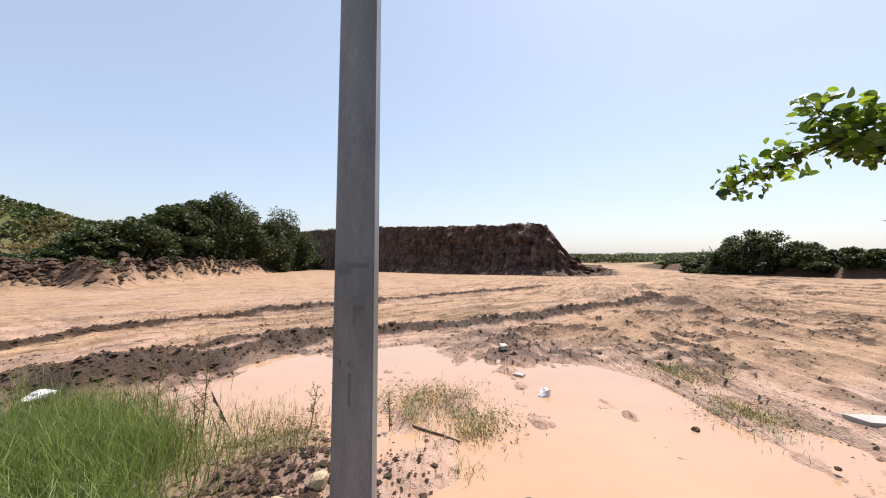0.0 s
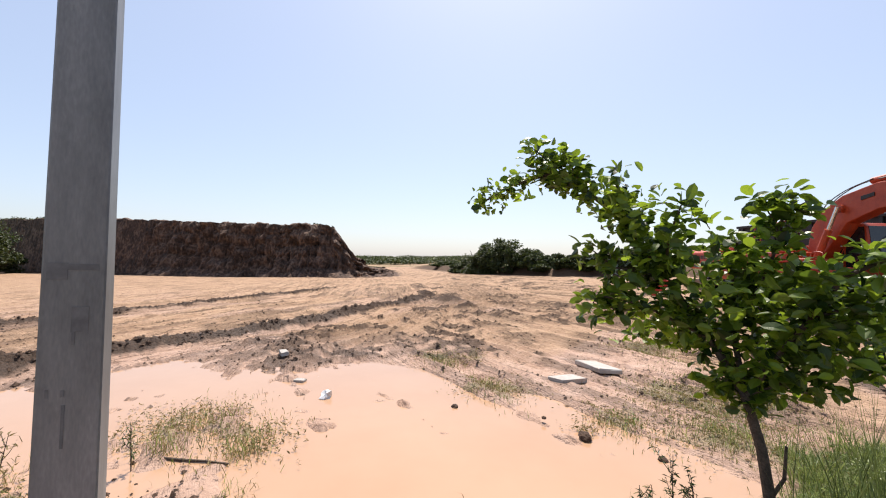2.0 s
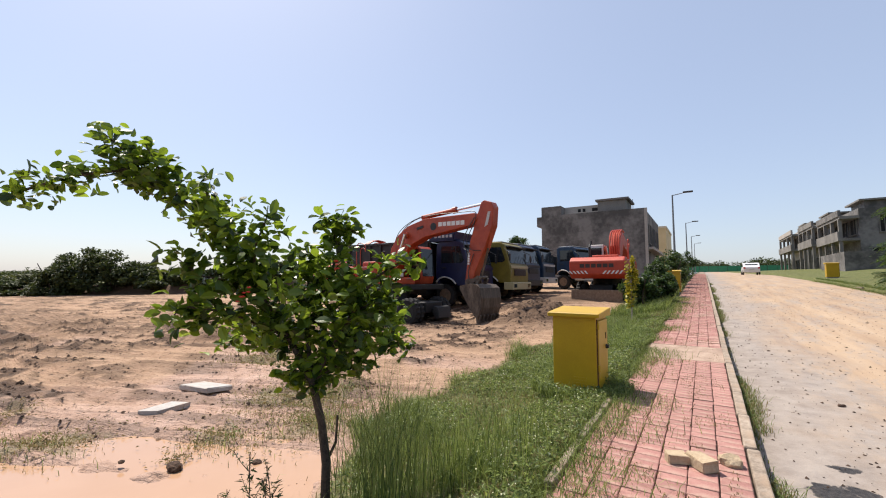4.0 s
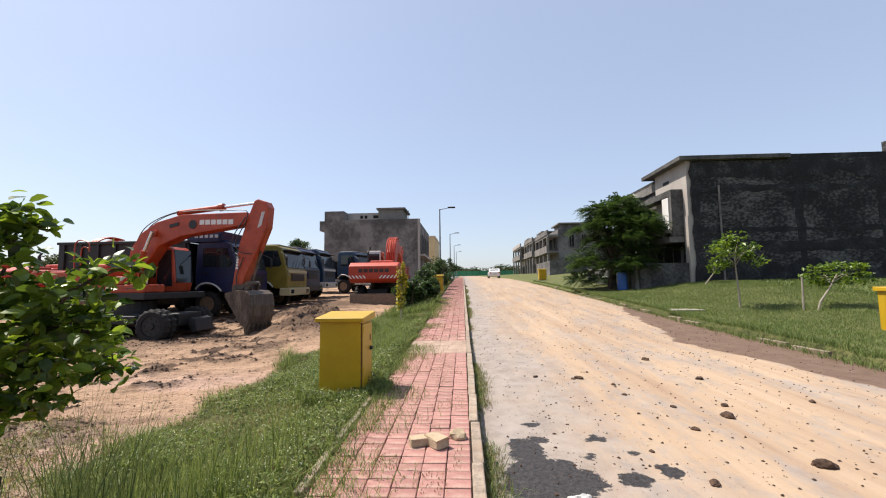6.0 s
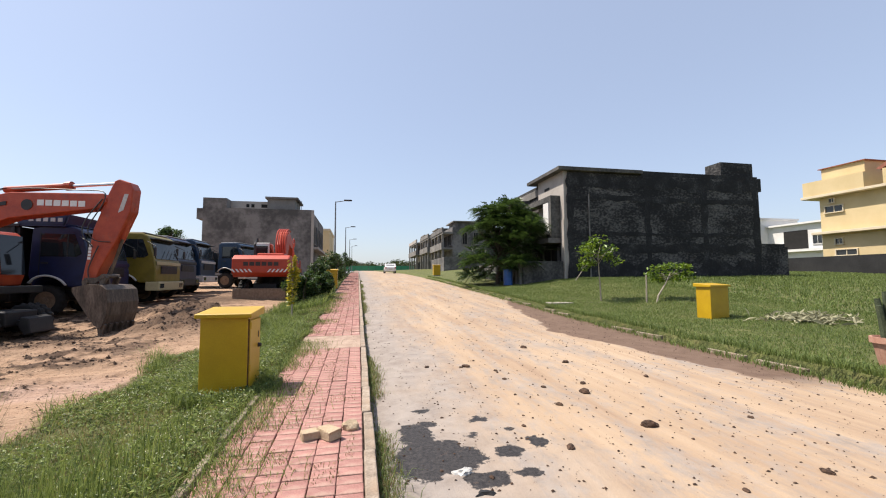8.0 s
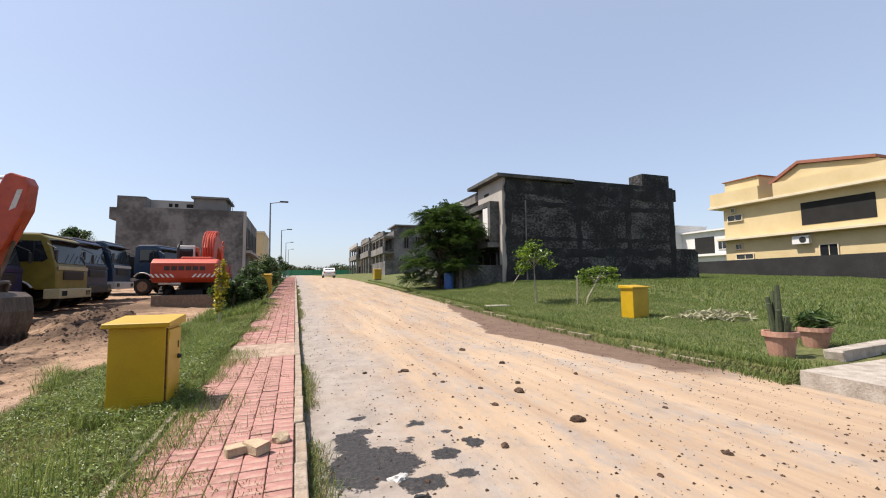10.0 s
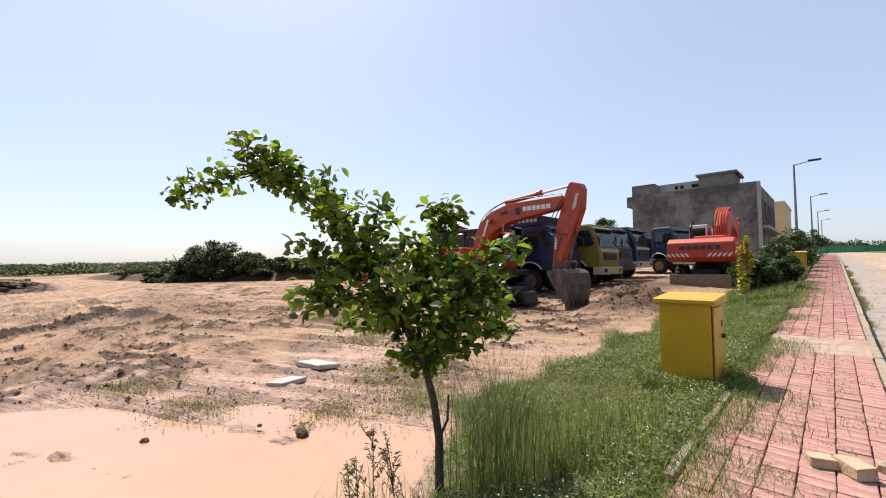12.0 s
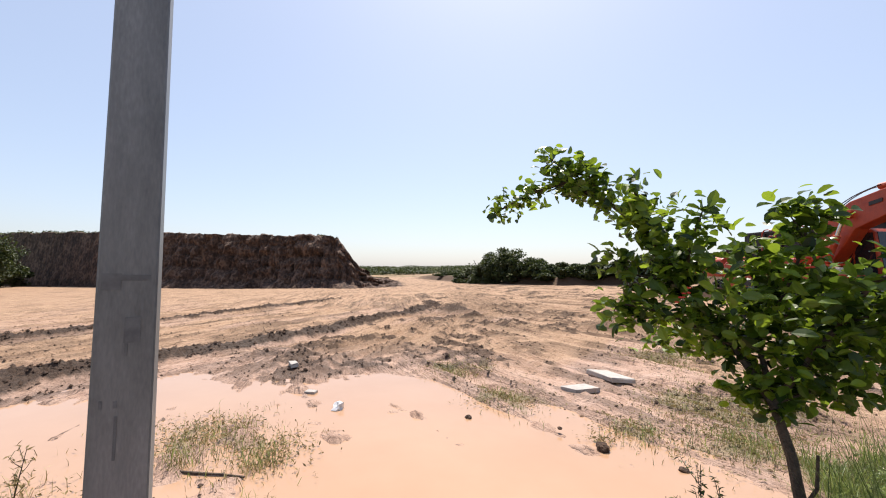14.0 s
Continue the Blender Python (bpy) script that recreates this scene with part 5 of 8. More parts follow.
wall_box("stair_tower", (24.2, 22.85, 7.95), (26.8, 24.1, 9.2), M_blackwall, H, 0, "stained stair tower on the roof")
wall_box("side_ledge", (27.0, 22.9, 7.3), (27.5, 25, 8.2), M_blackband, H)
rb = np.random.default_rng(44)


def ragged_band(name, x0, x1, z0, z1, y, label=""):
    """A stained band on the side wall with frayed edges."""
    n = max(6, int(max(x1 - x0, z1 - z0) / 0.16))
    if x1 - x0 > z1 - z0:
        xs = np.linspace(x0, x1, n)
        j = 0.45 * (z1 - z0)
        lo_, hi_ = z0 + j * (fbm(xs * 1.3, xs * 0 + z0, 3, 61) - 0.5) * 2, z1 + j * (fbm(xs * 1.1, xs * 0 + z1, 3, 67) - 0.5) * 2.4
        ring_ = [(a_, b_) for a_, b_ in zip(xs, lo_)] + [(a_, b_) for a_, b_ in zip(xs[::-1], hi_[::-1])]
    else:
        zs = np.linspace(z0, z1, n)
        j = 0.4 * (x1 - x0)
        lo_, hi_ = x0 + j * (fbm(zs * 1.5, zs * 0 + x0, 3, 71) - 0.5) * 2, x1 + j * (fbm(zs * 1.2, zs * 0 + x1, 3, 73) - 0.5) * 2
        ring_ = [(a_, b_) for a_, b_ in zip(lo_, zs)] + [(a_, b_) for a_, b_ in zip(hi_[::-1], zs[::-1])]
    return part(name, shape((plate, ring_, y - 0.006, y)), M_blackband, H, label)


for x in (12.95, 18.3, 22.6, 26.7):
    ragged_band("column_band", x - 0.22, x + 0.22, 1.0, 7.9, 22.694, "black damp band over a column")
for z0, z1 in ((7.1, 7.9), (6.25, 6.6), (4.05, 4.3), (3.0, 3.6), (1.2, 2.4)):
    ragged_band("beam_band", 12.9, 26.9, z0, z1, 22.688)
part("downpipe", shape((tube, (14.15, 22.62, 1.0), (14.15, 22.62, 6.6), 0.05, 0.05, 8)), M_plaster, H, "thin grey pipe on the side wall")
wall_box("bay_frame", (11.9, 23.2, 6.2), (12.55, 28.2, 6.55), M_dampwall, H, 0.01, "grey concrete bay surround")
wall_box("bay_side", (11.9, 23.2, 3.9), (12.55, 23.45, 6.2), M_dampwall, H)
wall_box("bay_panel", (11.88, 23.5, 4.2), (12.5, 24.2, 6.15), M_whitewall, H, 0, "white bay panel")
wall_box("bay_floor", (11.7, 23.2, 3.6), (12.55, 31.5, 3.9), M_plaster, H)
wall_box("bay_side", (11.9, 27.95, 3.9), (12.55, 28.2, 6.2), M_plaster, H)
wall_box("canopy", (11.2, 28.2, 6.9), (12.8, 32.2, 7.15), M_dampwall, H)
for y0, y1, z0, z1 in ((24.6, 25.8, 4.4, 6.0), (26.3, 27.6, 4.4, 6.0), (29.0, 31.0, 4.3, 6.4), (24.0, 26.0, 1.7, 3.3), (27.0, 30.5, 1.3, 3.4)):
    # unglazed openings: the shade within is painted as a black sheet on the wall
    window_in(H, 'x', 12.79 if y0 > 23.9 else 12.5, y0, y1, z0, z1, M_plaster2, M_hole_shade)
wall_box("number_bars", (12.53, 24.6, 7.2), (12.55, 25.3, 7.38), M_blackband, H)
bw = thing("boundary_wall", "low grey cement boundary wall with slotted openings", "wall", pose(0, 0, 0))
wall_box("panel", (9.9, 22.9, 0.6), (12.75, 23.1, 2.45), M_dampwall, bw)
for k in range(6):
    wall_box("post", (9.75, 23.1 + k * 0.5, 0.7), (9.95, 23.32 + k * 0.5, 2.3), M_plaster2, bw)
wall_box("coping", (9.7, 22.9, 2.3), (9.98, 31.5, 2.42), M_plaster2, bw)
wall_box("panel", (9.75, 26.4, 0.7), (9.92, 31.5, 2.3), M_dampwall, bw)
low = thing("boundary_wall", "black-stained rear yard wall beside the house", "wall", pose(0, 0, 0))
wall_box("panel", (27.05, 22.9, 0.9), (29.2, 23.15, 3.7), M_blackwall, low)
wall_box("panel", (29.2, 22.9, 0.9), (29.45, 34.0, 3.5), M_blackwall, low)

# the grey house beyond the trucks
g = thing("house", "unplastered grey cement house of three storeys", "house", pose(0, 0, 0))
wall_box("wall", (-15.1, 45.0, 0.8), (-4.6, 60, 8.75), M_plaster, g)
wall_box("wall_raised", (-15.1, 45.02, 8.75), (-12.9, 47.0, 9.75), M_plaster, g)
wall_box("parapet", (-12.9, 46.5, 8.75), (-9.2, 46.8, 9.75), M_lime, g, 0, "pale parapet")
for x in (-11.4, -10.9, -9.9):
    # black sheet on the solid parapet paints the shade of a vent
    wall_box("vent_opening", (x, 46.47, 9.1), (x + (0.3 if x < -10 else 1.1), 46.498, 9.45), M_hole_shade, g)
wall_box("stair_tower", (-9.2, 46.0, 8.75), (-6.4, 50, 10.0), M_plaster2, g)
wall_box("roof_slab", (-9.4, 45.8, 10.0), (-6.1, 50.2, 10.2), M_plaster, g)
wall_box("side_balcony", (-15.75, 45.3, 7.6), (-15.1, 48, 8.7), M_plaster, g)
wall_box("front_frame", (-4.6, 45.0, 0.8), (-4.35, 45.3, 8.75), M_lime, g)
wall_box("front_slab", (-4.6, 45.3, 4.6), (-3.9, 58, 4.85), M_lime, g)
for y in (46.5, 50, 54):
    # shade of the rooms painted as black panes
    window_in(g, 'x', -4.3, y, y + 1.8, 5.3, 7.2, M_plaster2, M_hole_shade)
wall_box("antenna", (-5.75, 46.0, 8.75), (-5.71, 46.04, 9.9), M_black, g)

y2 = thing("house", "distant ochre plastered house", "house", pose(0, 0, 0))
wall_box("wall", (-8.4, 75, 1.8), (-4.7, 88, 10.0), M_villa, y2)
wall_box("parapet", (-8.5, 74.9, 10.0), (-4.6, 88.1, 10.35), M_villatrim, y2)
window_in(y2, 'y', 75, -7.6, -6.2, 6.5, 8.0, M_villatrim, M_glass)


# row of unfinished houses further along
def shell_house(y0, y1, z0, z1, label, back=27.0, mat=None):
    mat = mat or M_plaster
    h = thing("house", label, "house", pose(0, 0, 0), "unfinished houses along the road")
    mid = z0 + (z1 - z0) * 0.48
    wall_box("wall", (14.6, y0, z0), (back, y1, z1 - 0.8), mat, h)
    wall_box("roof_slab", (13.0, y0 - 0.25, z1 - 1.9), (14.6, y1 + 0.2, z1 - 1.6), M_plaster2, h)
    wall_box("parapet", (12.9, y0 - 0.1, z1 - 1.6), (13.15, y1, z1 - 0.9), mat, h)
    wall_box("roof_room", (15.2, y0 + 0.3, z1 - 0.8), (20.5, y0 + 5, z1), mat, h)
    wall_box("roof_slab", (14.7, y0 - 0.1, z1), (21, y0 + 5.3, z1 + 0.18), M_plaster2, h)
    wall_box("balcony_slab", (12.8, y0 - 0.1, mid - 0.15), (14.6, y1, mid + 0.15), M_plaster2, h)
    wall_box("balcony_wall", (12.8, y0, mid + 0.15), (12.95, y1, mid + 0.9), M_plaster2, h)
    n = 4
    for k in range(n):
        y = y0 + 0.1 + (y1 - y0 - 0.5) * k / (n - 1)
        wall_box("column", (12.95, y, z0), (13.25, y + 0.3, z1 - 1.9), M_plaster2, h)
    for k in range(n - 1):
        y = y0 + 0.7 + (y1 - y0 - 0.5) * k / (n - 1)
        for zz in (z0 + 0.4, mid + 0.6):
            # black panes, here and on the side wall, paint the shade indoors
            window_in(h, 'x', 14.6, y, y + (y1 - y0) / 4.5, zz, zz + 2.0, M_plaster2, M_hole_shade)
    for x in (16.2, 18.0):
        window_in(h, 'y', y0, x, x + 0.7, mid + 0.7, mid + 2.5, M_plaster2, M_hole_shade)
    window_in(h, 'y', y0, 15.5, 17.4, mid - 2.0, mid - 1.0, M_plaster2, M_hole_shade)
    return h


shell_house(61.5, 71.5, 2.2, 10.2, "unfinished grey two-storey house with open balconies")
shell_house(74.5, 84, 2.5, 10.6, "unfinished cement house with columns and balconies", mat=M_plaster2)
shell_house(90, 103, 2.8, 11.0, "distant unfinished house with pale columns", mat=M_lime)
yw = thing("boundary_wall", "grey cement plot wall before the unfinished house", "wall", pose(0, 0, 0))
wall_box("panel", (11.2, 52.0, 1.9), (11.4, 61, 4.2), M_plaster, yw)
wall_box("panel", (11.4, 52.0, 1.9), (26, 52.2, 4.2), M_plaster, yw)

# cream villa and white houses behind the vacant plot
v = thing("house", "cream yellow villa with red tiled gables", "house", pose(0, 0, 0))
wall_box("wall", (46.0, 2, 0.5), (58, 32.4, 9.3), M_villa, v)
wall_box("lower_ledge", (45.2, 1.6, 5.6), (46.0, 32.8, 5.85), M_villatrim, v, 0.02)
wall_box("roof_ledge", (45.2, 1.6, 9.3), (58.4, 33.6, 9.55), M_villatrim, v, 0.02)
wall_box("parapet", (45.3, 1.8, 9.55), (45.6, 26.8, 10.9), M_villa, v)
wall_box("parapet", (45.3, 28.2, 9.55), (50, 33.4, 11.0), M_villa, v)
wall_box("roof_turret", (46.2, 28.6, 11.0), (50, 32.2, 12.2), M_villa, v)
part("turret_coping", shape((quad_box, (46.0, 28.4, 12.2), (50.2, 32.4, 12.28), None, 0.01)), M_rooftile, v, "thin dark red coping")
bm = bmesh.new()
prof = [(27.3, 11.0), (24.6, 12.6), (19.0, 11.6), (19.0, 11.35), (24.6, 12.32), (27.0, 10.85)]
vs0 = [bm.verts.new((45.4, y, z)) for y, z in prof]
vs1 = [bm.verts.new((52, y, z)) for y, z in prof]
bm.faces.new(vs0)
bm.faces.new(vs1[::-1])
for i in range(len(prof)):
    j = (i + 1) % len(prof)
    bm.faces.new((vs0[i], vs1[i], vs1[j], vs0[j]))
bmesh.ops.recalc_face_normals(bm, faces=bm.faces[:])
part("gable_roof", bm, M_rooftile, v, "red tiled gable roof")
bm = bmesh.new()
prof = [(26.9, 10.9), (24.6, 12.28), (19.0, 11.3), (19.0, 10.9)]
vs0 = [bm.verts.new((45.7, y, z)) for y, z in prof]
vs1 = [bm.verts.new((51.5, y, z)) for y, z in prof]
bm.faces.new(vs0)
bm.faces.new(vs1[::-1])
for i in range(4):
    j = (i + 1) % 4
    bm.faces.new((vs0[i], vs1[i], vs1[j], vs0[j]))
bmesh.ops.recalc_face_normals(bm, faces=bm.faces[:])
part("gable_wall", bm, M_villa, v)
# flat sheet on the wall; its near-black colour paints the opening's shade
wall_box("window_opening", (45.97, 19.5, 6.4), (46.02, 24.9, 8.55), M_hole_shade, v, 0, "large window opening with its shade painted near-black")
for y0, y1, z0, z1 in ((30.4, 31.9, 7.75, 8.35), (31.1, 31.5, 8.7, 9.1), (29.5, 31.2, 3.5, 4.0), (30.6, 31.2, 4.6, 5.1), (22.3, 23.6, 3.4, 4.4)):
    window_in(v, 'x', 46.0, y0, y1, z0, z1, M_villatrim, M_glass)
ac = part("air_conditioner", shape((quad_box, (45.5, 24.2, 4.6), (46.0, 25.6, 5.4), None, 0.03)), M_whitewall, v, "white air conditioner unit")
part("fan_grille", shape((tube, (45.49, 24.7, 5.0), (45.47, 24.7, 5.0), 0.28, 0.28, 16)), M_black, ac)
wl = thing("boundary_wall", "long black-painted plot wall behind the grass", "wall", pose(0, 0, 0))
wall_box("panel", (43.0, 0, 0.6), (43.25, 34.5, 3.3), M_blackpaint, wl)
wall_box("panel", (29.5, 34.3, 0.9), (43.0, 34.55, 3.5), M_blackpaint, wl)
for k, (x0, y0, y1, z1) in enumerate(((75, 52, 62, 10.4), (72, 61.8, 72, 12.0))):
    w2 = thing("house", ("white modern house with balcony shade painted as a dark sheet", "white and salmon house far behind the plot")[k], "house", pose(0, 0, 0))
    wall_box("wall", (x0, y0, 1.5), (x0 + 10, y1, z1), M_whitewall, w2)
    # balcony is not cut in: a dark sheet paints its shade
    wall_box("balcony_recess", (x0 - 0.03, y0 + 3, z1 - 4.2), (x0 + 0.02, y0 + 7, z1 - 1.0), M_hole_shade, w2)
    wall_box("slab", (x0 - 0.8, y0 - 0.3, z1 - 4.7), (x0, y1 + 0.3, z1 - 4.3), M_whitewall, w2)
    wall_box("roof_slab", (x0 - 0.6, y0 - 0.3, z1), (x0 + 10, y1 + 0.3, z1 + 0.3), M_whitewall, w2)
    window_in(w2, 'x', x0, y0 + 0.8, y0 + 2.2, z1 - 3.5, z1 - 2.0, M_whitewall, M_glass)
    if k:
        wall_box("salmon_panel", (x0 - 0.04, y0 + 7.3, z1 - 4.0), (x0, y1 - 0.6, z1 - 0.6), M_rooftile, w2)

# green netting fence at the road's end
fence = thing("net_fence", "green netting fence at the far end of the road", "fence", pose(0, 0, 0))
zf = float(road_z(190))
for k in range(12):
    x = -10 + 3 * k
    part("post", shape((tube, (x, 190, zf - 0.5), (x, 190, zf + 2.4), 0.06, 0.06, 6)), M_black, fence)
    part("netting", shape((quad_box, (x + 0.06, 189.98, zf - 0.2), (x + 2.94, 190.02, zf + 2.2))), material("green_netting", [(0.02, 0.16, 0.08), (0.04, 0.22, 0.11)], 2, 0.8, 0.2, 20) if k == 0 else bpy.data.materials["green_netting"], fence)


# ---- street furniture ----
def street_lamp(m, label, h=7.0, r=0.08):
    l = thing("street_lamp", label, "street lamp", m, "street lamps along the footpath")
    bm = bmesh.new()
    bmesh.ops.create_cone(bm, cap_ends=True, segments=8, radius1=r * 1.25, radius2=r * 0.65, depth=h, matrix=Matrix.Translation((0, 0, h / 2)))
    part("pole", bm, M_galv, l)
    part("base_plate", shape((quad_box, (-0.2, -0.2, 0.0), (0.2, 0.2, 0.03), None, 0.005)), M_galv, l)
    arm = part("arm", shape((tube, (0, 0, h - 0.05), (0.95, 0, h + 0.12), 0.035, 0.03, 8)), M_galv, l)
    part("lamp_head", shape((quad_box, (0.75, -0.13, h + 0.08), (1.45, 0.13, h + 0.2), None, 0.03)), M_black, l, "flat dark lamp head")
    return l


for x, y in ((-1.75, 38.0), (-1.6, 64), (-1.5, 90), (-1.4, 115)):
    street_lamp(pose(x, y, float(road_z(y)) - 0.05), "grey steel street lamp with a single arm")

# the near pole: square section, tapering
NEAR = thing("lamp_post", "galvanised steel lamp post of square section with grime stains", "lamp post", pose(-1.272, -0.620, -0.12, 0, 0, 22))
bm = bmesh.new()


def ring_at(w, z, c=0.07):
    h = w / 2
    k = h * (1 - c)
    return [bm.verts.new(p) for p in ((k, -h, z), (h, -k, z), (h, k, z), (k, h, z), (-k, h, z), (-h, k, z), (-h, -k, z), (-k, -h, z))]


rings = [ring_at(0.134 - 0.0098 * z, z) for z in np.linspace(0, 7.6, 20)]
for a, b_ in zip(rings, rings[1:]):
    for i in range(8):
        bm.faces.new((a[i], a[(i + 1) % 8], b_[(i + 1) % 8], b_[i]))
bm.faces.new(rings[-1])
bmesh.ops.recalc_face_normals(bm, faces=bm.faces[:])
part("pole", bm, M_galv, NEAR)
part("base_plate", shape((quad_box, (-0.2, -0.2, 0.0), (0.2, 0.2, 0.025), None, 0.005)), M_galv, NEAR)
M_stain = material("dark_grime", [(0.08, 0.085, 0.092), (0.125, 0.132, 0.14)], 20, 0.7, 0.0)
for y0, y1, z0, z1 in ((-0.05, -0.012, 1.555, 1.595), (-0.012, 0.045, 1.578, 1.592), (-0.002, 0.03, 1.43, 1.49), (-0.012, -0.006, 1.16, 1.26), (0.0, 0.006, 1.40, 1.43), (-0.042, -0.036, 1.28, 1.30), (-0.015, -0.008, 1.28, 1.295)):
    half_w = (0.134 - 0.0098 * (z0 + z1) / 2) / 2
    part("grime_mark", shape((quad_box, (half_w - 0.002, y0, z0), (half_w + 0.0015, y1, z1))), M_stain, NEAR)
part("arm", shape((tube, (0, 0, 7.55), (1.0, 0, 7.72), 0.035, 0.03, 8)), M_galv, NEAR)
part("lamp_head", shape((quad_box, (0.8, -0.13, 7.68), (1.5, 0.13, 7.8), None, 0.03)), M_black, NEAR)


def cabinet(m, label, w=0.62, d=0.42, h=1.06):
    """Feeder pillar: body on a plinth, hinged door in the flank, overhanging sloped lid."""
    c = thing("utility_cabinet", label, "utility box", m, "yellow utility cabinets")
    part("plinth", shape((quad_box, (-w / 2 + 0.03, -d / 2 + 0.03, -0.12), (w / 2 - 0.03, d / 2 - 0.03, 0.06))), M_concrete, c)
    part("body", shape((quad_box, (-w / 2, -d / 2, 0.06), (w / 2, d / 2, h - 0.05), None, 0.008)), M_yellow, c)
    bm = bmesh.new()
    plate(bm, [(-w / 2 - 0.05, h - 0.06), (w / 2 + 0.05, h - 0.06), (w / 2 + 0.05, h - 0.01), (-w / 2 - 0.05, h - 0.01)], -d / 2 - 0.05, d / 2 + 0.05)
    for q in bm.verts:
        if q.co.z > h - 0.03 and q.co.y > 0:
            q.co.z += 0.05
    bmesh.ops.bevel(bm, geom=bm.edges[:], offset=0.006, segments=1, affect='EDGES')
    part("lid", bm, M_yellow, c)
    door = part("door", shape((quad_box, (w / 2 + 0.002, -d / 2 + 0.03, 0.10), (w / 2 + 0.022, d / 2 - 0.03, h - 0.10), None, 0.005)), M_yellow, c)
    part("seam", shape((quad_box, (w / 2 - 0.004, -d / 2 + 0.012, 0.08), (w / 2 + 0.012, -d / 2 + 0.03, h - 0.08))), M_rustseam, c, "rusty gap beside the door")
    part("handle", shape((tube, (w / 2 + 0.02, d / 2 - 0.12, 0.56), (w / 2 + 0.06, d / 2 - 0.12, 0.56), 0.03, 0.022, 10)), M_black, door, "black latch knob")
    part("keyhole_cover", shape((quad_box, (w / 2 + 0.022, d / 2 - 0.14, 0.66), (w / 2 + 0.03, d / 2 - 0.12, 0.74), None, 0.003)), M_black, door, "small black keyhole cover")
    for k in range(4):
        part("vent_slot", shape((quad_box, (-0.02, -d / 2 - 0.004, 0.10 + 0.035 * k), (0.14, -d / 2 + 0.01, 0.112 + 0.035 * k))), M_yellow, c, "shallow louvre")
    for z in (0.3, 0.8):
        part("hinge", shape((tube, (w / 2 + 0.02, -d / 2 + 0.03, z), (w / 2 + 0.02, -d / 2 + 0.03, z + 0.08), 0.014, 0.014, 8)), M_yellow, door)
    return c


cabinet(pose(-1.245, 5.71, 0.07, 0, 0, -2), "mustard yellow steel utility cabinet in the grassy verge", 0.53, 0.50, 1.0)
c2 = cabinet(pose(10.05, 9.9, 0.20, 0, 0, 6), "bright yellow steel utility cabinet with a white notice on the lawn", 0.66, 0.44, 1.05)
part("notice", shape((quad_box, (0.37, -0.05, 0.78), (0.374, 0.15, 0.95))), M_whitewall, c2, "white paper notice")
cabinet(pose(-1.15, 23.6, float(road_z(23.6)) - 0.0), "yellow utility cabinet half hidden by bushes", 0.62, 0.44, 1.1)
cabinet(pose(8.2, 41.4, float(road_z(41.4)) + 0.1), "small distant yellow utility cabinet", 0.7, 0.5, 1.1)

# ---- plants ----
def leaves(name, centres, size, mat, parent=None, rng=None, droop=0.3, slim=0.55, jitter=0.35):
    """One small folded blade for every centre."""
    rng = rng or RNG
    c = np.asarray(centres, float)
    n = len(c)
    d = rng.normal(size=(n, 3))
    d[:, 2] = d[:, 2] * 0.5 - droop
    d /= np.linalg.norm(d, axis=1, keepdims=True)
    up = rng.normal(size=(n, 3)) * 0.6 + np.array([0, 0, 1.0])
    s = np.cross(d, up)
    s /= np.linalg.norm(s, axis=1, keepdims=True) + 1e-9
    nn = np.cross(s, d)
    L = (size * (1 + jitter * rng.uniform(-1, 1, n)))[:, None]
    W = L * slim * 0.5
    base, tip = c - d * L * 0.5, c + d * L * 0.5 - nn * L * 0.08
    a, b_ = c - s * W + nn * L * 0.06 - d * L * 0.08, c + s * W + nn * L * 0.06 - d * L * 0.08
    v = np.stack([base, a, tip, b_], 1).reshape(-1, 3)
    i = np.arange(n)[:, None] * 4
    f = np.concatenate([i + np.array([[0, 2, 1]]), i + np.array([[0, 3, 2]])], 1).reshape(-1, 3)
    return mesh_np(name, v, f, mat, parent)


def blob_points(n, centre, radii, rng, clumps=14, spread=0.33, low=False):
    """Points gathered in clumps over the outside of an uneven crown."""
    u = rng.normal(size=(clumps, 3))
    u /= np.linalg.norm(u, axis=1, keepdims=True)
    if not low:
        u[:, 2] = np.where(u[:, 2] < -0.35, -u[:, 2], u[:, 2])
    k = u * rng.uniform(0.35, 0.95, (clumps, 1))
    pick = rng.integers(0, clumps, n)
    sp = rng.uniform(0.6, 1.35, clumps)[pick][:, None] * spread
    w = rng.normal(size=(n, 3))
    w *= (1.5 * rng.uniform(0.05, 1, (n, 1)) ** 0.45) / (np.linalg.norm(w, axis=1, keepdims=True) + 1e-9)
    p = k[pick] + w * sp * np.array([1, 1, 0.75])
    return np.asarray(centre) + p * np.asarray(radii)


def limb(bm, pts, r0, r1, seg=7):
    n = len(pts) - 1
    return sweep(bm, pts, [r0 + (r1 - r0) * i / n for i in range(n + 1)], seg)


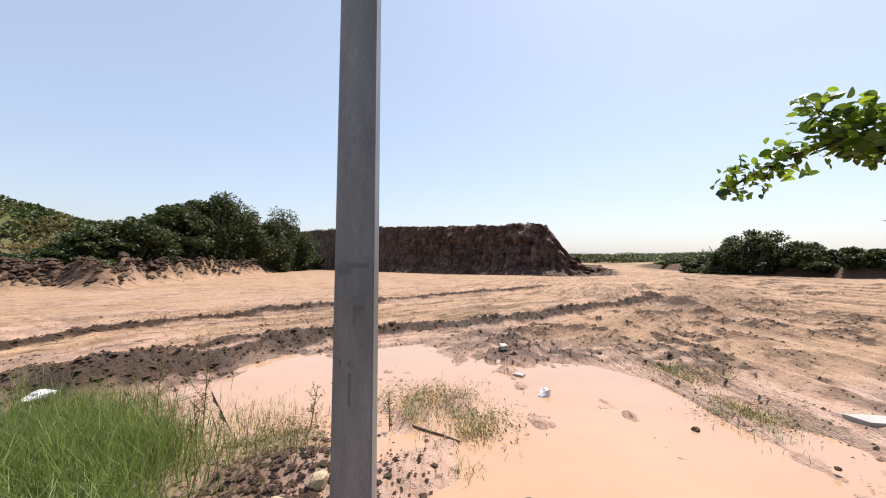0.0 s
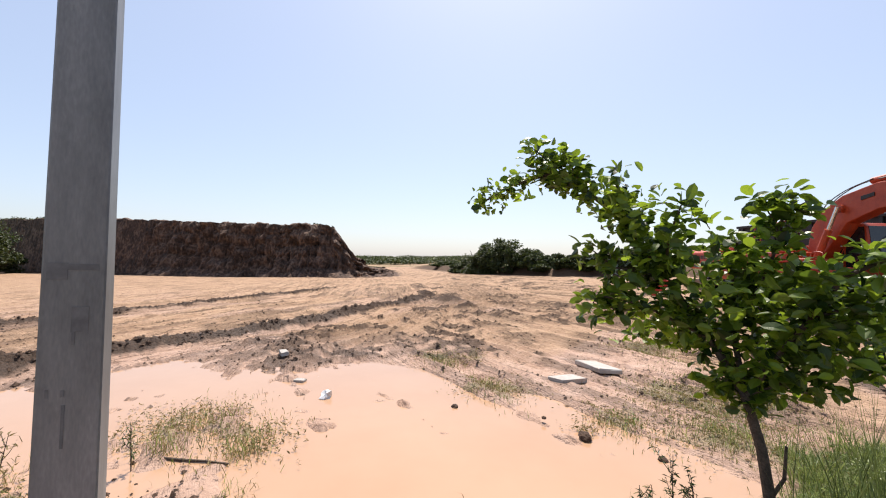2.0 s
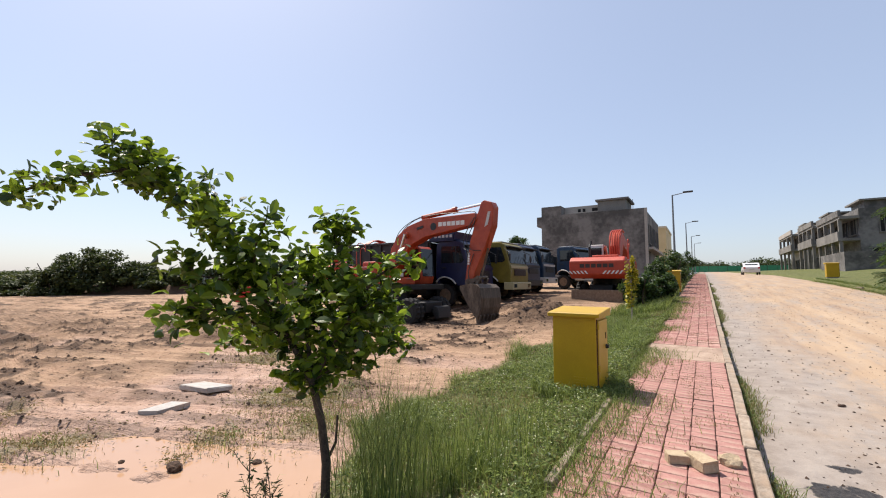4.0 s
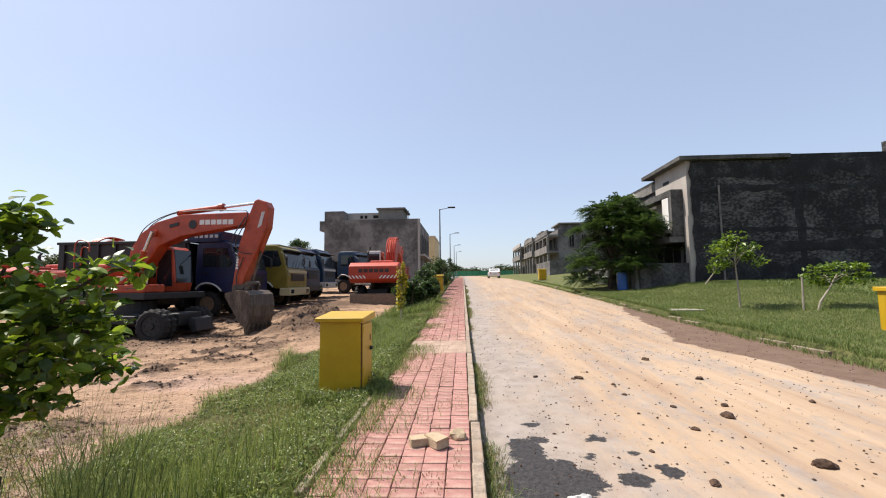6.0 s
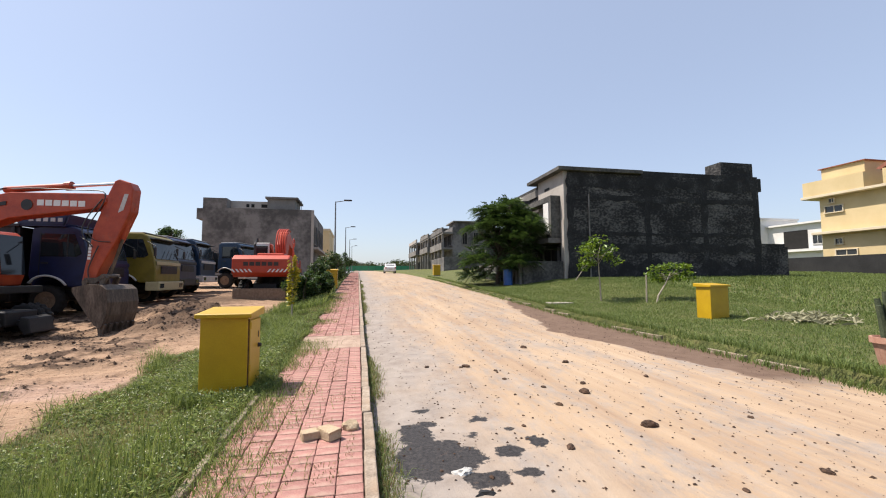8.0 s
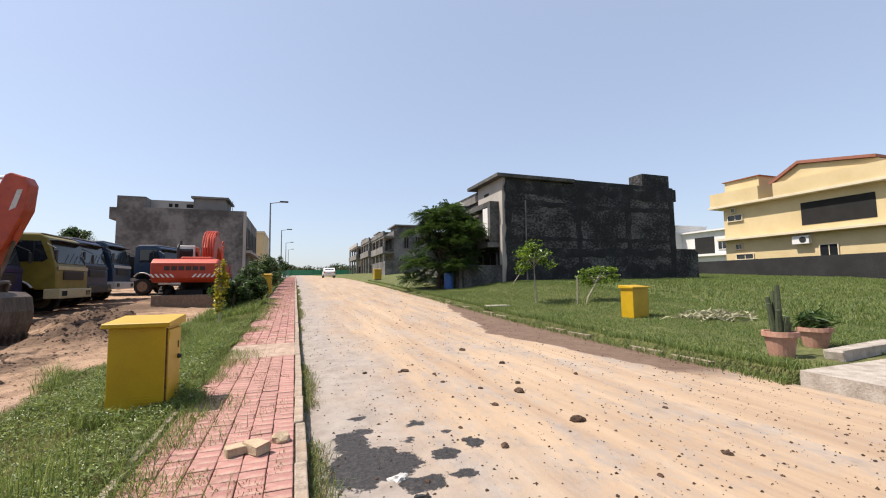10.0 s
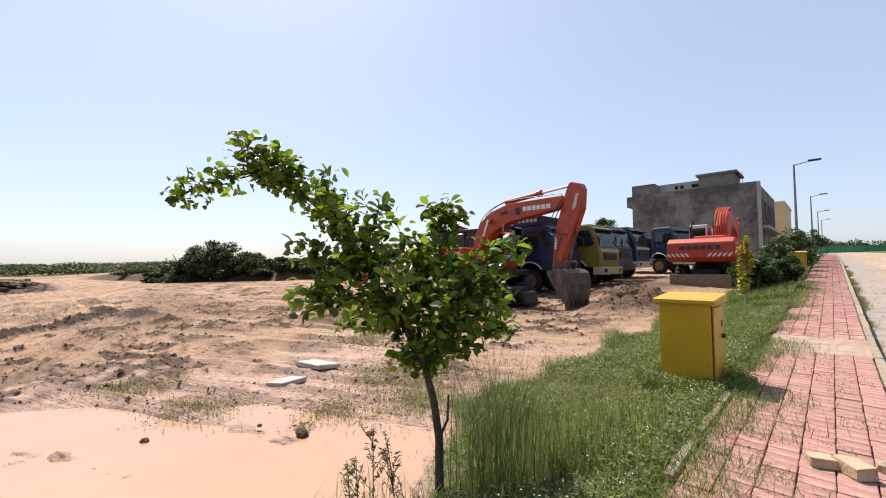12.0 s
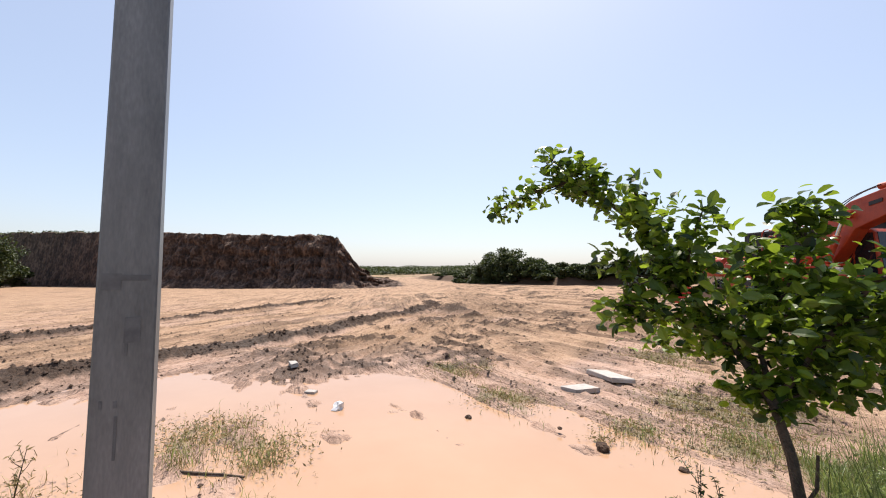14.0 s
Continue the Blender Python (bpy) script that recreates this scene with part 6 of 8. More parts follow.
def bush(x, y, z, w, h, n, leaf, label, seed, mat=None, name="bush", stems=5, cat="bush", group="", clumps=18, d=None):
    rng = np.random.default_rng(seed)
    t = thing(name, label, cat, pose(x, y, z), group)
    bm = bmesh.new()
    for k in range(stems):
        a = rng.uniform(0, 6.28)
        q = (0.6 * w / 2 * math.cos(a), 0.6 * w / 2 * math.sin(a), h * 0.7)
        limb(bm, [(0.1 * math.cos(a), 0.1 * math.sin(a), -0.15), (q[0] * 0.5, q[1] * 0.5, h * 0.35), q], 0.02 * h, 0.006 * h, 5)
    part("stems", bm, M_bark, t)
    pts = blob_points(int(n * 2.2), (0, 0, h * 0.42), (w / 2, (d or w) / 2, h * 0.5), rng, clumps, 0.24, True)
    pts[:, 2] = np.abs(pts[:, 2] - 0.02) + 0.02
    leaves("crown", pts, leaf, mat or M_leaf_bush, t, rng)
    return t


def polar(phi, r):
    return -r * math.cos(radians(phi)), -r * math.sin(radians(phi))


def oval_leaves(name, centres, size, mat, parent, rng, droop=0.15, slim=0.62):
    """Broad oval leaves, folded a little along the midrib."""
    c = np.asarray(centres, float)
    n = len(c)
    d = rng.normal(size=(n, 3))
    d[:, 2] = d[:, 2] * 0.55 - droop
    d /= np.linalg.norm(d, axis=1, keepdims=True)
    up = rng.normal(size=(n, 3)) * 0.75 + np.array([0, 0, 1.0])
    s = np.cross(d, up)
    s /= np.linalg.norm(s, axis=1, keepdims=True) + 1e-9
    nn = np.cross(s, d)
    L = (size * rng.uniform(0.6, 1.3, n))[:, None]
    W = L * slim * 0.5
    rows = [c - d * L * 0.5]
    for f, wd in ((-0.28, 0.75), (0.05, 1.0), (0.32, 0.66)):
        for sg in (-1, 1):
            rows.append(c + d * L * f + s * W * wd * sg + nn * L * (0.09 * wd - 0.12 * max(f, 0)))
    rows.append(c + d * L * 0.52 - nn * L * 0.12)
    rows.append(c + d * L * 0.05)
    v_ = np.stack(rows, 1).reshape(-1, 3)
    tri = np.array([(0, 8, 1), (0, 2, 8), (1, 8, 3), (2, 4, 8), (3, 8, 5), (4, 6, 8), (5, 8, 7), (6, 7, 8)])
    f_ = (np.arange(n)[:, None, None] * 9 + tri[None]).reshape(-1, 3)
    return mesh_np(name, v_, f_, mat, parent)


# the sapling by the footpath, leaning and much branched
def sapling():
    rng = np.random.default_rng(21)
    O = Vector((-2.287, 2.603, -0.05))
    t = thing("sapling", "young leaning tree with glossy green leaves and a few red flowers", "tree", Matrix.Translation(O + Vector((-0.036, -0.041, -0.08))))
    ax, dp = Vector((0.732, 0.682, 0)), Vector((-0.682, 0.732, 0))     # across and away

    centre = Vector((-0.05, 0.2, 1.5)) - O

    def P(a, z, away=0.0):
        # the crown leans over the footpath, so the tree widens less the higher it is
        q = ax * a + Vector((0, 0, z))
        return centre + (q - centre) * (0.95 + (away - 0.06 * max(0.0, z - 0.2)) / 3.28)
    fork = P(-0.14, 0.81, -0.10)
    part("trunk", shape((limb, [P(-0.02, -0.62, -0.18), P(-0.02, -0.1, -0.17), P(-0.02, 0.2, -0.16), P(-0.06, 0.5, -0.13), fork], 0.036, 0.025, 9)), M_bark, t)
    part("side_shoot", shape((limb, [P(-0.02, 0.2, -0.16), P(0.05, 0.35, -0.16), P(0.06, 0.55, -0.16)], 0.012, 0.007, 6)), M_bark, t)
    arms = [
        ([fork, P(-0.33, 1.15, 0.05), P(-0.60, 1.55, 0.08), P(-0.86, 1.95, 0.1), P(-1.16, 2.22, 0.08), P(-1.5, 2.40, 0.05), P(-1.83, 2.34, 0.0), P(-2.18, 2.20, 0.0)], 0.020),
        ([P(-1.35, 2.33, 0.06), P(-1.5, 2.52, 0.08), P(-1.66, 2.66, 0.1)], 0.008),
        ([P(-1.16, 2.22, 0.08), P(-1.3, 2.45, 0.0), P(-1.38, 2.6, 0.0)], 0.008),
        ([P(-0.86, 1.95, 0.1), P(-0.92, 2.15, -0.1), P(-0.95, 2.32, -0.1)], 0.009),
        ([P(-0.6, 1.55, 0.08), P(-0.58, 1.85, -0.1), P(-0.50, 2.08, -0.1)], 0.010),
        ([P(-0.6, 1.55, 0.08), P(-0.95, 1.62, -0.12), P(-1.18, 1.80, -0.15)], 0.008),
        ([P(-0.33, 1.15, 0.05), P(-0.75, 1.35, -0.15), P(-1.08, 1.40, -0.2), P(-1.15, 1.25, -0.2)], 0.010),
        ([P(-0.33, 1.15, 0.05), P(-0.6, 1.2, 0.3), P(-0.8, 1.15, 0.4)], 0.010),
        ([fork, P(-0.2, 1.2, 0.1), P(-0.2, 1.55, 0.1), P(-0.18, 1.8, 0.05)], 0.016),
        ([P(-0.2, 1.2, 0.1), P(-0.05, 1.55, 0.0), P(0.03, 1.8, -0.05), P(0.06, 2.03, -0.05)], 0.011),
        ([P(0.03, 1.85, -0.05), P(0.0, 1.95, -0.05), P(-0.05, 2.05, -0.05)], 0.006),
        ([P(0.05, 1.98, -0.05), P(0.12, 2.02, -0.05), P(0.17, 2.05, -0.05)], 0.005),
        ([fork, P(0.0, 1.05, -0.1), P(0.18, 1.35, -0.15), P(0.32, 1.6, -0.2), P(0.52, 1.72, -0.2), P(0.64, 1.76, -0.2)], 0.016),
        ([P(0.18, 1.35, -0.15), P(0.36, 1.42, -0.1), P(0.52, 1.45, -0.1)], 0.009),
        ([P(0.0, 1.05, -0.1), P(0.28, 1.15, 0.1), P(0.48, 1.18, 0.2), P(0.5, 1.05, 0.2)], 0.010),
        ([fork, P(-0.05, 1.0, 0.2), P(0.12, 1.25, 0.35), P(0.2, 1.6, 0.4)], 0.012),
        ([fork, P(-0.28, 0.9, 0.05), P(-0.36, 0.85, 0.0)], 0.007),
        ([fork, P(0.08, 0.95, -0.05), P(0.26, 0.98, -0.1)], 0.008),
    ]
    cs = []
    for pts, r in arms:
        part("branch", shape((limb, pts, r * 1.2, r * 0.42, 6)), M_bark, t)
        for k, (a, b_) in enumerate(zip(pts, pts[1:])):
            lead = 1.0 if (k > 0 or r < 0.015) else 0.3
            for _ in range(int((Vector(b_) - Vector(a)).length * 250 * lead)):
                cs.append(Vector(a).lerp(Vector(b_), rng.uniform()) + Vector(np.clip(rng.normal(size=3), -1.5, 1.5)) * (0.074 if r > 0.0085 else 0.062))
        for _ in range(10):
            cs.append(Vector(pts[-1]) + Vector(rng.normal(size=3)) * 0.05)
    for a, z, w in ((0.0, 1.45, 0.17), (0.22, 1.4, 0.16), (-0.2, 1.35, 0.17), (-0.42, 1.5, 0.15), (0.1, 1.15, 0.15), (-0.65, 1.75, 0.12), (0.36, 1.3, 0.12), (-0.3, 1.7, 0.13), (-0.8, 2.05, 0.10), (-0.95, 1.38, 0.11), (0.05, 1.6, 0.10)):
        for _ in range(82):
            e = rng.normal(size=3) * w
            cs.append(P(a + e[0], z + e[1] * 0.9, e[2] * 1.3))
    oval_leaves("leaves", np.array([tuple(q) for q in cs]), 0.086, M_leaf, t, rng)
    for a, z in ((-0.62, 1.52), (0.2, 1.66), (-0.66, 1.46), (0.05, 1.7)):
        for k in range(4):
            f_ = rng.normal(size=3) * 0.02
            fl = bmesh.new()
            bmesh.ops.create_icosphere(fl, subdivisions=1, radius=0.018, matrix=Matrix.Translation(P(a + f_[0], z + f_[1], -0.25 + f_[2])) @ Matrix.Diagonal((1, 0.7, 0.35, 1)))
            part("petal", fl, M_flower, t, "small red petal")


sapling()


def fronds(name, roots, aims, length, pairs, leaf, mat, parent, rng):
    """Feathery leaves: on every root an arching rachis lined with pairs of leaflets."""
    roots, aims = np.asarray(roots, float), np.asarray(aims, float)
    n = len(roots)
    aims = aims / (np.linalg.norm(aims, axis=1, keepdims=True) + 1e-9)
    side = np.cross(aims, np.array([0, 0, 1.0]) + rng.normal(size=(n, 3)) * 0.25)
    side /= np.linalg.norm(side, axis=1, keepdims=True) + 1e-9
    ln = (length * rng.uniform(0.7, 1.25, n))[:, None]
    V = []
    for j in range(pairs):
        f = (j + 0.8) / pairs
        at_ = roots + aims * ln * f + np.array([0, 0, -0.45]) * ln * f * f
        size = leaf * (1.05 - 0.5 * abs(f - 0.45))
        for s in (-1, 1):
            d_ = side * s + aims * 0.55 + np.array([0, 0, -0.22]) + rng.normal(size=(n, 3)) * 0.12
            d_ /= np.linalg.norm(d_, axis=1, keepdims=True)
            w_ = aims * size * 0.17
            V.append(np.stack([at_, at_ + d_ * size * 0.45 + w_, at_ + d_ * size, at_ + d_ * size * 0.5 - w_], 1))
    V = np.stack(V, 1).reshape(-1, 3)
    i = np.arange(len(V) // 4)[:, None] * 4
    F = np.concatenate([i + np.array([[0, 1, 2]]), i + np.array([[0, 2, 3]])], 1).reshape(-1, 3)
    return mesh_np(name, V, F, mat, parent)


def feathery_tree(x, y, z, label, seed):
    """Spreading crown of leaf sprays held in tiers on a short leaning trunk."""
    rng = np.random.default_rng(seed)
    t = thing("tree", label, "tree", pose(x, y, z))
    fork = Vector((0.9, 0.4, 1.7))
    part("trunk", shape((limb, [(0.5, 0.2, -0.2), (0.65, 0.3, 0.9), tuple(fork)], 0.17, 0.12, 9)), M_bark, t)
    roots, aims = [], []
    for k in range(80):
        a = rng.uniform(0, 6.283)
        h = rng.uniform(0, 1) ** 0.8
        reach = (2.9 - 1.7 * h ** 2.2) * rng.uniform(0.35, 1.05)
        e = Vector((1.3 + reach * math.cos(a), 0.6 + 0.9 * reach * math.sin(a), 0.7 + 4.6 * h + rng.uniform(-0.2, 0.3)))
        mid_ = fork.lerp(e, 0.55) + Vector((0, 0, 0.25))
        part("limb", shape((limb, [tuple(fork), tuple(mid_), tuple(e)], 0.06, 0.015, 5)), M_bark, t)
        for _ in range(42):
            u = Vector(rng.normal(size=3))
            u.z = abs(u.z) * 0.7 - 0.25
            u.normalize()
            roots.append(tuple(e + Vector((u.x * 0.42, u.y * 0.42, u.z * 0.28)) * rng.uniform(0.1, 1.0)))
            out = Vector((e.x - 1.3, e.y - 0.6, 0.2)).normalized()
            aims.append(tuple(u + out * 0.5))
    fronds("crown", roots, aims, 0.72, 9, 0.21, M_leaf_tree, t, rng)
    return t


def tree(x, y, z, h, crown, n, leaf, label, seed, mat=None, trunk_r=0.12, bark=None, lean=(0, 0), crown_z=0.62, clumps=30, name="tree", stems=1, group=""):
    rng = np.random.default_rng(seed)
    t = thing(name, label, "tree", pose(x, y, z), group)
    cz = h * crown_z
    top = Vector((lean[0], lean[1], cz))
    part("trunk", shape((limb, [(0, 0, -0.2), (lean[0] * 0.25, lean[1] * 0.25, cz * 0.35), (lean[0] * 0.7, lean[1] * 0.7, cz * 0.7), tuple(top)], trunk_r, trunk_r * 0.4, 8)), bark or M_bark, t)
    for k in range(7):
        a = 2 * math.pi * k / 7 + rng.uniform(-0.3, 0.3)
        s = Vector((lean[0] * 0.7, lean[1] * 0.7, cz * 0.7)).lerp(top, rng.uniform(0, 0.8))
        e = top + Vector((math.cos(a) * crown[0] * 0.7, math.sin(a) * crown[1] * 0.7, rng.uniform(-0.3, 0.6) * crown[2]))
        part("limb", shape((limb, [tuple(s), tuple(s.lerp(e, 0.5) + Vector((0, 0, 0.1))), tuple(e)], trunk_r * 0.35, trunk_r * 0.08, 6)), bark or M_bark, t)
    pts = blob_points(n, tuple(top), crown, rng, clumps, 0.27, True)
    pts[:, 2] = np.maximum(pts[:, 2], 0.25)
    leaves("crown", pts, leaf, mat or M_leaf_tree, t, rng)
    return t


feathery_tree(8.4, 24.6, 0.75, "broad dark green feathery tree before the house front", 31)
tree(9.35, 14.2, 0.42, 2.6, (0.85, 0.8, 0.6), 900, 0.14, "small whitewashed-stem sapling on the lawn", 32, M_leaf, 0.035, M_barkpale, (-0.05, 0.05), 0.78, 12, "sapling", group="lawn saplings")
tree(10.6, 12.9, 0.36, 1.7, (0.85, 0.7, 0.42), 900, 0.13, "low leaning sapling with a round crown on the lawn", 33, M_leaf, 0.035, M_barkpale, (0.9, 0.2), 0.75, 12, "sapling", group="lawn saplings")
tree(12.2, 21.3, 0.9, 1.5, (0.5, 0.5, 0.4), 260, 0.14, "bent sapling stem beside the boundary wall", 34, M_leaf, 0.04, M_barkpale, (0.8, 0.0), 0.85, 8, "sapling", group="lawn saplings")
part("stake", shape((tube, (10.45, 13.1, 0.2), (10.5, 13.12, 1.55), 0.03, 0.025, 7)), M_barkpale)
tagged(scene.objects["stake"], "bare wooden stake standing in the lawn", "stake")
tree(-1.72, 13.7, 0.1, 2.55, (0.20, 0.2, 1.0), 420, 0.13, "slender young tree with yellow-green leaves in the verge", 35, M_leaf_yellow, 0.03, M_barkpale, (0, 0), 0.6, 14, "sapling")
tree(-24, 60, 1.8, 7.2, (1.7, 1.7, 1.6), 2200, 0.3, "round dark tree standing beyond the trucks", 36, trunk_r=0.15, crown_z=0.75)
for k, (x, y, w, h) in enumerate(((-1.9, 17.2, 1.2, 1.5), (-1.3, 18.6, 1.0, 1.4), (-2.2, 19.8, 1.3, 1.5), (-1.5, 21.4, 1.2, 1.7), (-1.9, 25.2, 1.5, 2.0), (-1.4, 28.2, 1.5, 2.3), (-1.5, 32, 1.8, 2.6), (-1.4, 37, 2.0, 2.7), (-1.3, 43, 2.2, 2.8))):
    bush(x, y, float(road_z(y)) - 0.08, w, h, 1400, 0.13, "leafy roadside shrub on the verge", 60 + k, M_leaf_tree, "shrub", 5, "shrub", "verge shrubs")
# bushes along the foot of the bank
for k, (phi, r, w, h, n) in enumerate(((53.2, 50, 8, 5.4, 5200), (57, 43.5, 7.0, 5.2, 5200), (51.5, 54, 9, 6.4, 4600), (49.5, 55, 8.5, 8.4, 5200), (47, 57, 9.5, 9.4, 6200), (44.5, 60, 9, 10.2, 6200), (42.2, 64, 9, 10.0, 5600), (40.5, 70, 9, 8.6, 4200), (38.8, 76, 10, 5.8, 4200), (60.5, 41, 5, 2.4, 2600), (63, 40, 5, 1.9, 2600), (66, 39, 5, 1.8, 2600), (69, 40, 6, 2.0, 2600))):
    x, y = polar(phi, r)
    bush(x, y, land_z(x, y) - 0.3, w, h, n, 0.34, "dense dark green bush at the foot of the bank", 100 + k, group="bushes below the bank", clumps=34, d=5)
for k, (phi, r, w, h) in enumerate(((57.6, 70, 5, 3.4), (59.8, 66, 2.5, 1.8), (64.5, 60, 3, 1.5), (55.5, 74, 2, 2.2))):
    x, y = polar(phi, r)
    bush(x, y, land_z(x, y) - 0.2, w, h, 1500, 0.3, "small dark tree on top of the bank", 130 + k, group="bushes on the bank", clumps=16)
for k, (x, y, w, h) in enumerate(((-54, 11.6, 4, 2.2), (-50.5, 13.2, 5, 4.4), (-47.5, 14.0, 5, 4.9), (-45, 15.4, 5, 4.0), (-42, 16.6, 4, 2.6), (-39.8, 17.2, 3.6, 2.0), (-37.6, 18.4, 3.4, 1.7), (-35.8, 19.8, 3.4, 1.9), (-34, 21.4, 3.4, 2.2), (-32.4, 23.2, 3.6, 2.4), (-35, 25.5, 5, 2.6), (-37, 29, 6, 2.6), (-36, 34, 7, 3.0), (-37, 40, 8, 3.6), (-38, 47, 9, 4.0), (-72, 12.5, 6, 1.2), (-60, -1, 3, 1.4))):
    bush(x, y, land_z(x, y) - 0.3, w, h, 2600, 0.3, "grey-green scrub bush at the edge of the field", 150 + k, group="scrub at the field's edge", clumps=24)
# turf hanging over the cut bank's rim
rng_e = np.random.default_rng(5)
ed = CLIFF_EDGE[np.concatenate([np.arange(0, 320), np.arange(462, 470)]) % len(CLIFF_EDGE)]
pts = ed[rng_e.integers(0, len(ed), 3500)] + rng_e.normal(size=(3500, 3)) * np.array([0.35, 0.35, 0.07]) + np.array([-0.3, 0.0, 0.0])
tagged(leaves("rim_scrub", pts, 0.24, M_leaf_bush, None, rng_e), "dry scrub and turf along the bank's rim", "scrub", kind="stuff")
# scrub and dry grass over the bank
n_b = 60000
ph, rr = rng_e.uniform(44, 100, n_b), rng_e.uniform(37, 95, n_b)
xb, yb = -rr * np.cos(np.radians(ph)), -rr * np.sin(np.radians(ph))
zb, mb, wb, gb = land(xb, yb)
kb = (gb > 0.45) & (fbm(xb * 0.35, yb * 0.35, 3, 311) > 0.40)
hgt = 0.15 + 0.5 * rng_e.uniform(0, 1, kb.sum()) * fbm(xb[kb] * 0.2, yb[kb] * 0.2, 2, 313)
tagged(leaves("bank_scrub", np.stack([xb[kb], yb[kb], zb[kb] + hgt], -1), 0.45, M_leaf_bush, None, rng_e, -0.2, 0.5), "patchy olive scrub over the grassy bank", "scrub", kind="stuff")
kb = (gb > 0.3) & (fbm(xb * 0.3 + 9, yb * 0.3, 3, 315) > 0.57)
tagged(leaves("bank_dry_grass", np.stack([xb[kb], yb[kb], zb[kb] + 0.25], -1), 0.7, M_drygrass, None, rng_e, -0.9, 0.16), "tawny dry grass tufts over the bank", "grass", kind="stuff")
# woods far away
rng_w = np.random.default_rng(9)
fx = []
for k in range(170):
    a = rng_w.uniform(-38, 36)
    r = rng_w.uniform(150, 420)
    x, y = polar(a, r)
    fx.append(blob_points(420, (x, y, land_z(x, y) + rng_w.uniform(0.2, 0.9)), (rng_w.uniform(5, 16), rng_w.uniform(5, 16), rng_w.uniform(0.9, 2.0)), rng_w, 7, 0.4))
for k in range(60):
    x, y = rng_w.uniform(-60, 60), rng_w.uniform(195, 330)
    fx.append(blob_points(420, (x, y, float(road_z(y)) + 2.4), (rng_w.uniform(4, 9), 4, rng_w.uniform(2, 3.4)), rng_w, 8, 0.4))
for k in range(26):
    x, y = rng_w.uniform(-75, -28), rng_w.uniform(60, 110)
    fx.append(blob_points(420, (x, y, 3.6), (rng_w.uniform(4, 8), 4, rng_w.uniform(1.6, 3.0)), rng_w, 8, 0.4))
tagged(leaves("distant_woods", np.concatenate(fx), 0.85, M_leaf_bush, None, rng_w), "low hazy green scrub woods on the horizon", "woods", kind="stuff")


# ---- grass ----
def blades(name, x, y, z, h, w, mat, label, rng, lean=0.35, parent=None):
    n = len(x)
    a = rng.uniform(0, 6.283, n)
    b_ = rng.uniform(0, 6.283, n)
    h = h * rng.uniform(0.6, 1.25, n)
    le = h * lean * rng.uniform(0.2, 1.5, n)
    sx, sy = np.cos(a) * w / 2, np.sin(a) * w / 2
    dx, dy = np.cos(b_) * le, np.sin(b_) * le
    v = np.stack([np.stack([x - sx, y - sy, z - 0.02], -1), np.stack([x + sx, y + sy, z - 0.02], -1), np.stack([x - sx * 0.8 + dx * 0.3, y - sy * 0.8 + dy * 0.3, z + h * 0.55], -1), np.stack([x + sx * 0.8 + dx * 0.3, y + sy * 0.8 + dy * 0.3, z + h * 0.55], -1), np.stack([x + dx, y + dy, z + h * np.sqrt(np.maximum(0.3, 1 - (le / h) ** 2 * 0.5))], -1)], 1).reshape(-1, 3)
    i = np.arange(n)[:, None] * 5
    f = np.concatenate([i + np.array([[0, 1, 3]]), i + np.array([[0, 3, 2]]), i + np.array([[2, 3, 4]])], 1).reshape(-1, 3)
    ob = mesh_np(name, v, f, mat, parent)
    if parent is None:
        tagged(ob, label, "grass", kind="stuff")
    return ob


rg = np.random.default_rng(77)


def scatter(x0, x1, y0, y1, n, thresh, edge=True, power=1.0):
    x, y = rg.uniform(x0, x1, n), rg.uniform(y0, y1, n)
    z, mud, wet, g_ = land(x, y)
    keep = rg.uniform(0, 1, n) < np.clip((g_ - thresh) * 2.2, 0, 1) ** power
    return x[keep], y[keep], z[keep]


def verge_low(x, y):
    """The grass is trodden short towards the path and before the cabinet."""
    return (0.35 + 0.65 * smooth01(-0.85, -1.5, x)) * (1 - 0.55 * smooth01(1.0, 0.4, np.hypot(x + 1.2, (y - 5.2) * 0.8)))


x, y, z = scatter(-4.6, -0.80, -9, 16, 190000, 0.25)
keep = ~((np.abs(x + 1.245) < 0.29) & (np.abs(y - 5.71) < 0.29))
x, y, z = x[keep], y[keep], z[keep]
tall = fbm(x * 0.8, y * 0.8, 3, 301)
clump = smooth01(0.36, 0.66, fbm(x * 4.5, y * 4.5, 2, 319))
blades("verge_grass", x, y, z, (0.05 + 0.36 * smooth01(0.36, 0.70, tall)) * (0.45 + 0.75 * clump) * verge_low(x, y), 0.006, M_grass, "bright green weedy grass of the verge", rg, 1.0)
keep = fbm(x * 1.5, y * 1.5, 3, 317) > 0.46
xw, yw_, zw = x[keep][::3], y[keep][::3], z[keep][::3]
tagged(leaves("verge_weeds", np.stack([xw, yw_, zw + 0.03 + 0.2 * rg.uniform(0, 1, len(xw)) * smooth01(0.3, 0.7, tall[keep][::3])], -1), 0.042, M_grass, None, rg, -0.2, 0.5), "small-leaved light green weeds among the grass", "weeds", kind="stuff")
x, y, z = scatter(-4.8, -0.75, -9, 16, 42000, 0.22)
blades("dry_verge_grass", x, y, z, np.full(len(x), 0.09), 0.007, M_drygrass, "straw-coloured dry grass at the verge's edge", rg, 1.3)
x, y, z = scatter(-3.0, -0.9, 15, 46, 26000, 0.2)
blades("verge_grass", x, y, z, np.full(len(x), 0.3), 0.016, M_grass, "green grass of the verge further along", rg, 0.5)


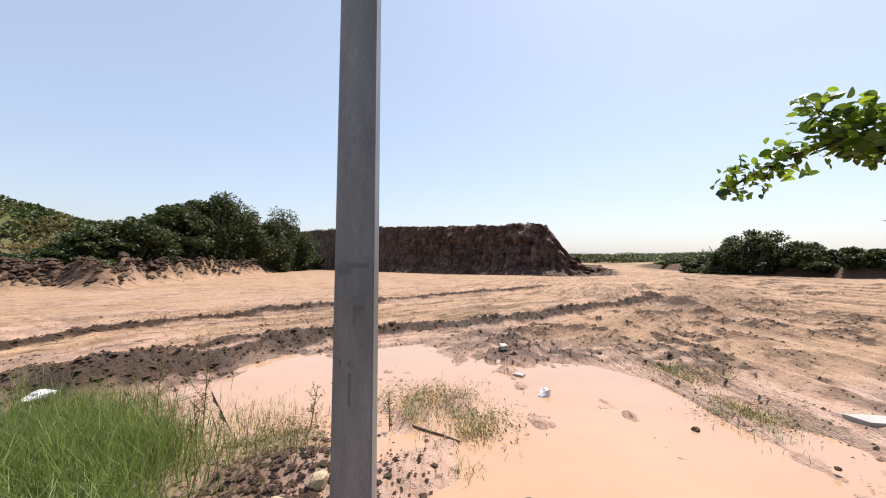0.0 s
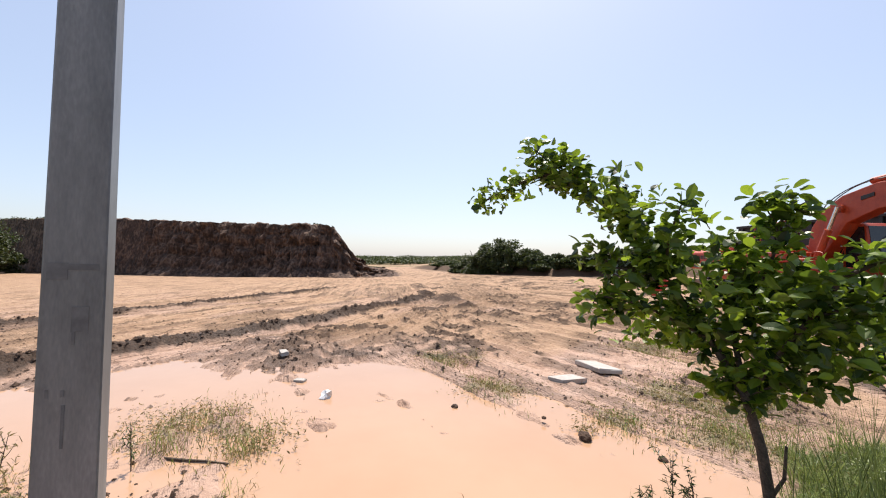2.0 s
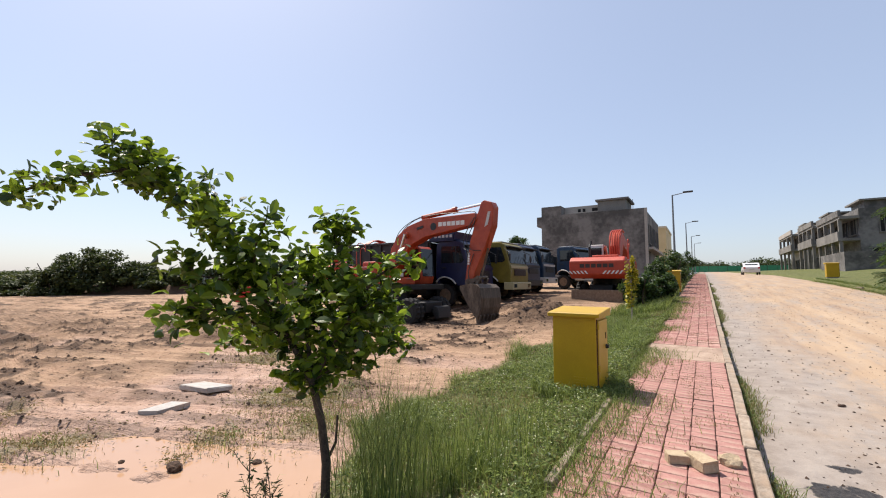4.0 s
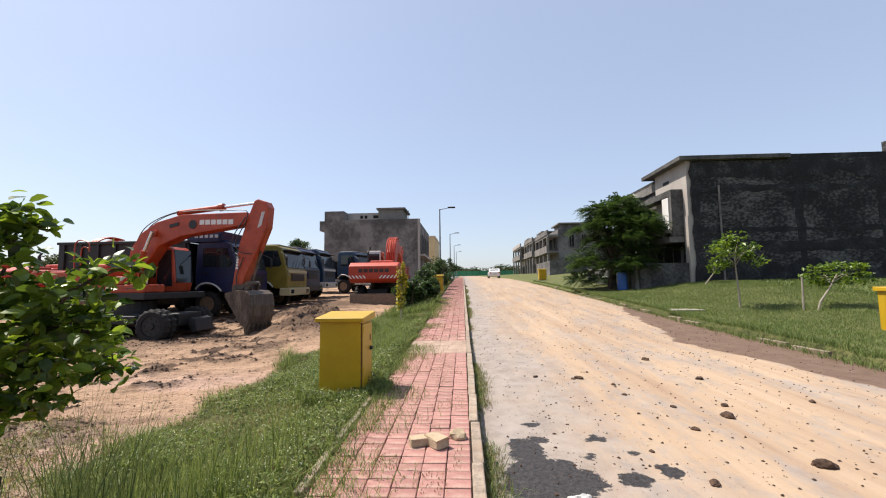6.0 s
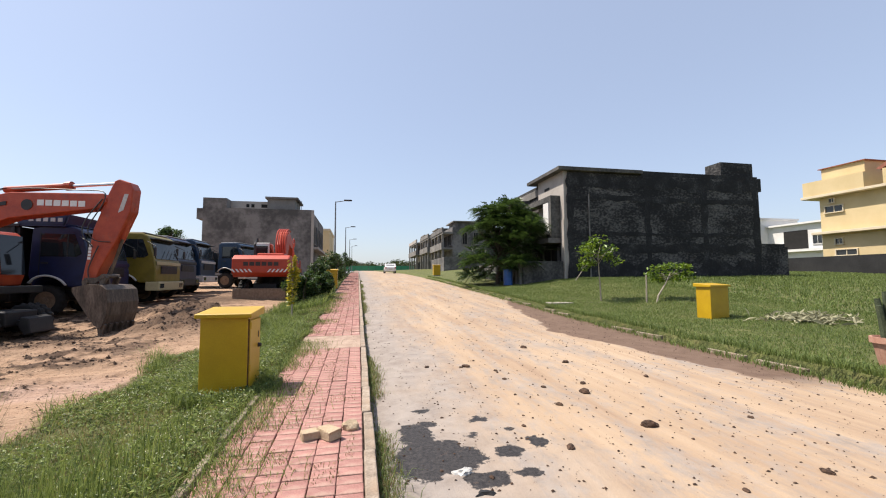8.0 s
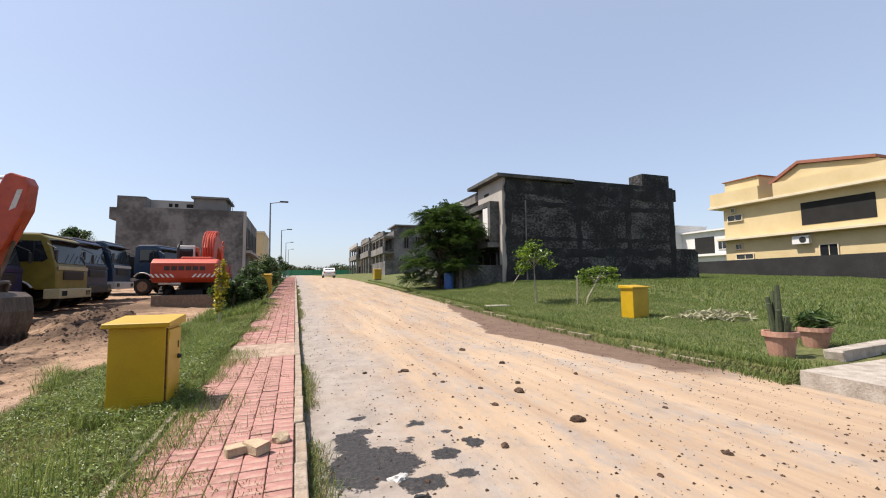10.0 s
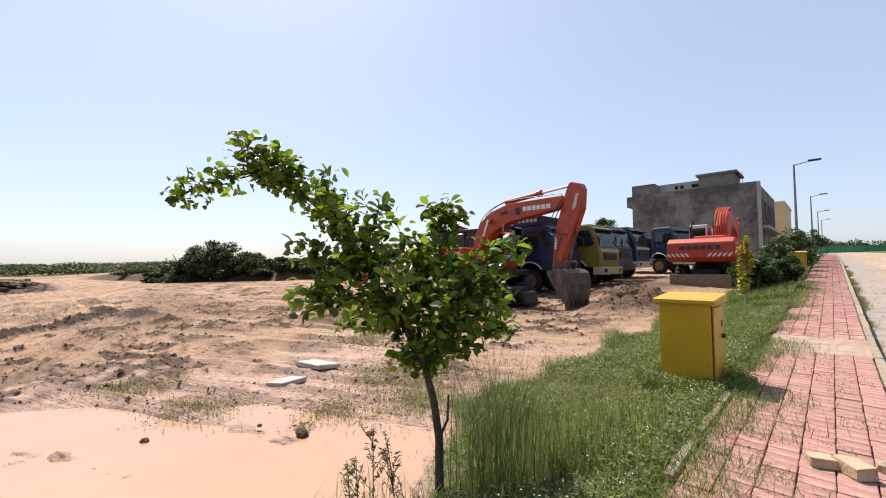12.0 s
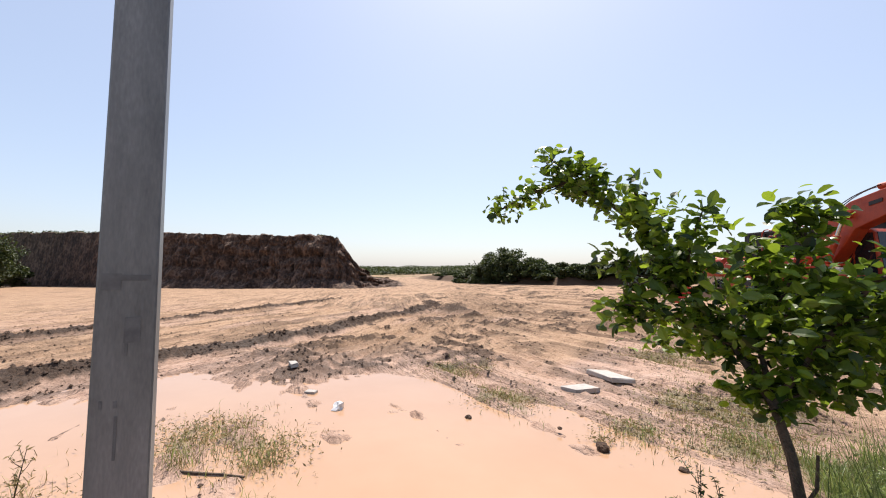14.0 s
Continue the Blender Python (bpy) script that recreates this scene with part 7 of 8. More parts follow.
def tuft(cx, cy, rx, ry, n, h, mat, label, w=0.008, lean=0.3):
    x = cx + rg.normal(size=n) * rx
    y = cy + rg.normal(size=n) * ry
    z = land(x, y)[0]
    z = np.maximum(z, -0.29)
    blades("grass_tuft", x, y, z, np.full(n, h), w, mat, label, rg, lean)


for cx, cy, rx, ry, n, h in ((-2.35, -3.6, 0.30, 0.4, 2600, 0.40), (-2.6, -4.5, 0.35, 0.4, 2600, 0.36), (-2.0, -5.0, 0.5, 0.5, 2600, 0.38), (-1.7, -3.8, 0.4, 0.6, 3000, 0.40)):
    tuft(cx, cy, rx, ry, n, h, M_grass, "tall rank green grass by the puddle", 0.006, 0.5)
for cx, cy, rx, ry, n, h in ((-1.62, 2.35, 0.13, 0.16, 170, 0.95), (-1.8, 2.75, 0.16, 0.16, 130, 0.75), (-1.5, 3.0, 0.25, 0.25, 260, 0.5), (-1.3, 3.6, 0.3, 0.4, 320, 0.42), (-2.2, 1.7, 0.14, 0.2, 120, 0.35)):
    tuft(cx, cy, rx, ry, n, h, M_grass, "tall thin reedy grass beside the sapling", 0.005, 0.28)
for cx, cy, rx, ry, n, h in ((-4.9, -1.7, 0.42, 0.32, 700, 0.16), (-4.3, -1.2, 0.35, 0.25, 420, 0.17), (-4.1, -1.0, 0.10, 0.10, 120, 0.32), (-4.2, -1.75, 0.10, 0.1, 130, 0.35), (-7.3, 1.3, 0.4, 0.25, 420, 0.13), (-5.7, 1.75, 0.4, 0.22, 480, 0.14), (-4.2, 2.8, 0.25, 0.16, 300, 0.13), (-4.6, 4.5, 0.9, 0.5, 2200, 0.13), (-3.9, 3.7, 0.6, 0.4, 1200, 0.13), (-7.5, 5.6, 0.8, 0.35, 1600, 0.12), (-3.4, -0.9, 0.1, 0.1, 60, 0.2), (-3.0, -2.6, 0.4, 0.3, 700, 0.2), (-3.6, -3.2, 0.4, 0.4, 700, 0.22), (-2.5, 0.6, 0.2, 0.3, 160, 0.2), (-2.6, -0.6, 0.15, 0.2, 120, 0.18)):
    tuft(cx, cy, rx * 1.0, ry * 1.0, int(n * 0.45), h * 0.45, M_drygrass, "sparse yellowing grass standing in mud", 0.006, 1.3)
    tuft(cx, cy, rx * 0.8, ry * 0.8, int(n * 0.25), h * 0.6, M_grass, "sparse green grass standing in mud", 0.006, 0.9)


xm, ym = [], []
for px_, py_, rx_, ry_ in MATS:
    k = int(2600 * rx_ * ry_) + 60
    xm.append(px_ + rg.normal(size=k) * rx_ * 0.55)
    ym.append(py_ + rg.normal(size=k) * ry_ * 0.55)
xm, ym = np.concatenate(xm), np.concatenate(ym)
tagged(leaves("mat_weeds", np.stack([xm, ym, np.maximum(land(xm, ym)[0], -0.285) + 0.012 + 0.03 * rg.uniform(0, 1, len(xm))], -1), 0.04, M_drygrass, None, rg, -0.3, 0.35), "low olive-brown mats of weeds on the mud", "weeds", kind="stuff")


def weed(x, y, h, seed, mat=None):
    rng = np.random.default_rng(seed)
    t = thing("weed", "thin upright weed with narrow leaves", "weed", pose(x, y, land_z(x, y)), "tall weeds by the puddle")
    b_ = Vector((rng.uniform(-0.08, 0.08), rng.uniform(-0.08, 0.08), 0))
    part("stalk", shape((limb, [(0, 0, -0.03), tuple(b_ * 0.5 + Vector((0, 0, h * 0.5))), tuple(b_ + Vector((0, 0, h)))], 0.006, 0.002, 5)), M_bark, t)
    pts = []
    for j in range(6):
        f0 = 0.25 + 0.11 * j
        a_ = rng.uniform(0, 6.283)
        s_ = b_ * f0 + Vector((0, 0, h * f0))
        e_ = s_ + Vector((math.cos(a_) * 0.16 * h, math.sin(a_) * 0.16 * h, 0.22 * h))
        part("side_stem", shape((limb, [tuple(s_), tuple(s_.lerp(e_, 0.5) + Vector((0, 0, -0.01))), tuple(e_)], 0.003, 0.0015, 4)), M_bark, t)
        for _ in range(int(h * 22)):
            pts.append(tuple(s_.lerp(e_, rng.uniform(0.1, 1.05)) + Vector(rng.normal(size=3)) * 0.012))
    for _ in range(int(h * 40)):
        f0 = rng.uniform(0.2, 1)
        pts.append(tuple(b_ * f0 + Vector((0, 0, h * f0)) + Vector(rng.normal(size=3)) * 0.015))
    leaves("leaves", np.array(pts), 0.045, mat or M_drygrass, t, rng, -0.4, 0.22)


for k, (x, y, h) in enumerate(((-3.0, -3.35, 1.0), (-2.75, -3.1, 0.55), (-3.6, -2.6, 0.45), (-2.35, 1.05, 0.42), (-2.3, 1.75, 0.5), (-2.42, 1.95, 0.66), (-2.2, 2.0, 0.45), (-2.35, 2.1, 0.5), (-2.55, 1.85, 0.4), (-1.95, 0.85, 0.3), (-3.3, -4.4, 0.6), (-2.0, -0.4, 0.35), (-3.9, -1.85, 0.4))):
    weed(x, y, h, 400 + k, M_leaf_tree if k in (4, 5, 6, 7, 8, 12) else None)

x, y, z = scatter(6.95, 15, 3.95, 23, 110000, 0.2)
keep = np.hypot(x - 8.6, y - 4.4) > 0.9
blades("lawn_grass", x[keep], y[keep], z[keep], 0.03 + 0.11 * fbm(x[keep] * 0.9, y[keep] * 0.9, 3, 303) ** 1.3, 0.010, M_lawngrass, "rough green grass on the vacant plot", rg, 1.1)
x, y, z = scatter(14, 43, 4, 34, 90000, 0.2)
blades("lawn_grass", x, y, z, 0.07 + 0.16 * fbm(x * 0.4, y * 0.4, 3, 309) ** 1.5, 0.03, M_lawngrass, "long grass further back on the vacant plot", rg, 1.0)
# airy flowering weeds over the verge
x, y, z = scatter(-2.9, -0.85, 0.6, 9, 26000, 0.35)
keep = fbm(x * 1.1, y * 1.1, 3, 321) > 0.42
x, y, z = x[keep], y[keep], z[keep]
hs = 0.10 + 0.26 * rg.uniform(0, 1, len(x)) * smooth01(0.35, 0.65, fbm(x * 0.8, y * 0.8, 3, 301))
tagged(leaves("weed_flowers", np.stack([x, y, z + hs], -1)[::8], 0.012, M_seed, None, rg, 0.0, 0.9), "tiny pale flower heads of the verge weeds", "weeds", kind="stuff")
tagged(leaves("verge_weeds", np.stack([x + rg.normal(size=len(x)) * 0.03, y + rg.normal(size=len(x)) * 0.03, z + hs * rg.uniform(0.3, 1, len(x))], -1), 0.05, M_grass, None, rg, -0.5, 0.3), "feathery light green weeds of the verge", "weeds", kind="stuff")
# ragged tufts that lie over the path's edge and crowd the cabinet's foot
n = 15000
y = 0.6 + rg.uniform(0, 1, n) ** 1.3 * 20
x = -0.86 + np.abs(rg.normal(size=n)) * 0.30 * smooth01(0.28, 0.60, fbm(y * 0, y * 1.3, 3, 323)) - 0.04
blades("edge_grass", x, y, road_z(y) - 0.01, 0.05 + 0.13 * rg.uniform(0, 1, n), 0.006, M_grass, "ragged weeds spreading over the footpath's edge", rg, 1.2)
n = 5200
a, q = rg.uniform(0, 6.283, n), rg.uniform(0, 1, n)
x, y = -1.245 + np.cos(a) * (0.40 + 0.22 * q), 5.71 + np.sin(a) * (0.38 + 0.22 * q)
keep = (np.abs(x + 1.245) > 0.28) | (np.abs(y - 5.71) > 0.27)
x, y = x[keep], y[keep]
blades("cabinet_weeds", x, y, road_z(y) - 0.02, 0.05 + 0.10 * rg.uniform(0, 1, len(x)), 0.006, M_grass, "weeds crowding the foot of the yellow cabinet", rg, 0.9)
tagged(leaves("cabinet_weed_leaves", np.stack([x, y, road_z(y) + 0.02 + 0.09 * rg.uniform(0, 1, len(x))], -1)[::4], 0.04, M_grass, None, rg, -0.3, 0.45), "small-leaved weeds round the yellow cabinet", "weeds", kind="stuff")
n = 9000
y = 4 + rg.uniform(0, 1, n) ** 1.3 * 36
x = 6.98 + rg.normal(size=n) * 0.13
blades("edge_grass", x, y, np.maximum(road_z(y) - 0.12, land(x, y)[0]), 0.06 + 0.12 * rg.uniform(0, 1, n), 0.012, M_lawngrass, "ragged grass along the road's far edge", rg, 0.9)
# weeds in the gutter and the joints of the path
n = 15000
y = 1.2 + rg.uniform(0, 1, n) ** 1.4 * 34
lush = smooth01(0.34, 0.62, fbm(y * 0, y * 1.1, 3, 305))
x = 0.455 + np.abs(rg.normal(size=n)) * (0.03 + 0.06 * lush)
keep = rg.uniform(0, 1, n) < 0.15 + lush
x, y, lush = x[keep], y[keep], lush[keep]
blades("gutter_grass", x[::2], y[::2], road_z(y[::2]) - 0.125, 0.04 + 0.05 * lush[::2], 0.006, M_drygrass, "thin dry weeds along the kerb's foot", rg, 0.9)
blades("gutter_grass", x[1::2], y[1::2], road_z(y[1::2]) - 0.125, 0.04 + 0.07 * lush[1::2], 0.006, M_lawngrass, "green weeds creeping along the kerb's foot", rg, 1.1)
n = 16000
x, y = rg.uniform(-0.84, 0.28, n), 1.2 + rg.uniform(0, 1, n) ** 1.6 * 28
edge_pull = np.exp(-((x + 0.84) / 0.22) ** 2) * 0.16
keep = fbm(x * 3.0, y * 1.8, 4, 307) + edge_pull > 0.60
x, y = x[keep], y[keep]
blades("path_weeds", x, y, road_z(y), np.full(len(x), 0.03), 0.006, M_drygrass, "low weeds growing between the paving tiles", rg, 1.4)

# ---- small things ----
def lump(name, m, s, mat, label, cat, seed, group="", flat=1.0, parent=None, cuts=2, rough=0.35):
    rng = np.random.default_rng(seed)
    bm = bmesh.new()
    bmesh.ops.create_icosphere(bm, subdivisions=cuts, radius=1.0)
    off = Vector(rng.uniform(0, 50, 3))
    for v_ in bm.verts:
        k = 1 + rough * noise.noise(v_.co * 1.3 + off) + rough * 0.5 * noise.noise(v_.co * 3.1 + off)
        v_.co = Vector((v_.co.x * s[0], v_.co.y * s[1], max(v_.co.z, -0.55) * s[2] * flat)) * k
    ob = part(name, bm, mat, parent, "", False, m)
    if parent is None:
        tagged(ob, label, cat, group)
    return ob


def on(x, y, dz=0.0):
    return pose(x, y, land_z(x, y) + dz)


def block(name, m, size, mat, label, cat, seed, group=""):
    rng = np.random.default_rng(seed)
    bm = shape((quad_box, (-size[0] / 2, -size[1] / 2, 0), (size[0] / 2, size[1] / 2, size[2]), None, min(size) * 0.14))
    for v_ in bm.verts:
        v_.co += Vector(rng.normal(size=3)) * min(size) * 0.06
    return tagged(part(name, bm, mat, None, "", False, m), label, cat, group)


block("stone", pose(-0.10, 3.94, 0.085, 0, 0, 24), (0.15, 0.10, 0.075), M_stone, "broken buff stone block on the tiled footpath", "stone", 1, "stones on the footpath")
block("stone", pose(0.06, 3.93, 0.085, 0, 0, -50), (0.19, 0.13, 0.085), M_stone, "broken buff stone block on the tiled footpath", "stone", 2, "stones on the footpath")
lump("stone", pose(0.24, 4.10, 0.115), (0.085, 0.07, 0.055), M_stone, "rounded buff cobble on the footpath's kerb edge", "stone", 3, "stones on the footpath")
block("concrete_slab", on(-6.6, 3.85, 0.02) @ pose(0, 0, 0, 3, 5, 176), (0.95, 0.38, 0.07), M_slab, "tilted white concrete slab lying in mud", "slab", 4, "concrete slabs in the mud")
block("concrete_slab", on(-5.93, 2.98, 0.0) @ pose(0, 0, 0, -3, 4, 112), (0.52, 0.30, 0.07), M_slab, "broken white concrete slab lying in mud", "slab", 5, "concrete slabs in the mud")
block("stone", on(-7.75, -1.48, 0.0) @ pose(0, 0, 0, 0, 0, 20), (0.26, 0.13, 0.07), M_slab, "pale flat stone in the mud", "stone", 6, "pale stones in the mud")
block("stone", on(-6.35, -0.95, -0.02) @ pose(0, 0, 0, 0, 0, 70), (0.16, 0.10, 0.05), M_slab, "pale flat stone in the mud", "stone", 7, "pale stones in the mud")
lump("plastic_bag", pose(-5.62, -0.49, -0.28), (0.10, 0.08, 0.06), M_plastic, "crumpled white plastic bag floating at the puddle's rim", "bag", 8, rough=0.8)
lump("plastic_sheet", on(-2.85, -5.6, 0.06), (0.17, 0.1, 0.05), M_plastic, "torn white plastic sheet among the grass", "plastic", 9, rough=0.9)
lump("plastic_bag", pose(1.12, 3.34, -0.06), (0.085, 0.06, 0.05), M_pale, "crushed grey plastic bag on the oil stain", "bag", 10, cuts=3, rough=0.55)
lump("plastic_bag", pose(1.2, 3.02, -0.065), (0.09, 0.05, 0.035), M_black, "crushed black plastic bag on the road", "bag", 11, rough=0.9)
dead_branch = part("dead_branch", shape((limb, [(-4.1, -1.75, -0.278), (-4.02, -1.5, -0.272), (-3.98, -1.3, -0.275), (-3.9, -1.1, -0.27)], 0.014, 0.008, 6)), M_bark)
tagged(dead_branch, "thin dead branch lying in wet mud", "stick")
for k, (x, y, s) in enumerate(((-4.05, 2.25, 0.075), (-4.5, 2.0, 0.03), (-5.25, 0.85, 0.06), (-5.1, 1.1, 0.05), (-3.2, -0.35, 0.06), (-2.9, -0.5, 0.05), (-3.55, 2.75, 0.05))):
    lump("mud_clod", on(x, y, 0.05), (s, s * 0.8, s * 0.6), M_clod, "wet dark clod standing out of the puddle", "clod", 20 + k, "clods in the puddle", cuts=3)


def road_at(x, y):
    return float(road_z(y)) - 0.13 + 0.05 * (1 - ((x - 3.72) / 3.28) ** 2)


rc = np.random.default_rng(12)
spots = [(3.13, 3.8, 0.10), (2.13, 3.52, 0.055), (2.57, 4.57, 0.05), (3.1, 4.92, 0.085), (3.51, 7.83, 0.08), (2.0, 6.59, 0.075), (1.39, 6.73, 0.05), (3.29, 5.29, 0.055), (4.38, 5.43, 0.05), (3.69, 6.49, 0.07), (2.7, 5.25, 0.045), (3.8, 2.7, 0.05)]
for k in range(70):
    spots.append((rc.uniform(0.9, 6.0), 2.6 + rc.uniform(0, 1) ** 1.5 * 30, 0.014 + 0.03 * rc.uniform(0, 1) ** 2))
for k, (x, y, s) in enumerate(spots):
    lump("mud_clod", pose(x, y, road_at(x, y) + s * 0.15, 0, 0, rc.uniform(0, 360)), (s * 0.85, s * 0.62, s * 0.4), M_clod, "dry brown clod of mud dropped on the road", "clod", 50 + k, "clods on the road", cuts=2 if s < 0.05 else 3)


def many_clods(name, xs, ys, zs, sizes, mat, label):
    """Loose crumbs, each an uneven eight-faced lump, in one mesh."""
    n = len(xs)
    r = np.random.default_rng(3)
    o = np.array([(1, 0, 0), (-1, 0, 0), (0, 1, 0), (0, -1, 0), (0, 0, 1), (0, 0, -0.6)], float)
    v_ = o[None] * r.uniform(0.55, 1.25, (n, 6, 1)) + r.normal(size=(n, 6, 3)) * 0.12
    a = r.uniform(0, 6.283, n)
    ca_, sa_ = np.cos(a)[:, None], np.sin(a)[:, None]
    X = v_[..., 0] * ca_ - v_[..., 1] * sa_
    Y = v_[..., 0] * sa_ + v_[..., 1] * ca_
    V = np.stack([X * sizes[:, None] + xs[:, None], Y * sizes[:, None] * 0.85 + ys[:, None], v_[..., 2] * sizes[:, None] * 0.6 + zs[:, None]], -1).reshape(-1, 3)
    t = np.array([(0, 2, 4), (2, 1, 4), (1, 3, 4), (3, 0, 4), (2, 0, 5), (1, 2, 5), (3, 1, 5), (0, 3, 5)])
    F = (np.arange(n)[:, None, None] * 6 + t[None]).reshape(-1, 3)
    return tagged(mesh_np(name, V, F, mat), label, "clods", kind="stuff")


n = 150000
x = -2.0 - rc.uniform(0, 1, n) ** 1.6 * 26
y = rc.uniform(-14, 16, n)
z, mud, wet, g_ = land(x, y)
pd = puddle_depth(x, y)
keep = (rc.uniform(0, 1, n) < 0.014 + 0.62 * mud ** 1.5 + 0.10 * smooth01(0.5, 0.68, fbm(x * 0.5, y * 0.5, 3, 401))) & (pd < 0.15)
x, y, z = x[keep], y[keep], z[keep]
mk = mud[keep]
dark_ = mk > 0.3
size = 0.008 + 0.024 * rc.uniform(0, 1, len(x)) ** 3.2 + 0.05 * mk * rc.uniform(0, 1, len(x)) ** 2
many_clods("field_crumbs", x[~dark_], y[~dark_], (z + size * 0.15)[~dark_], size[~dark_], M_crumb, "loose pale crumbs of dried mud over the field")
x, y, z, size = x[dark_], y[dark_], z[dark_], size[dark_]
many_clods("field_clods", x, y, z + size * 0.15, size, M_clod, "loose dark clods of churned mud over the field")
n = 5000
ph = rc.uniform(36, 95, n)
rl_ = np.interp(ph, [30, 38.7, 39.6, 45.4, 52, 58.7, 67, 90, 120], [120, 92, 78, 54, 43, 35, 36, 37, 40]) + rc.normal(size=n) * 1.3
x, y = -rl_ * np.cos(np.radians(ph)), -rl_ * np.sin(np.radians(ph))
z, mud, wet, g_ = land(x, y)
keep = mud > 0.25
many_clods("mound_clods", x[keep], y[keep], z[keep] + 0.02, 0.08 + 0.30 * rc.uniform(0, 1, keep.sum()) ** 2.5, M_clod, "coarse brown spoil heaped along the field's edge")
n = 2600
s_ = rc.integers(200, 480, n)
xe, ye = CLIFF_EDGE[s_, 0] + 1.4 + np.abs(rc.normal(size=n)) * 0.9, CLIFF_EDGE[s_, 1] - 0.5
many_clods("fallen_clods", xe, ye, land(xe, ye)[0] + 0.05, 0.06 + 0.22 * rc.uniform(0, 1, n) ** 2.5, M_clod, "fallen clods at the foot of the clay bank")
n = 5200
x, y = rc.uniform(0.6, 6.7, n), 1.5 + rc.uniform(0, 1, n) ** 1.5 * 30
zz = road_z(y) - 0.13 + 0.05 * (1 - ((x - 3.72) / 3.28) ** 2)
size = 0.006 + 0.016 * rc.uniform(0, 1, n) ** 3
many_clods("road_grit", x, y, zz + 0.003, size, M_clod, "scattered grit and mud crumbs on the road")
n = 1500
x, y = rc.normal(size=n) * 0.55 - 2.35, rc.normal(size=n) * 0.4 - 1.75
z = land(x, y)[0]
many_clods("bank_clods", x, y, z + 0.01, 0.012 + 0.04 * rc.uniform(0, 1, n) ** 2.5, M_clod, "crumbled soil heap beside the lamp post")
lump("stone", on(-2.6, -1.75, 0.04), (0.09, 0.07, 0.07), M_stone, "round brown stone on the soil heap", "stone", 301, "stones on the soil heap")
lump("stone", on(-2.25, -1.55, 0.04), (0.06, 0.05, 0.05), M_stone, "round brown stone on the soil heap", "stone", 302, "stones on the soil heap")
lump("stone", on(-2.2, -1.75, 0.03), (0.05, 0.06, 0.05), M_stone, "round brown stone on the soil heap", "stone", 303, "stones on the soil heap")
# pile of dry cuttings on the lawn
n = 300
x, y = rc.normal(size=n) * 0.62 + 12.0, rc.normal(size=n) * 0.32 + 8.75
M_cut = leafy("dry_palm_cuttings", (0.16, 0.16, 0.08), (0.42, 0.40, 0.27), through_light=0.2, rough=0.8)
tagged(leaves("plant_cuttings", np.stack([x, y, land(x, y)[0] + 0.05 + 0.06 * rc.uniform(0, 1, n)], -1), 0.26, M_cut, None, rc, 0.0, 0.3), "pile of pale dry plant cuttings on grass", "cuttings", kind="stuff")


def pot(m, label, r, h, plant):
    p = thing("plant_pot", label, "potted plant", m, "flower pots by the driveway")
    bm = bmesh.new()
    prof = [(0.0, 0.0), (r * 0.68, 0.0), (r * 0.92, h * 0.8), (r * 1.05, h * 0.8), (r * 1.05, h), (r * 0.92, h), (r * 0.85, h * 0.86), (0.0, h * 0.86)]
    seg = 20
    rows = [[bm.verts.new((q * math.cos(2 * math.pi * i / seg), q * math.sin(2 * math.pi * i / seg), z_)) for q, z_ in prof[1:-1]] for i in range(seg)]
    for i in range(seg):
        a, b_ = rows[i], rows[(i + 1) % seg]
        for j in range(len(a) - 1):
            bm.faces.new((a[j], b_[j], b_[j + 1], a[j + 1]))
    bm.faces.new([q[0] for q in rows][::-1])
    bm.faces.new([q[-1] for q in rows])
    bmesh.ops.recalc_face_normals(bm, faces=bm.faces[:])
    part("pot", bm, M_terracotta, p)
    rng = np.random.default_rng(int(r * 1000))
    if plant == "cactus":
        for k in range(7):
            a = k * 0.9
            q = (0.11 * math.cos(a) * (k > 0), 0.11 * math.sin(a) * (k > 0))
            hh = h + 0.75 - 0.1 * k
            part("stem", shape((limb, [(q[0] * 0.7, q[1] * 0.7, h * 0.8), (q[0], q[1], (h + hh) / 2), (q[0] * 1.3, q[1] * 1.3, hh)], 0.055, 0.035, 7)), M_cactus, p, "ribbed dark cactus stem")
    else:
        x_, y_ = rng.normal(size=160) * r * 0.35, rng.normal(size=160) * r * 0.35
        leaves("foliage", np.stack([x_, y_, h + 0.25 * rng.uniform(0, 1, 160)], -1), 0.3, M_leaf_tree, p, rng, -0.6, 0.12)
    return p


pot(on(7.85, 4.65), "pale terracotta pot holding a dark cactus", 0.24, 0.42, "cactus")
pot(on(9.4, 5.0), "terracotta pot with a spiky green plant", 0.26, 0.36, "agave")
slab = strip("driveway", 6.95, 13.0, np.arange(-1.5, 3.9, 0.3), 0.09, 0.3, M_concrete)
tagged(slab, "pale concrete driveway slab across the verge", "driveway", kind="structure")
block("kerb_block", on(9.3, 4.25) @ pose(0, 0, 0, 0, 0, 6), (2.2, 0.25, 0.16), M_concrete, "low concrete edging beside the driveway", "kerb", 88)
block("inspection_cover", pose(7.6, 14.2, float(road_z(14.2)) + 0.07), (0.9, 0.6, 0.06), M_concrete, "square concrete inspection cover in the grass", "cover", 89)
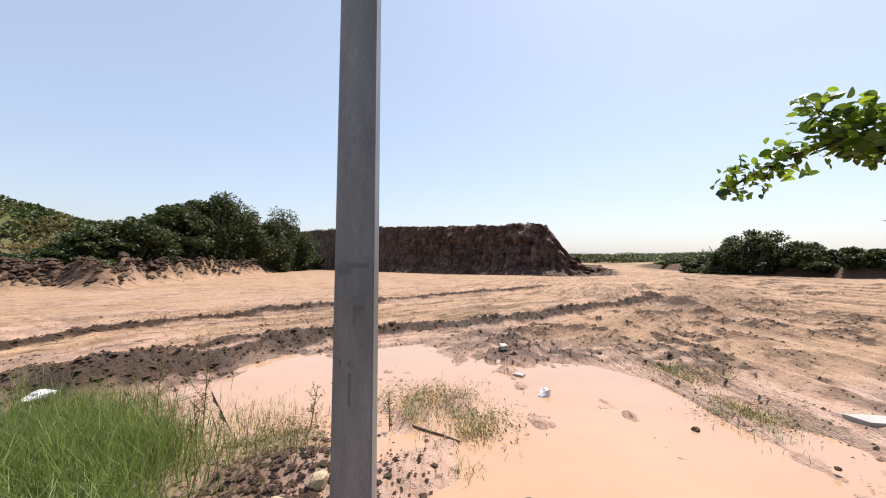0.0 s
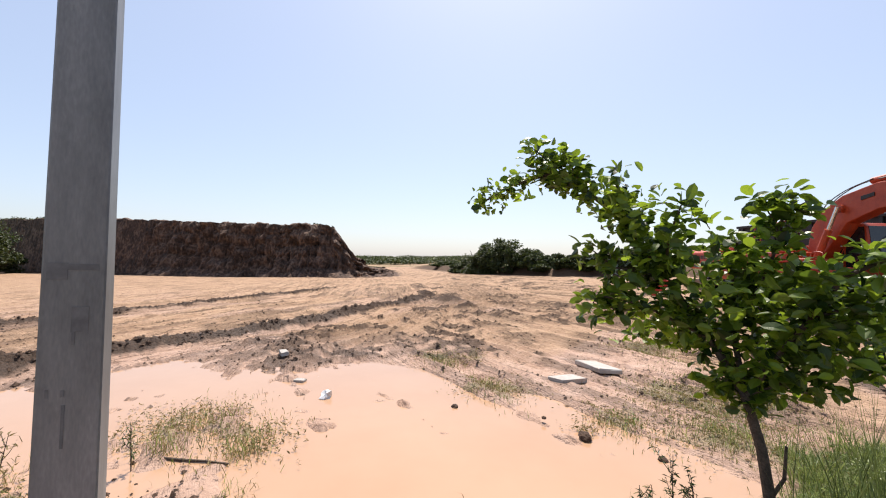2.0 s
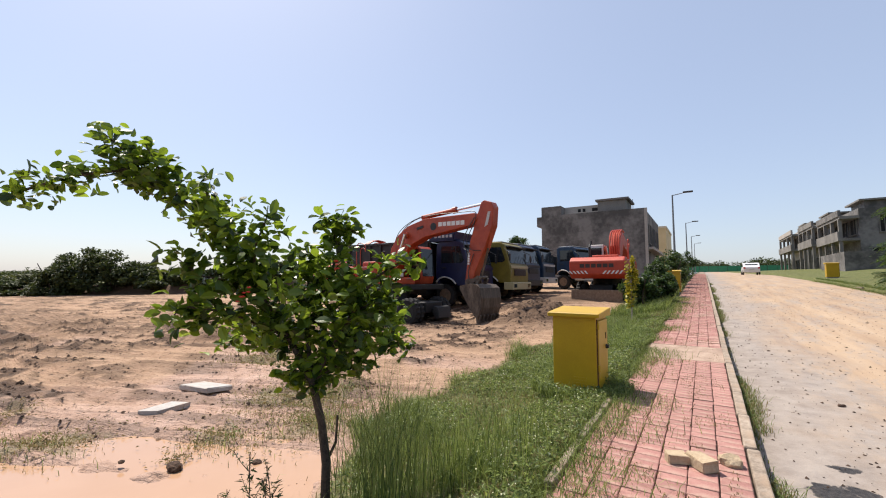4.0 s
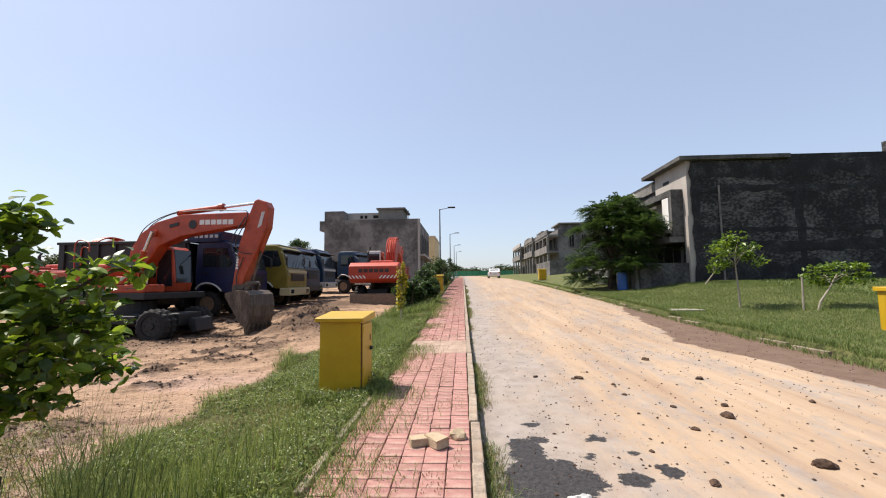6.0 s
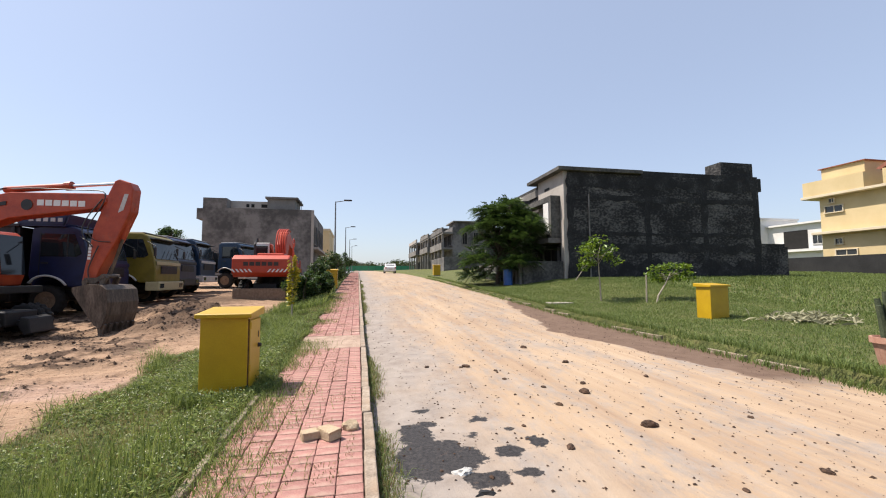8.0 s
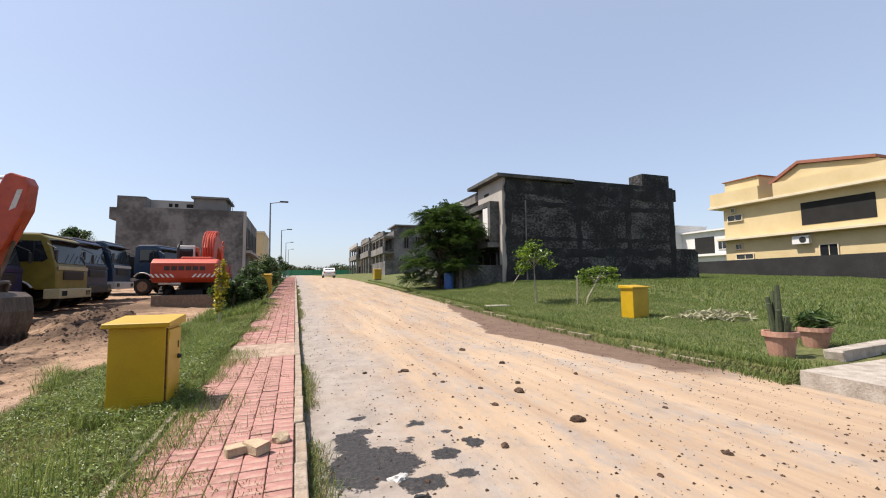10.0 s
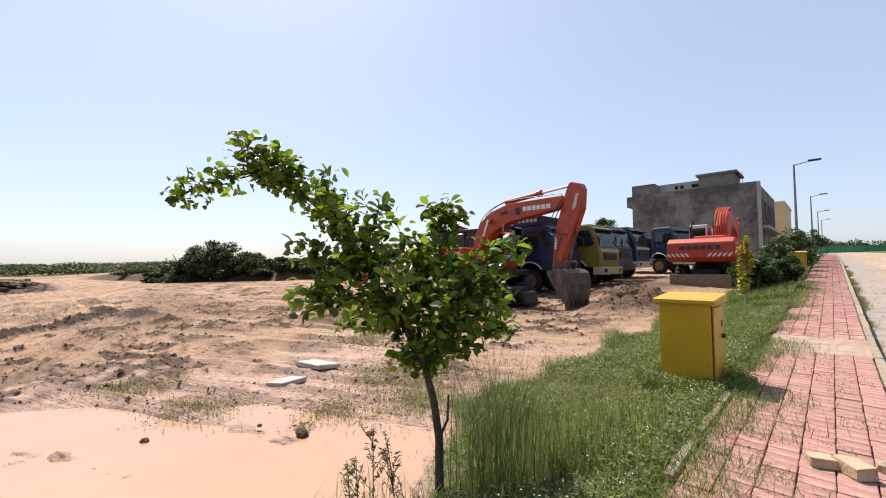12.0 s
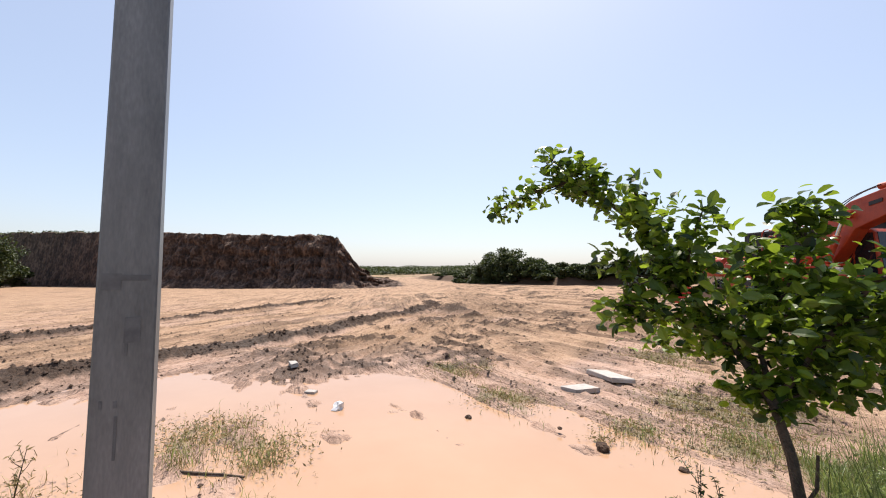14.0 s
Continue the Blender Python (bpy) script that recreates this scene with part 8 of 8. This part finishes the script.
for k, (x, y) in enumerate(((9.15, 23.5), (9.6, 24.6))):
    d = thing("drum", "blue plastic drum beside the boundary wall", "drum", pose(x, y, land_z(x, y)), "blue drums")
    part("barrel", shape((tube, (0, 0, 0), (0, 0, 0.9), 0.27, 0.27, 18), (tube, (0, 0, 0.28), (0, 0, 0.33), 0.285, 0.285, 18), (tube, (0, 0, 0.58), (0, 0, 0.63), 0.285, 0.285, 18)), M_drum, d)
    part("lid", shape((tube, (0, 0, 0.9), (0, 0, 0.94), 0.28, 0.28, 18)), M_drum, d)

# the far white car
car = thing("car", "white hatchback car far along the road", "car", pose(5.1, 64, road_at(5.1, 64), 0, 0, 90))
part("body", shape((plate, [(-1.9, 0.3), (1.9, 0.3), (1.95, 0.7), (1.1, 0.92), (0.5, 1.42), (-1.2, 1.46), (-1.75, 1.05), (-1.95, 0.9)], -0.82, 0.82, 0.06)), M_carwhite, car)
part("rear_window", shape((quad_box, (-0.01, -0.62, 0), (0.02, 0.62, 0.42), Matrix.Translation((-1.74, 0, 1.04)) @ Matrix.Rotation(radians(52), 4, 'Y'))), M_glass, car)
for s in (-1, 1):
    part("tail_lamp", shape((quad_box, (-1.97, s * 0.7 - 0.1, 0.72), (-1.9, s * 0.7 + 0.1, 0.92), None, 0.01)), M_tail, car)
    part("side_window", shape((plate, [(-1.4, 0.98), (0.75, 0.98), (0.4, 1.36), (-1.1, 1.38)], s * 0.83 - 0.006, s * 0.83 + 0.006)), M_glass, car)
    for x in (-1.25, 1.25):
        part("wheel", shape((tube, (x, s * 0.72, 0.3), (x, s * 0.86, 0.3), 0.3, 0.3, 16)), M_rubber, car)
part("plate_bar", shape((quad_box, (-1.985, -0.25, 0.55), (-1.97, 0.25, 0.66))), M_pale, car)

# ---- kerbs and paving tiles ----
kerb_m = shape((quad_box, (-0.045, -0.445, -0.30), (0.045, 0.445, 0.02), None, 0.012))
kerb_me = bpy.data.meshes.new("kerbstone")
kerb_m.to_mesh(kerb_me)
kerb_m.free()
kerb_me.materials.append(M_kerb)
rk = np.random.default_rng(4)
for side, xk, n0, n1 in ((footpath, 0.40, -4, 76),):
    for k in range(n0, n1):
        y = k * 0.9 + 0.45
        sl = math.atan((float(road_z(y + 0.3)) - float(road_z(y - 0.3))) / 0.6)
        o = new("kerbstone", kerb_me)
        o.parent = side
        o.matrix_basis = Matrix.Translation((xk + rk.normal() * 0.004, y, float(road_z(y)) + rk.normal() * 0.004 + (0.0 if side is footpath else -0.10))) @ Matrix.Rotation(sl, 4, 'X') @ Matrix.Rotation(rk.normal() * 0.008, 4, 'Z')
for k in range(4, 7):
    y = k * 0.9 - 0.05
    o = new("edging_stone", kerb_me)
    o.parent = footpath
    o.matrix_basis = Matrix.Translation((-0.83, y, float(road_z(y)) + 0.004)) @ Matrix.Rotation(rk.normal() * 0.02, 4, 'Z') @ Matrix.Diagonal((0.7, 1, 1, 1))

for k in range(26):
    y = 5.6 + k * 1.02
    if k in (2, 5, 6, 9, 13, 14, 19, 22):
        continue
    o = new("edging_stone", kerb_me)
    o.parent = road
    o.matrix_basis = Matrix.Translation((6.99 + rk.normal() * 0.02, y, float(road_z(y)) - 0.075 + rk.normal() * 0.02)) @ Matrix.Rotation(rk.normal() * 0.04, 4, 'Z') @ Matrix.Diagonal((1.0, 0.9, 0.6, 1))
M_sandspill = material("sandy_spill", [(0.22, 0.15, 0.11), (0.31, 0.22, 0.165), (0.38, 0.285, 0.215)], 5, 0.95, 0.5, 45)
block("sandy_band", pose(-0.22, 8.75, float(road_z(8.75)) - 0.066, 1.9, 0, 0), (1.14, 1.3, 0.078), M_sandspill, "sandy concrete band across the tiled footpath", "slab", 90)
TW, TL, GAP = 0.187, 0.122, 0.008
tm = shape((quad_box, (-TW / 2 + GAP / 2, -TL / 2 + GAP / 2, -0.05), (TW / 2 - GAP / 2, TL / 2 - GAP / 2, 0.0)))
top_e = [e for e in tm.edges if all(v_.co.z > -0.01 for v_ in e.verts)]
bmesh.ops.bevel(tm, geom=top_e, offset=0.004, segments=1, affect='EDGES')
tile_me = bpy.data.meshes.new("paving_tile")
tm.to_mesh(tile_me)
tile_me.materials.append(M_tile)
tile_v = np.array([tuple(v_.co) for v_ in tm.verts])
tile_f = [[v_.index for v_ in f.verts] for f in tm.faces]
tm.free()
rt = np.random.default_rng(8)
rest_v, rest_f = [], []
row0 = int(2.2 / TL)
for row in range(int(-4 / TL), int(70 / TL)):
    y = row * TL
    for c in range(6):
        x = -0.775 + TW / 2 + c * TW + rt.normal() * 0.0015
        z_ = float(road_z(y)) + rt.normal() * 0.002 + 0.004
        sl = math.atan((float(road_z(y + 0.3)) - float(road_z(y - 0.3))) / 0.6)
        if 8.15 < y < 9.35:
            continue
        if row0 <= row < row0 + 50:
            o = new("paving_tile", tile_me)
            o.parent = footpath
            o.matrix_basis = Matrix.Translation((x, y, z_)) @ Matrix.Rotation(sl + rt.normal() * 0.006, 4, 'X') @ Matrix.Rotation(rt.normal() * 0.008, 4, 'Y') @ Matrix.Rotation(rt.normal() * 0.008, 4, 'Z')
        else:
            base_i = len(rest_v)
            rest_v.extend((tile_v + np.array([x, y, z_])).tolist())
            rest_f.extend([[i + base_i for i in f] for f in tile_f])
rm = bpy.data.meshes.new("paving_tiles_beyond")
rm.from_pydata(rest_v, [], rest_f)
rm.materials.append(M_tile)
ro_ = new("paving_tiles_beyond", rm)
ro_.parent = footpath
tagged(ro_, kind="stuff")
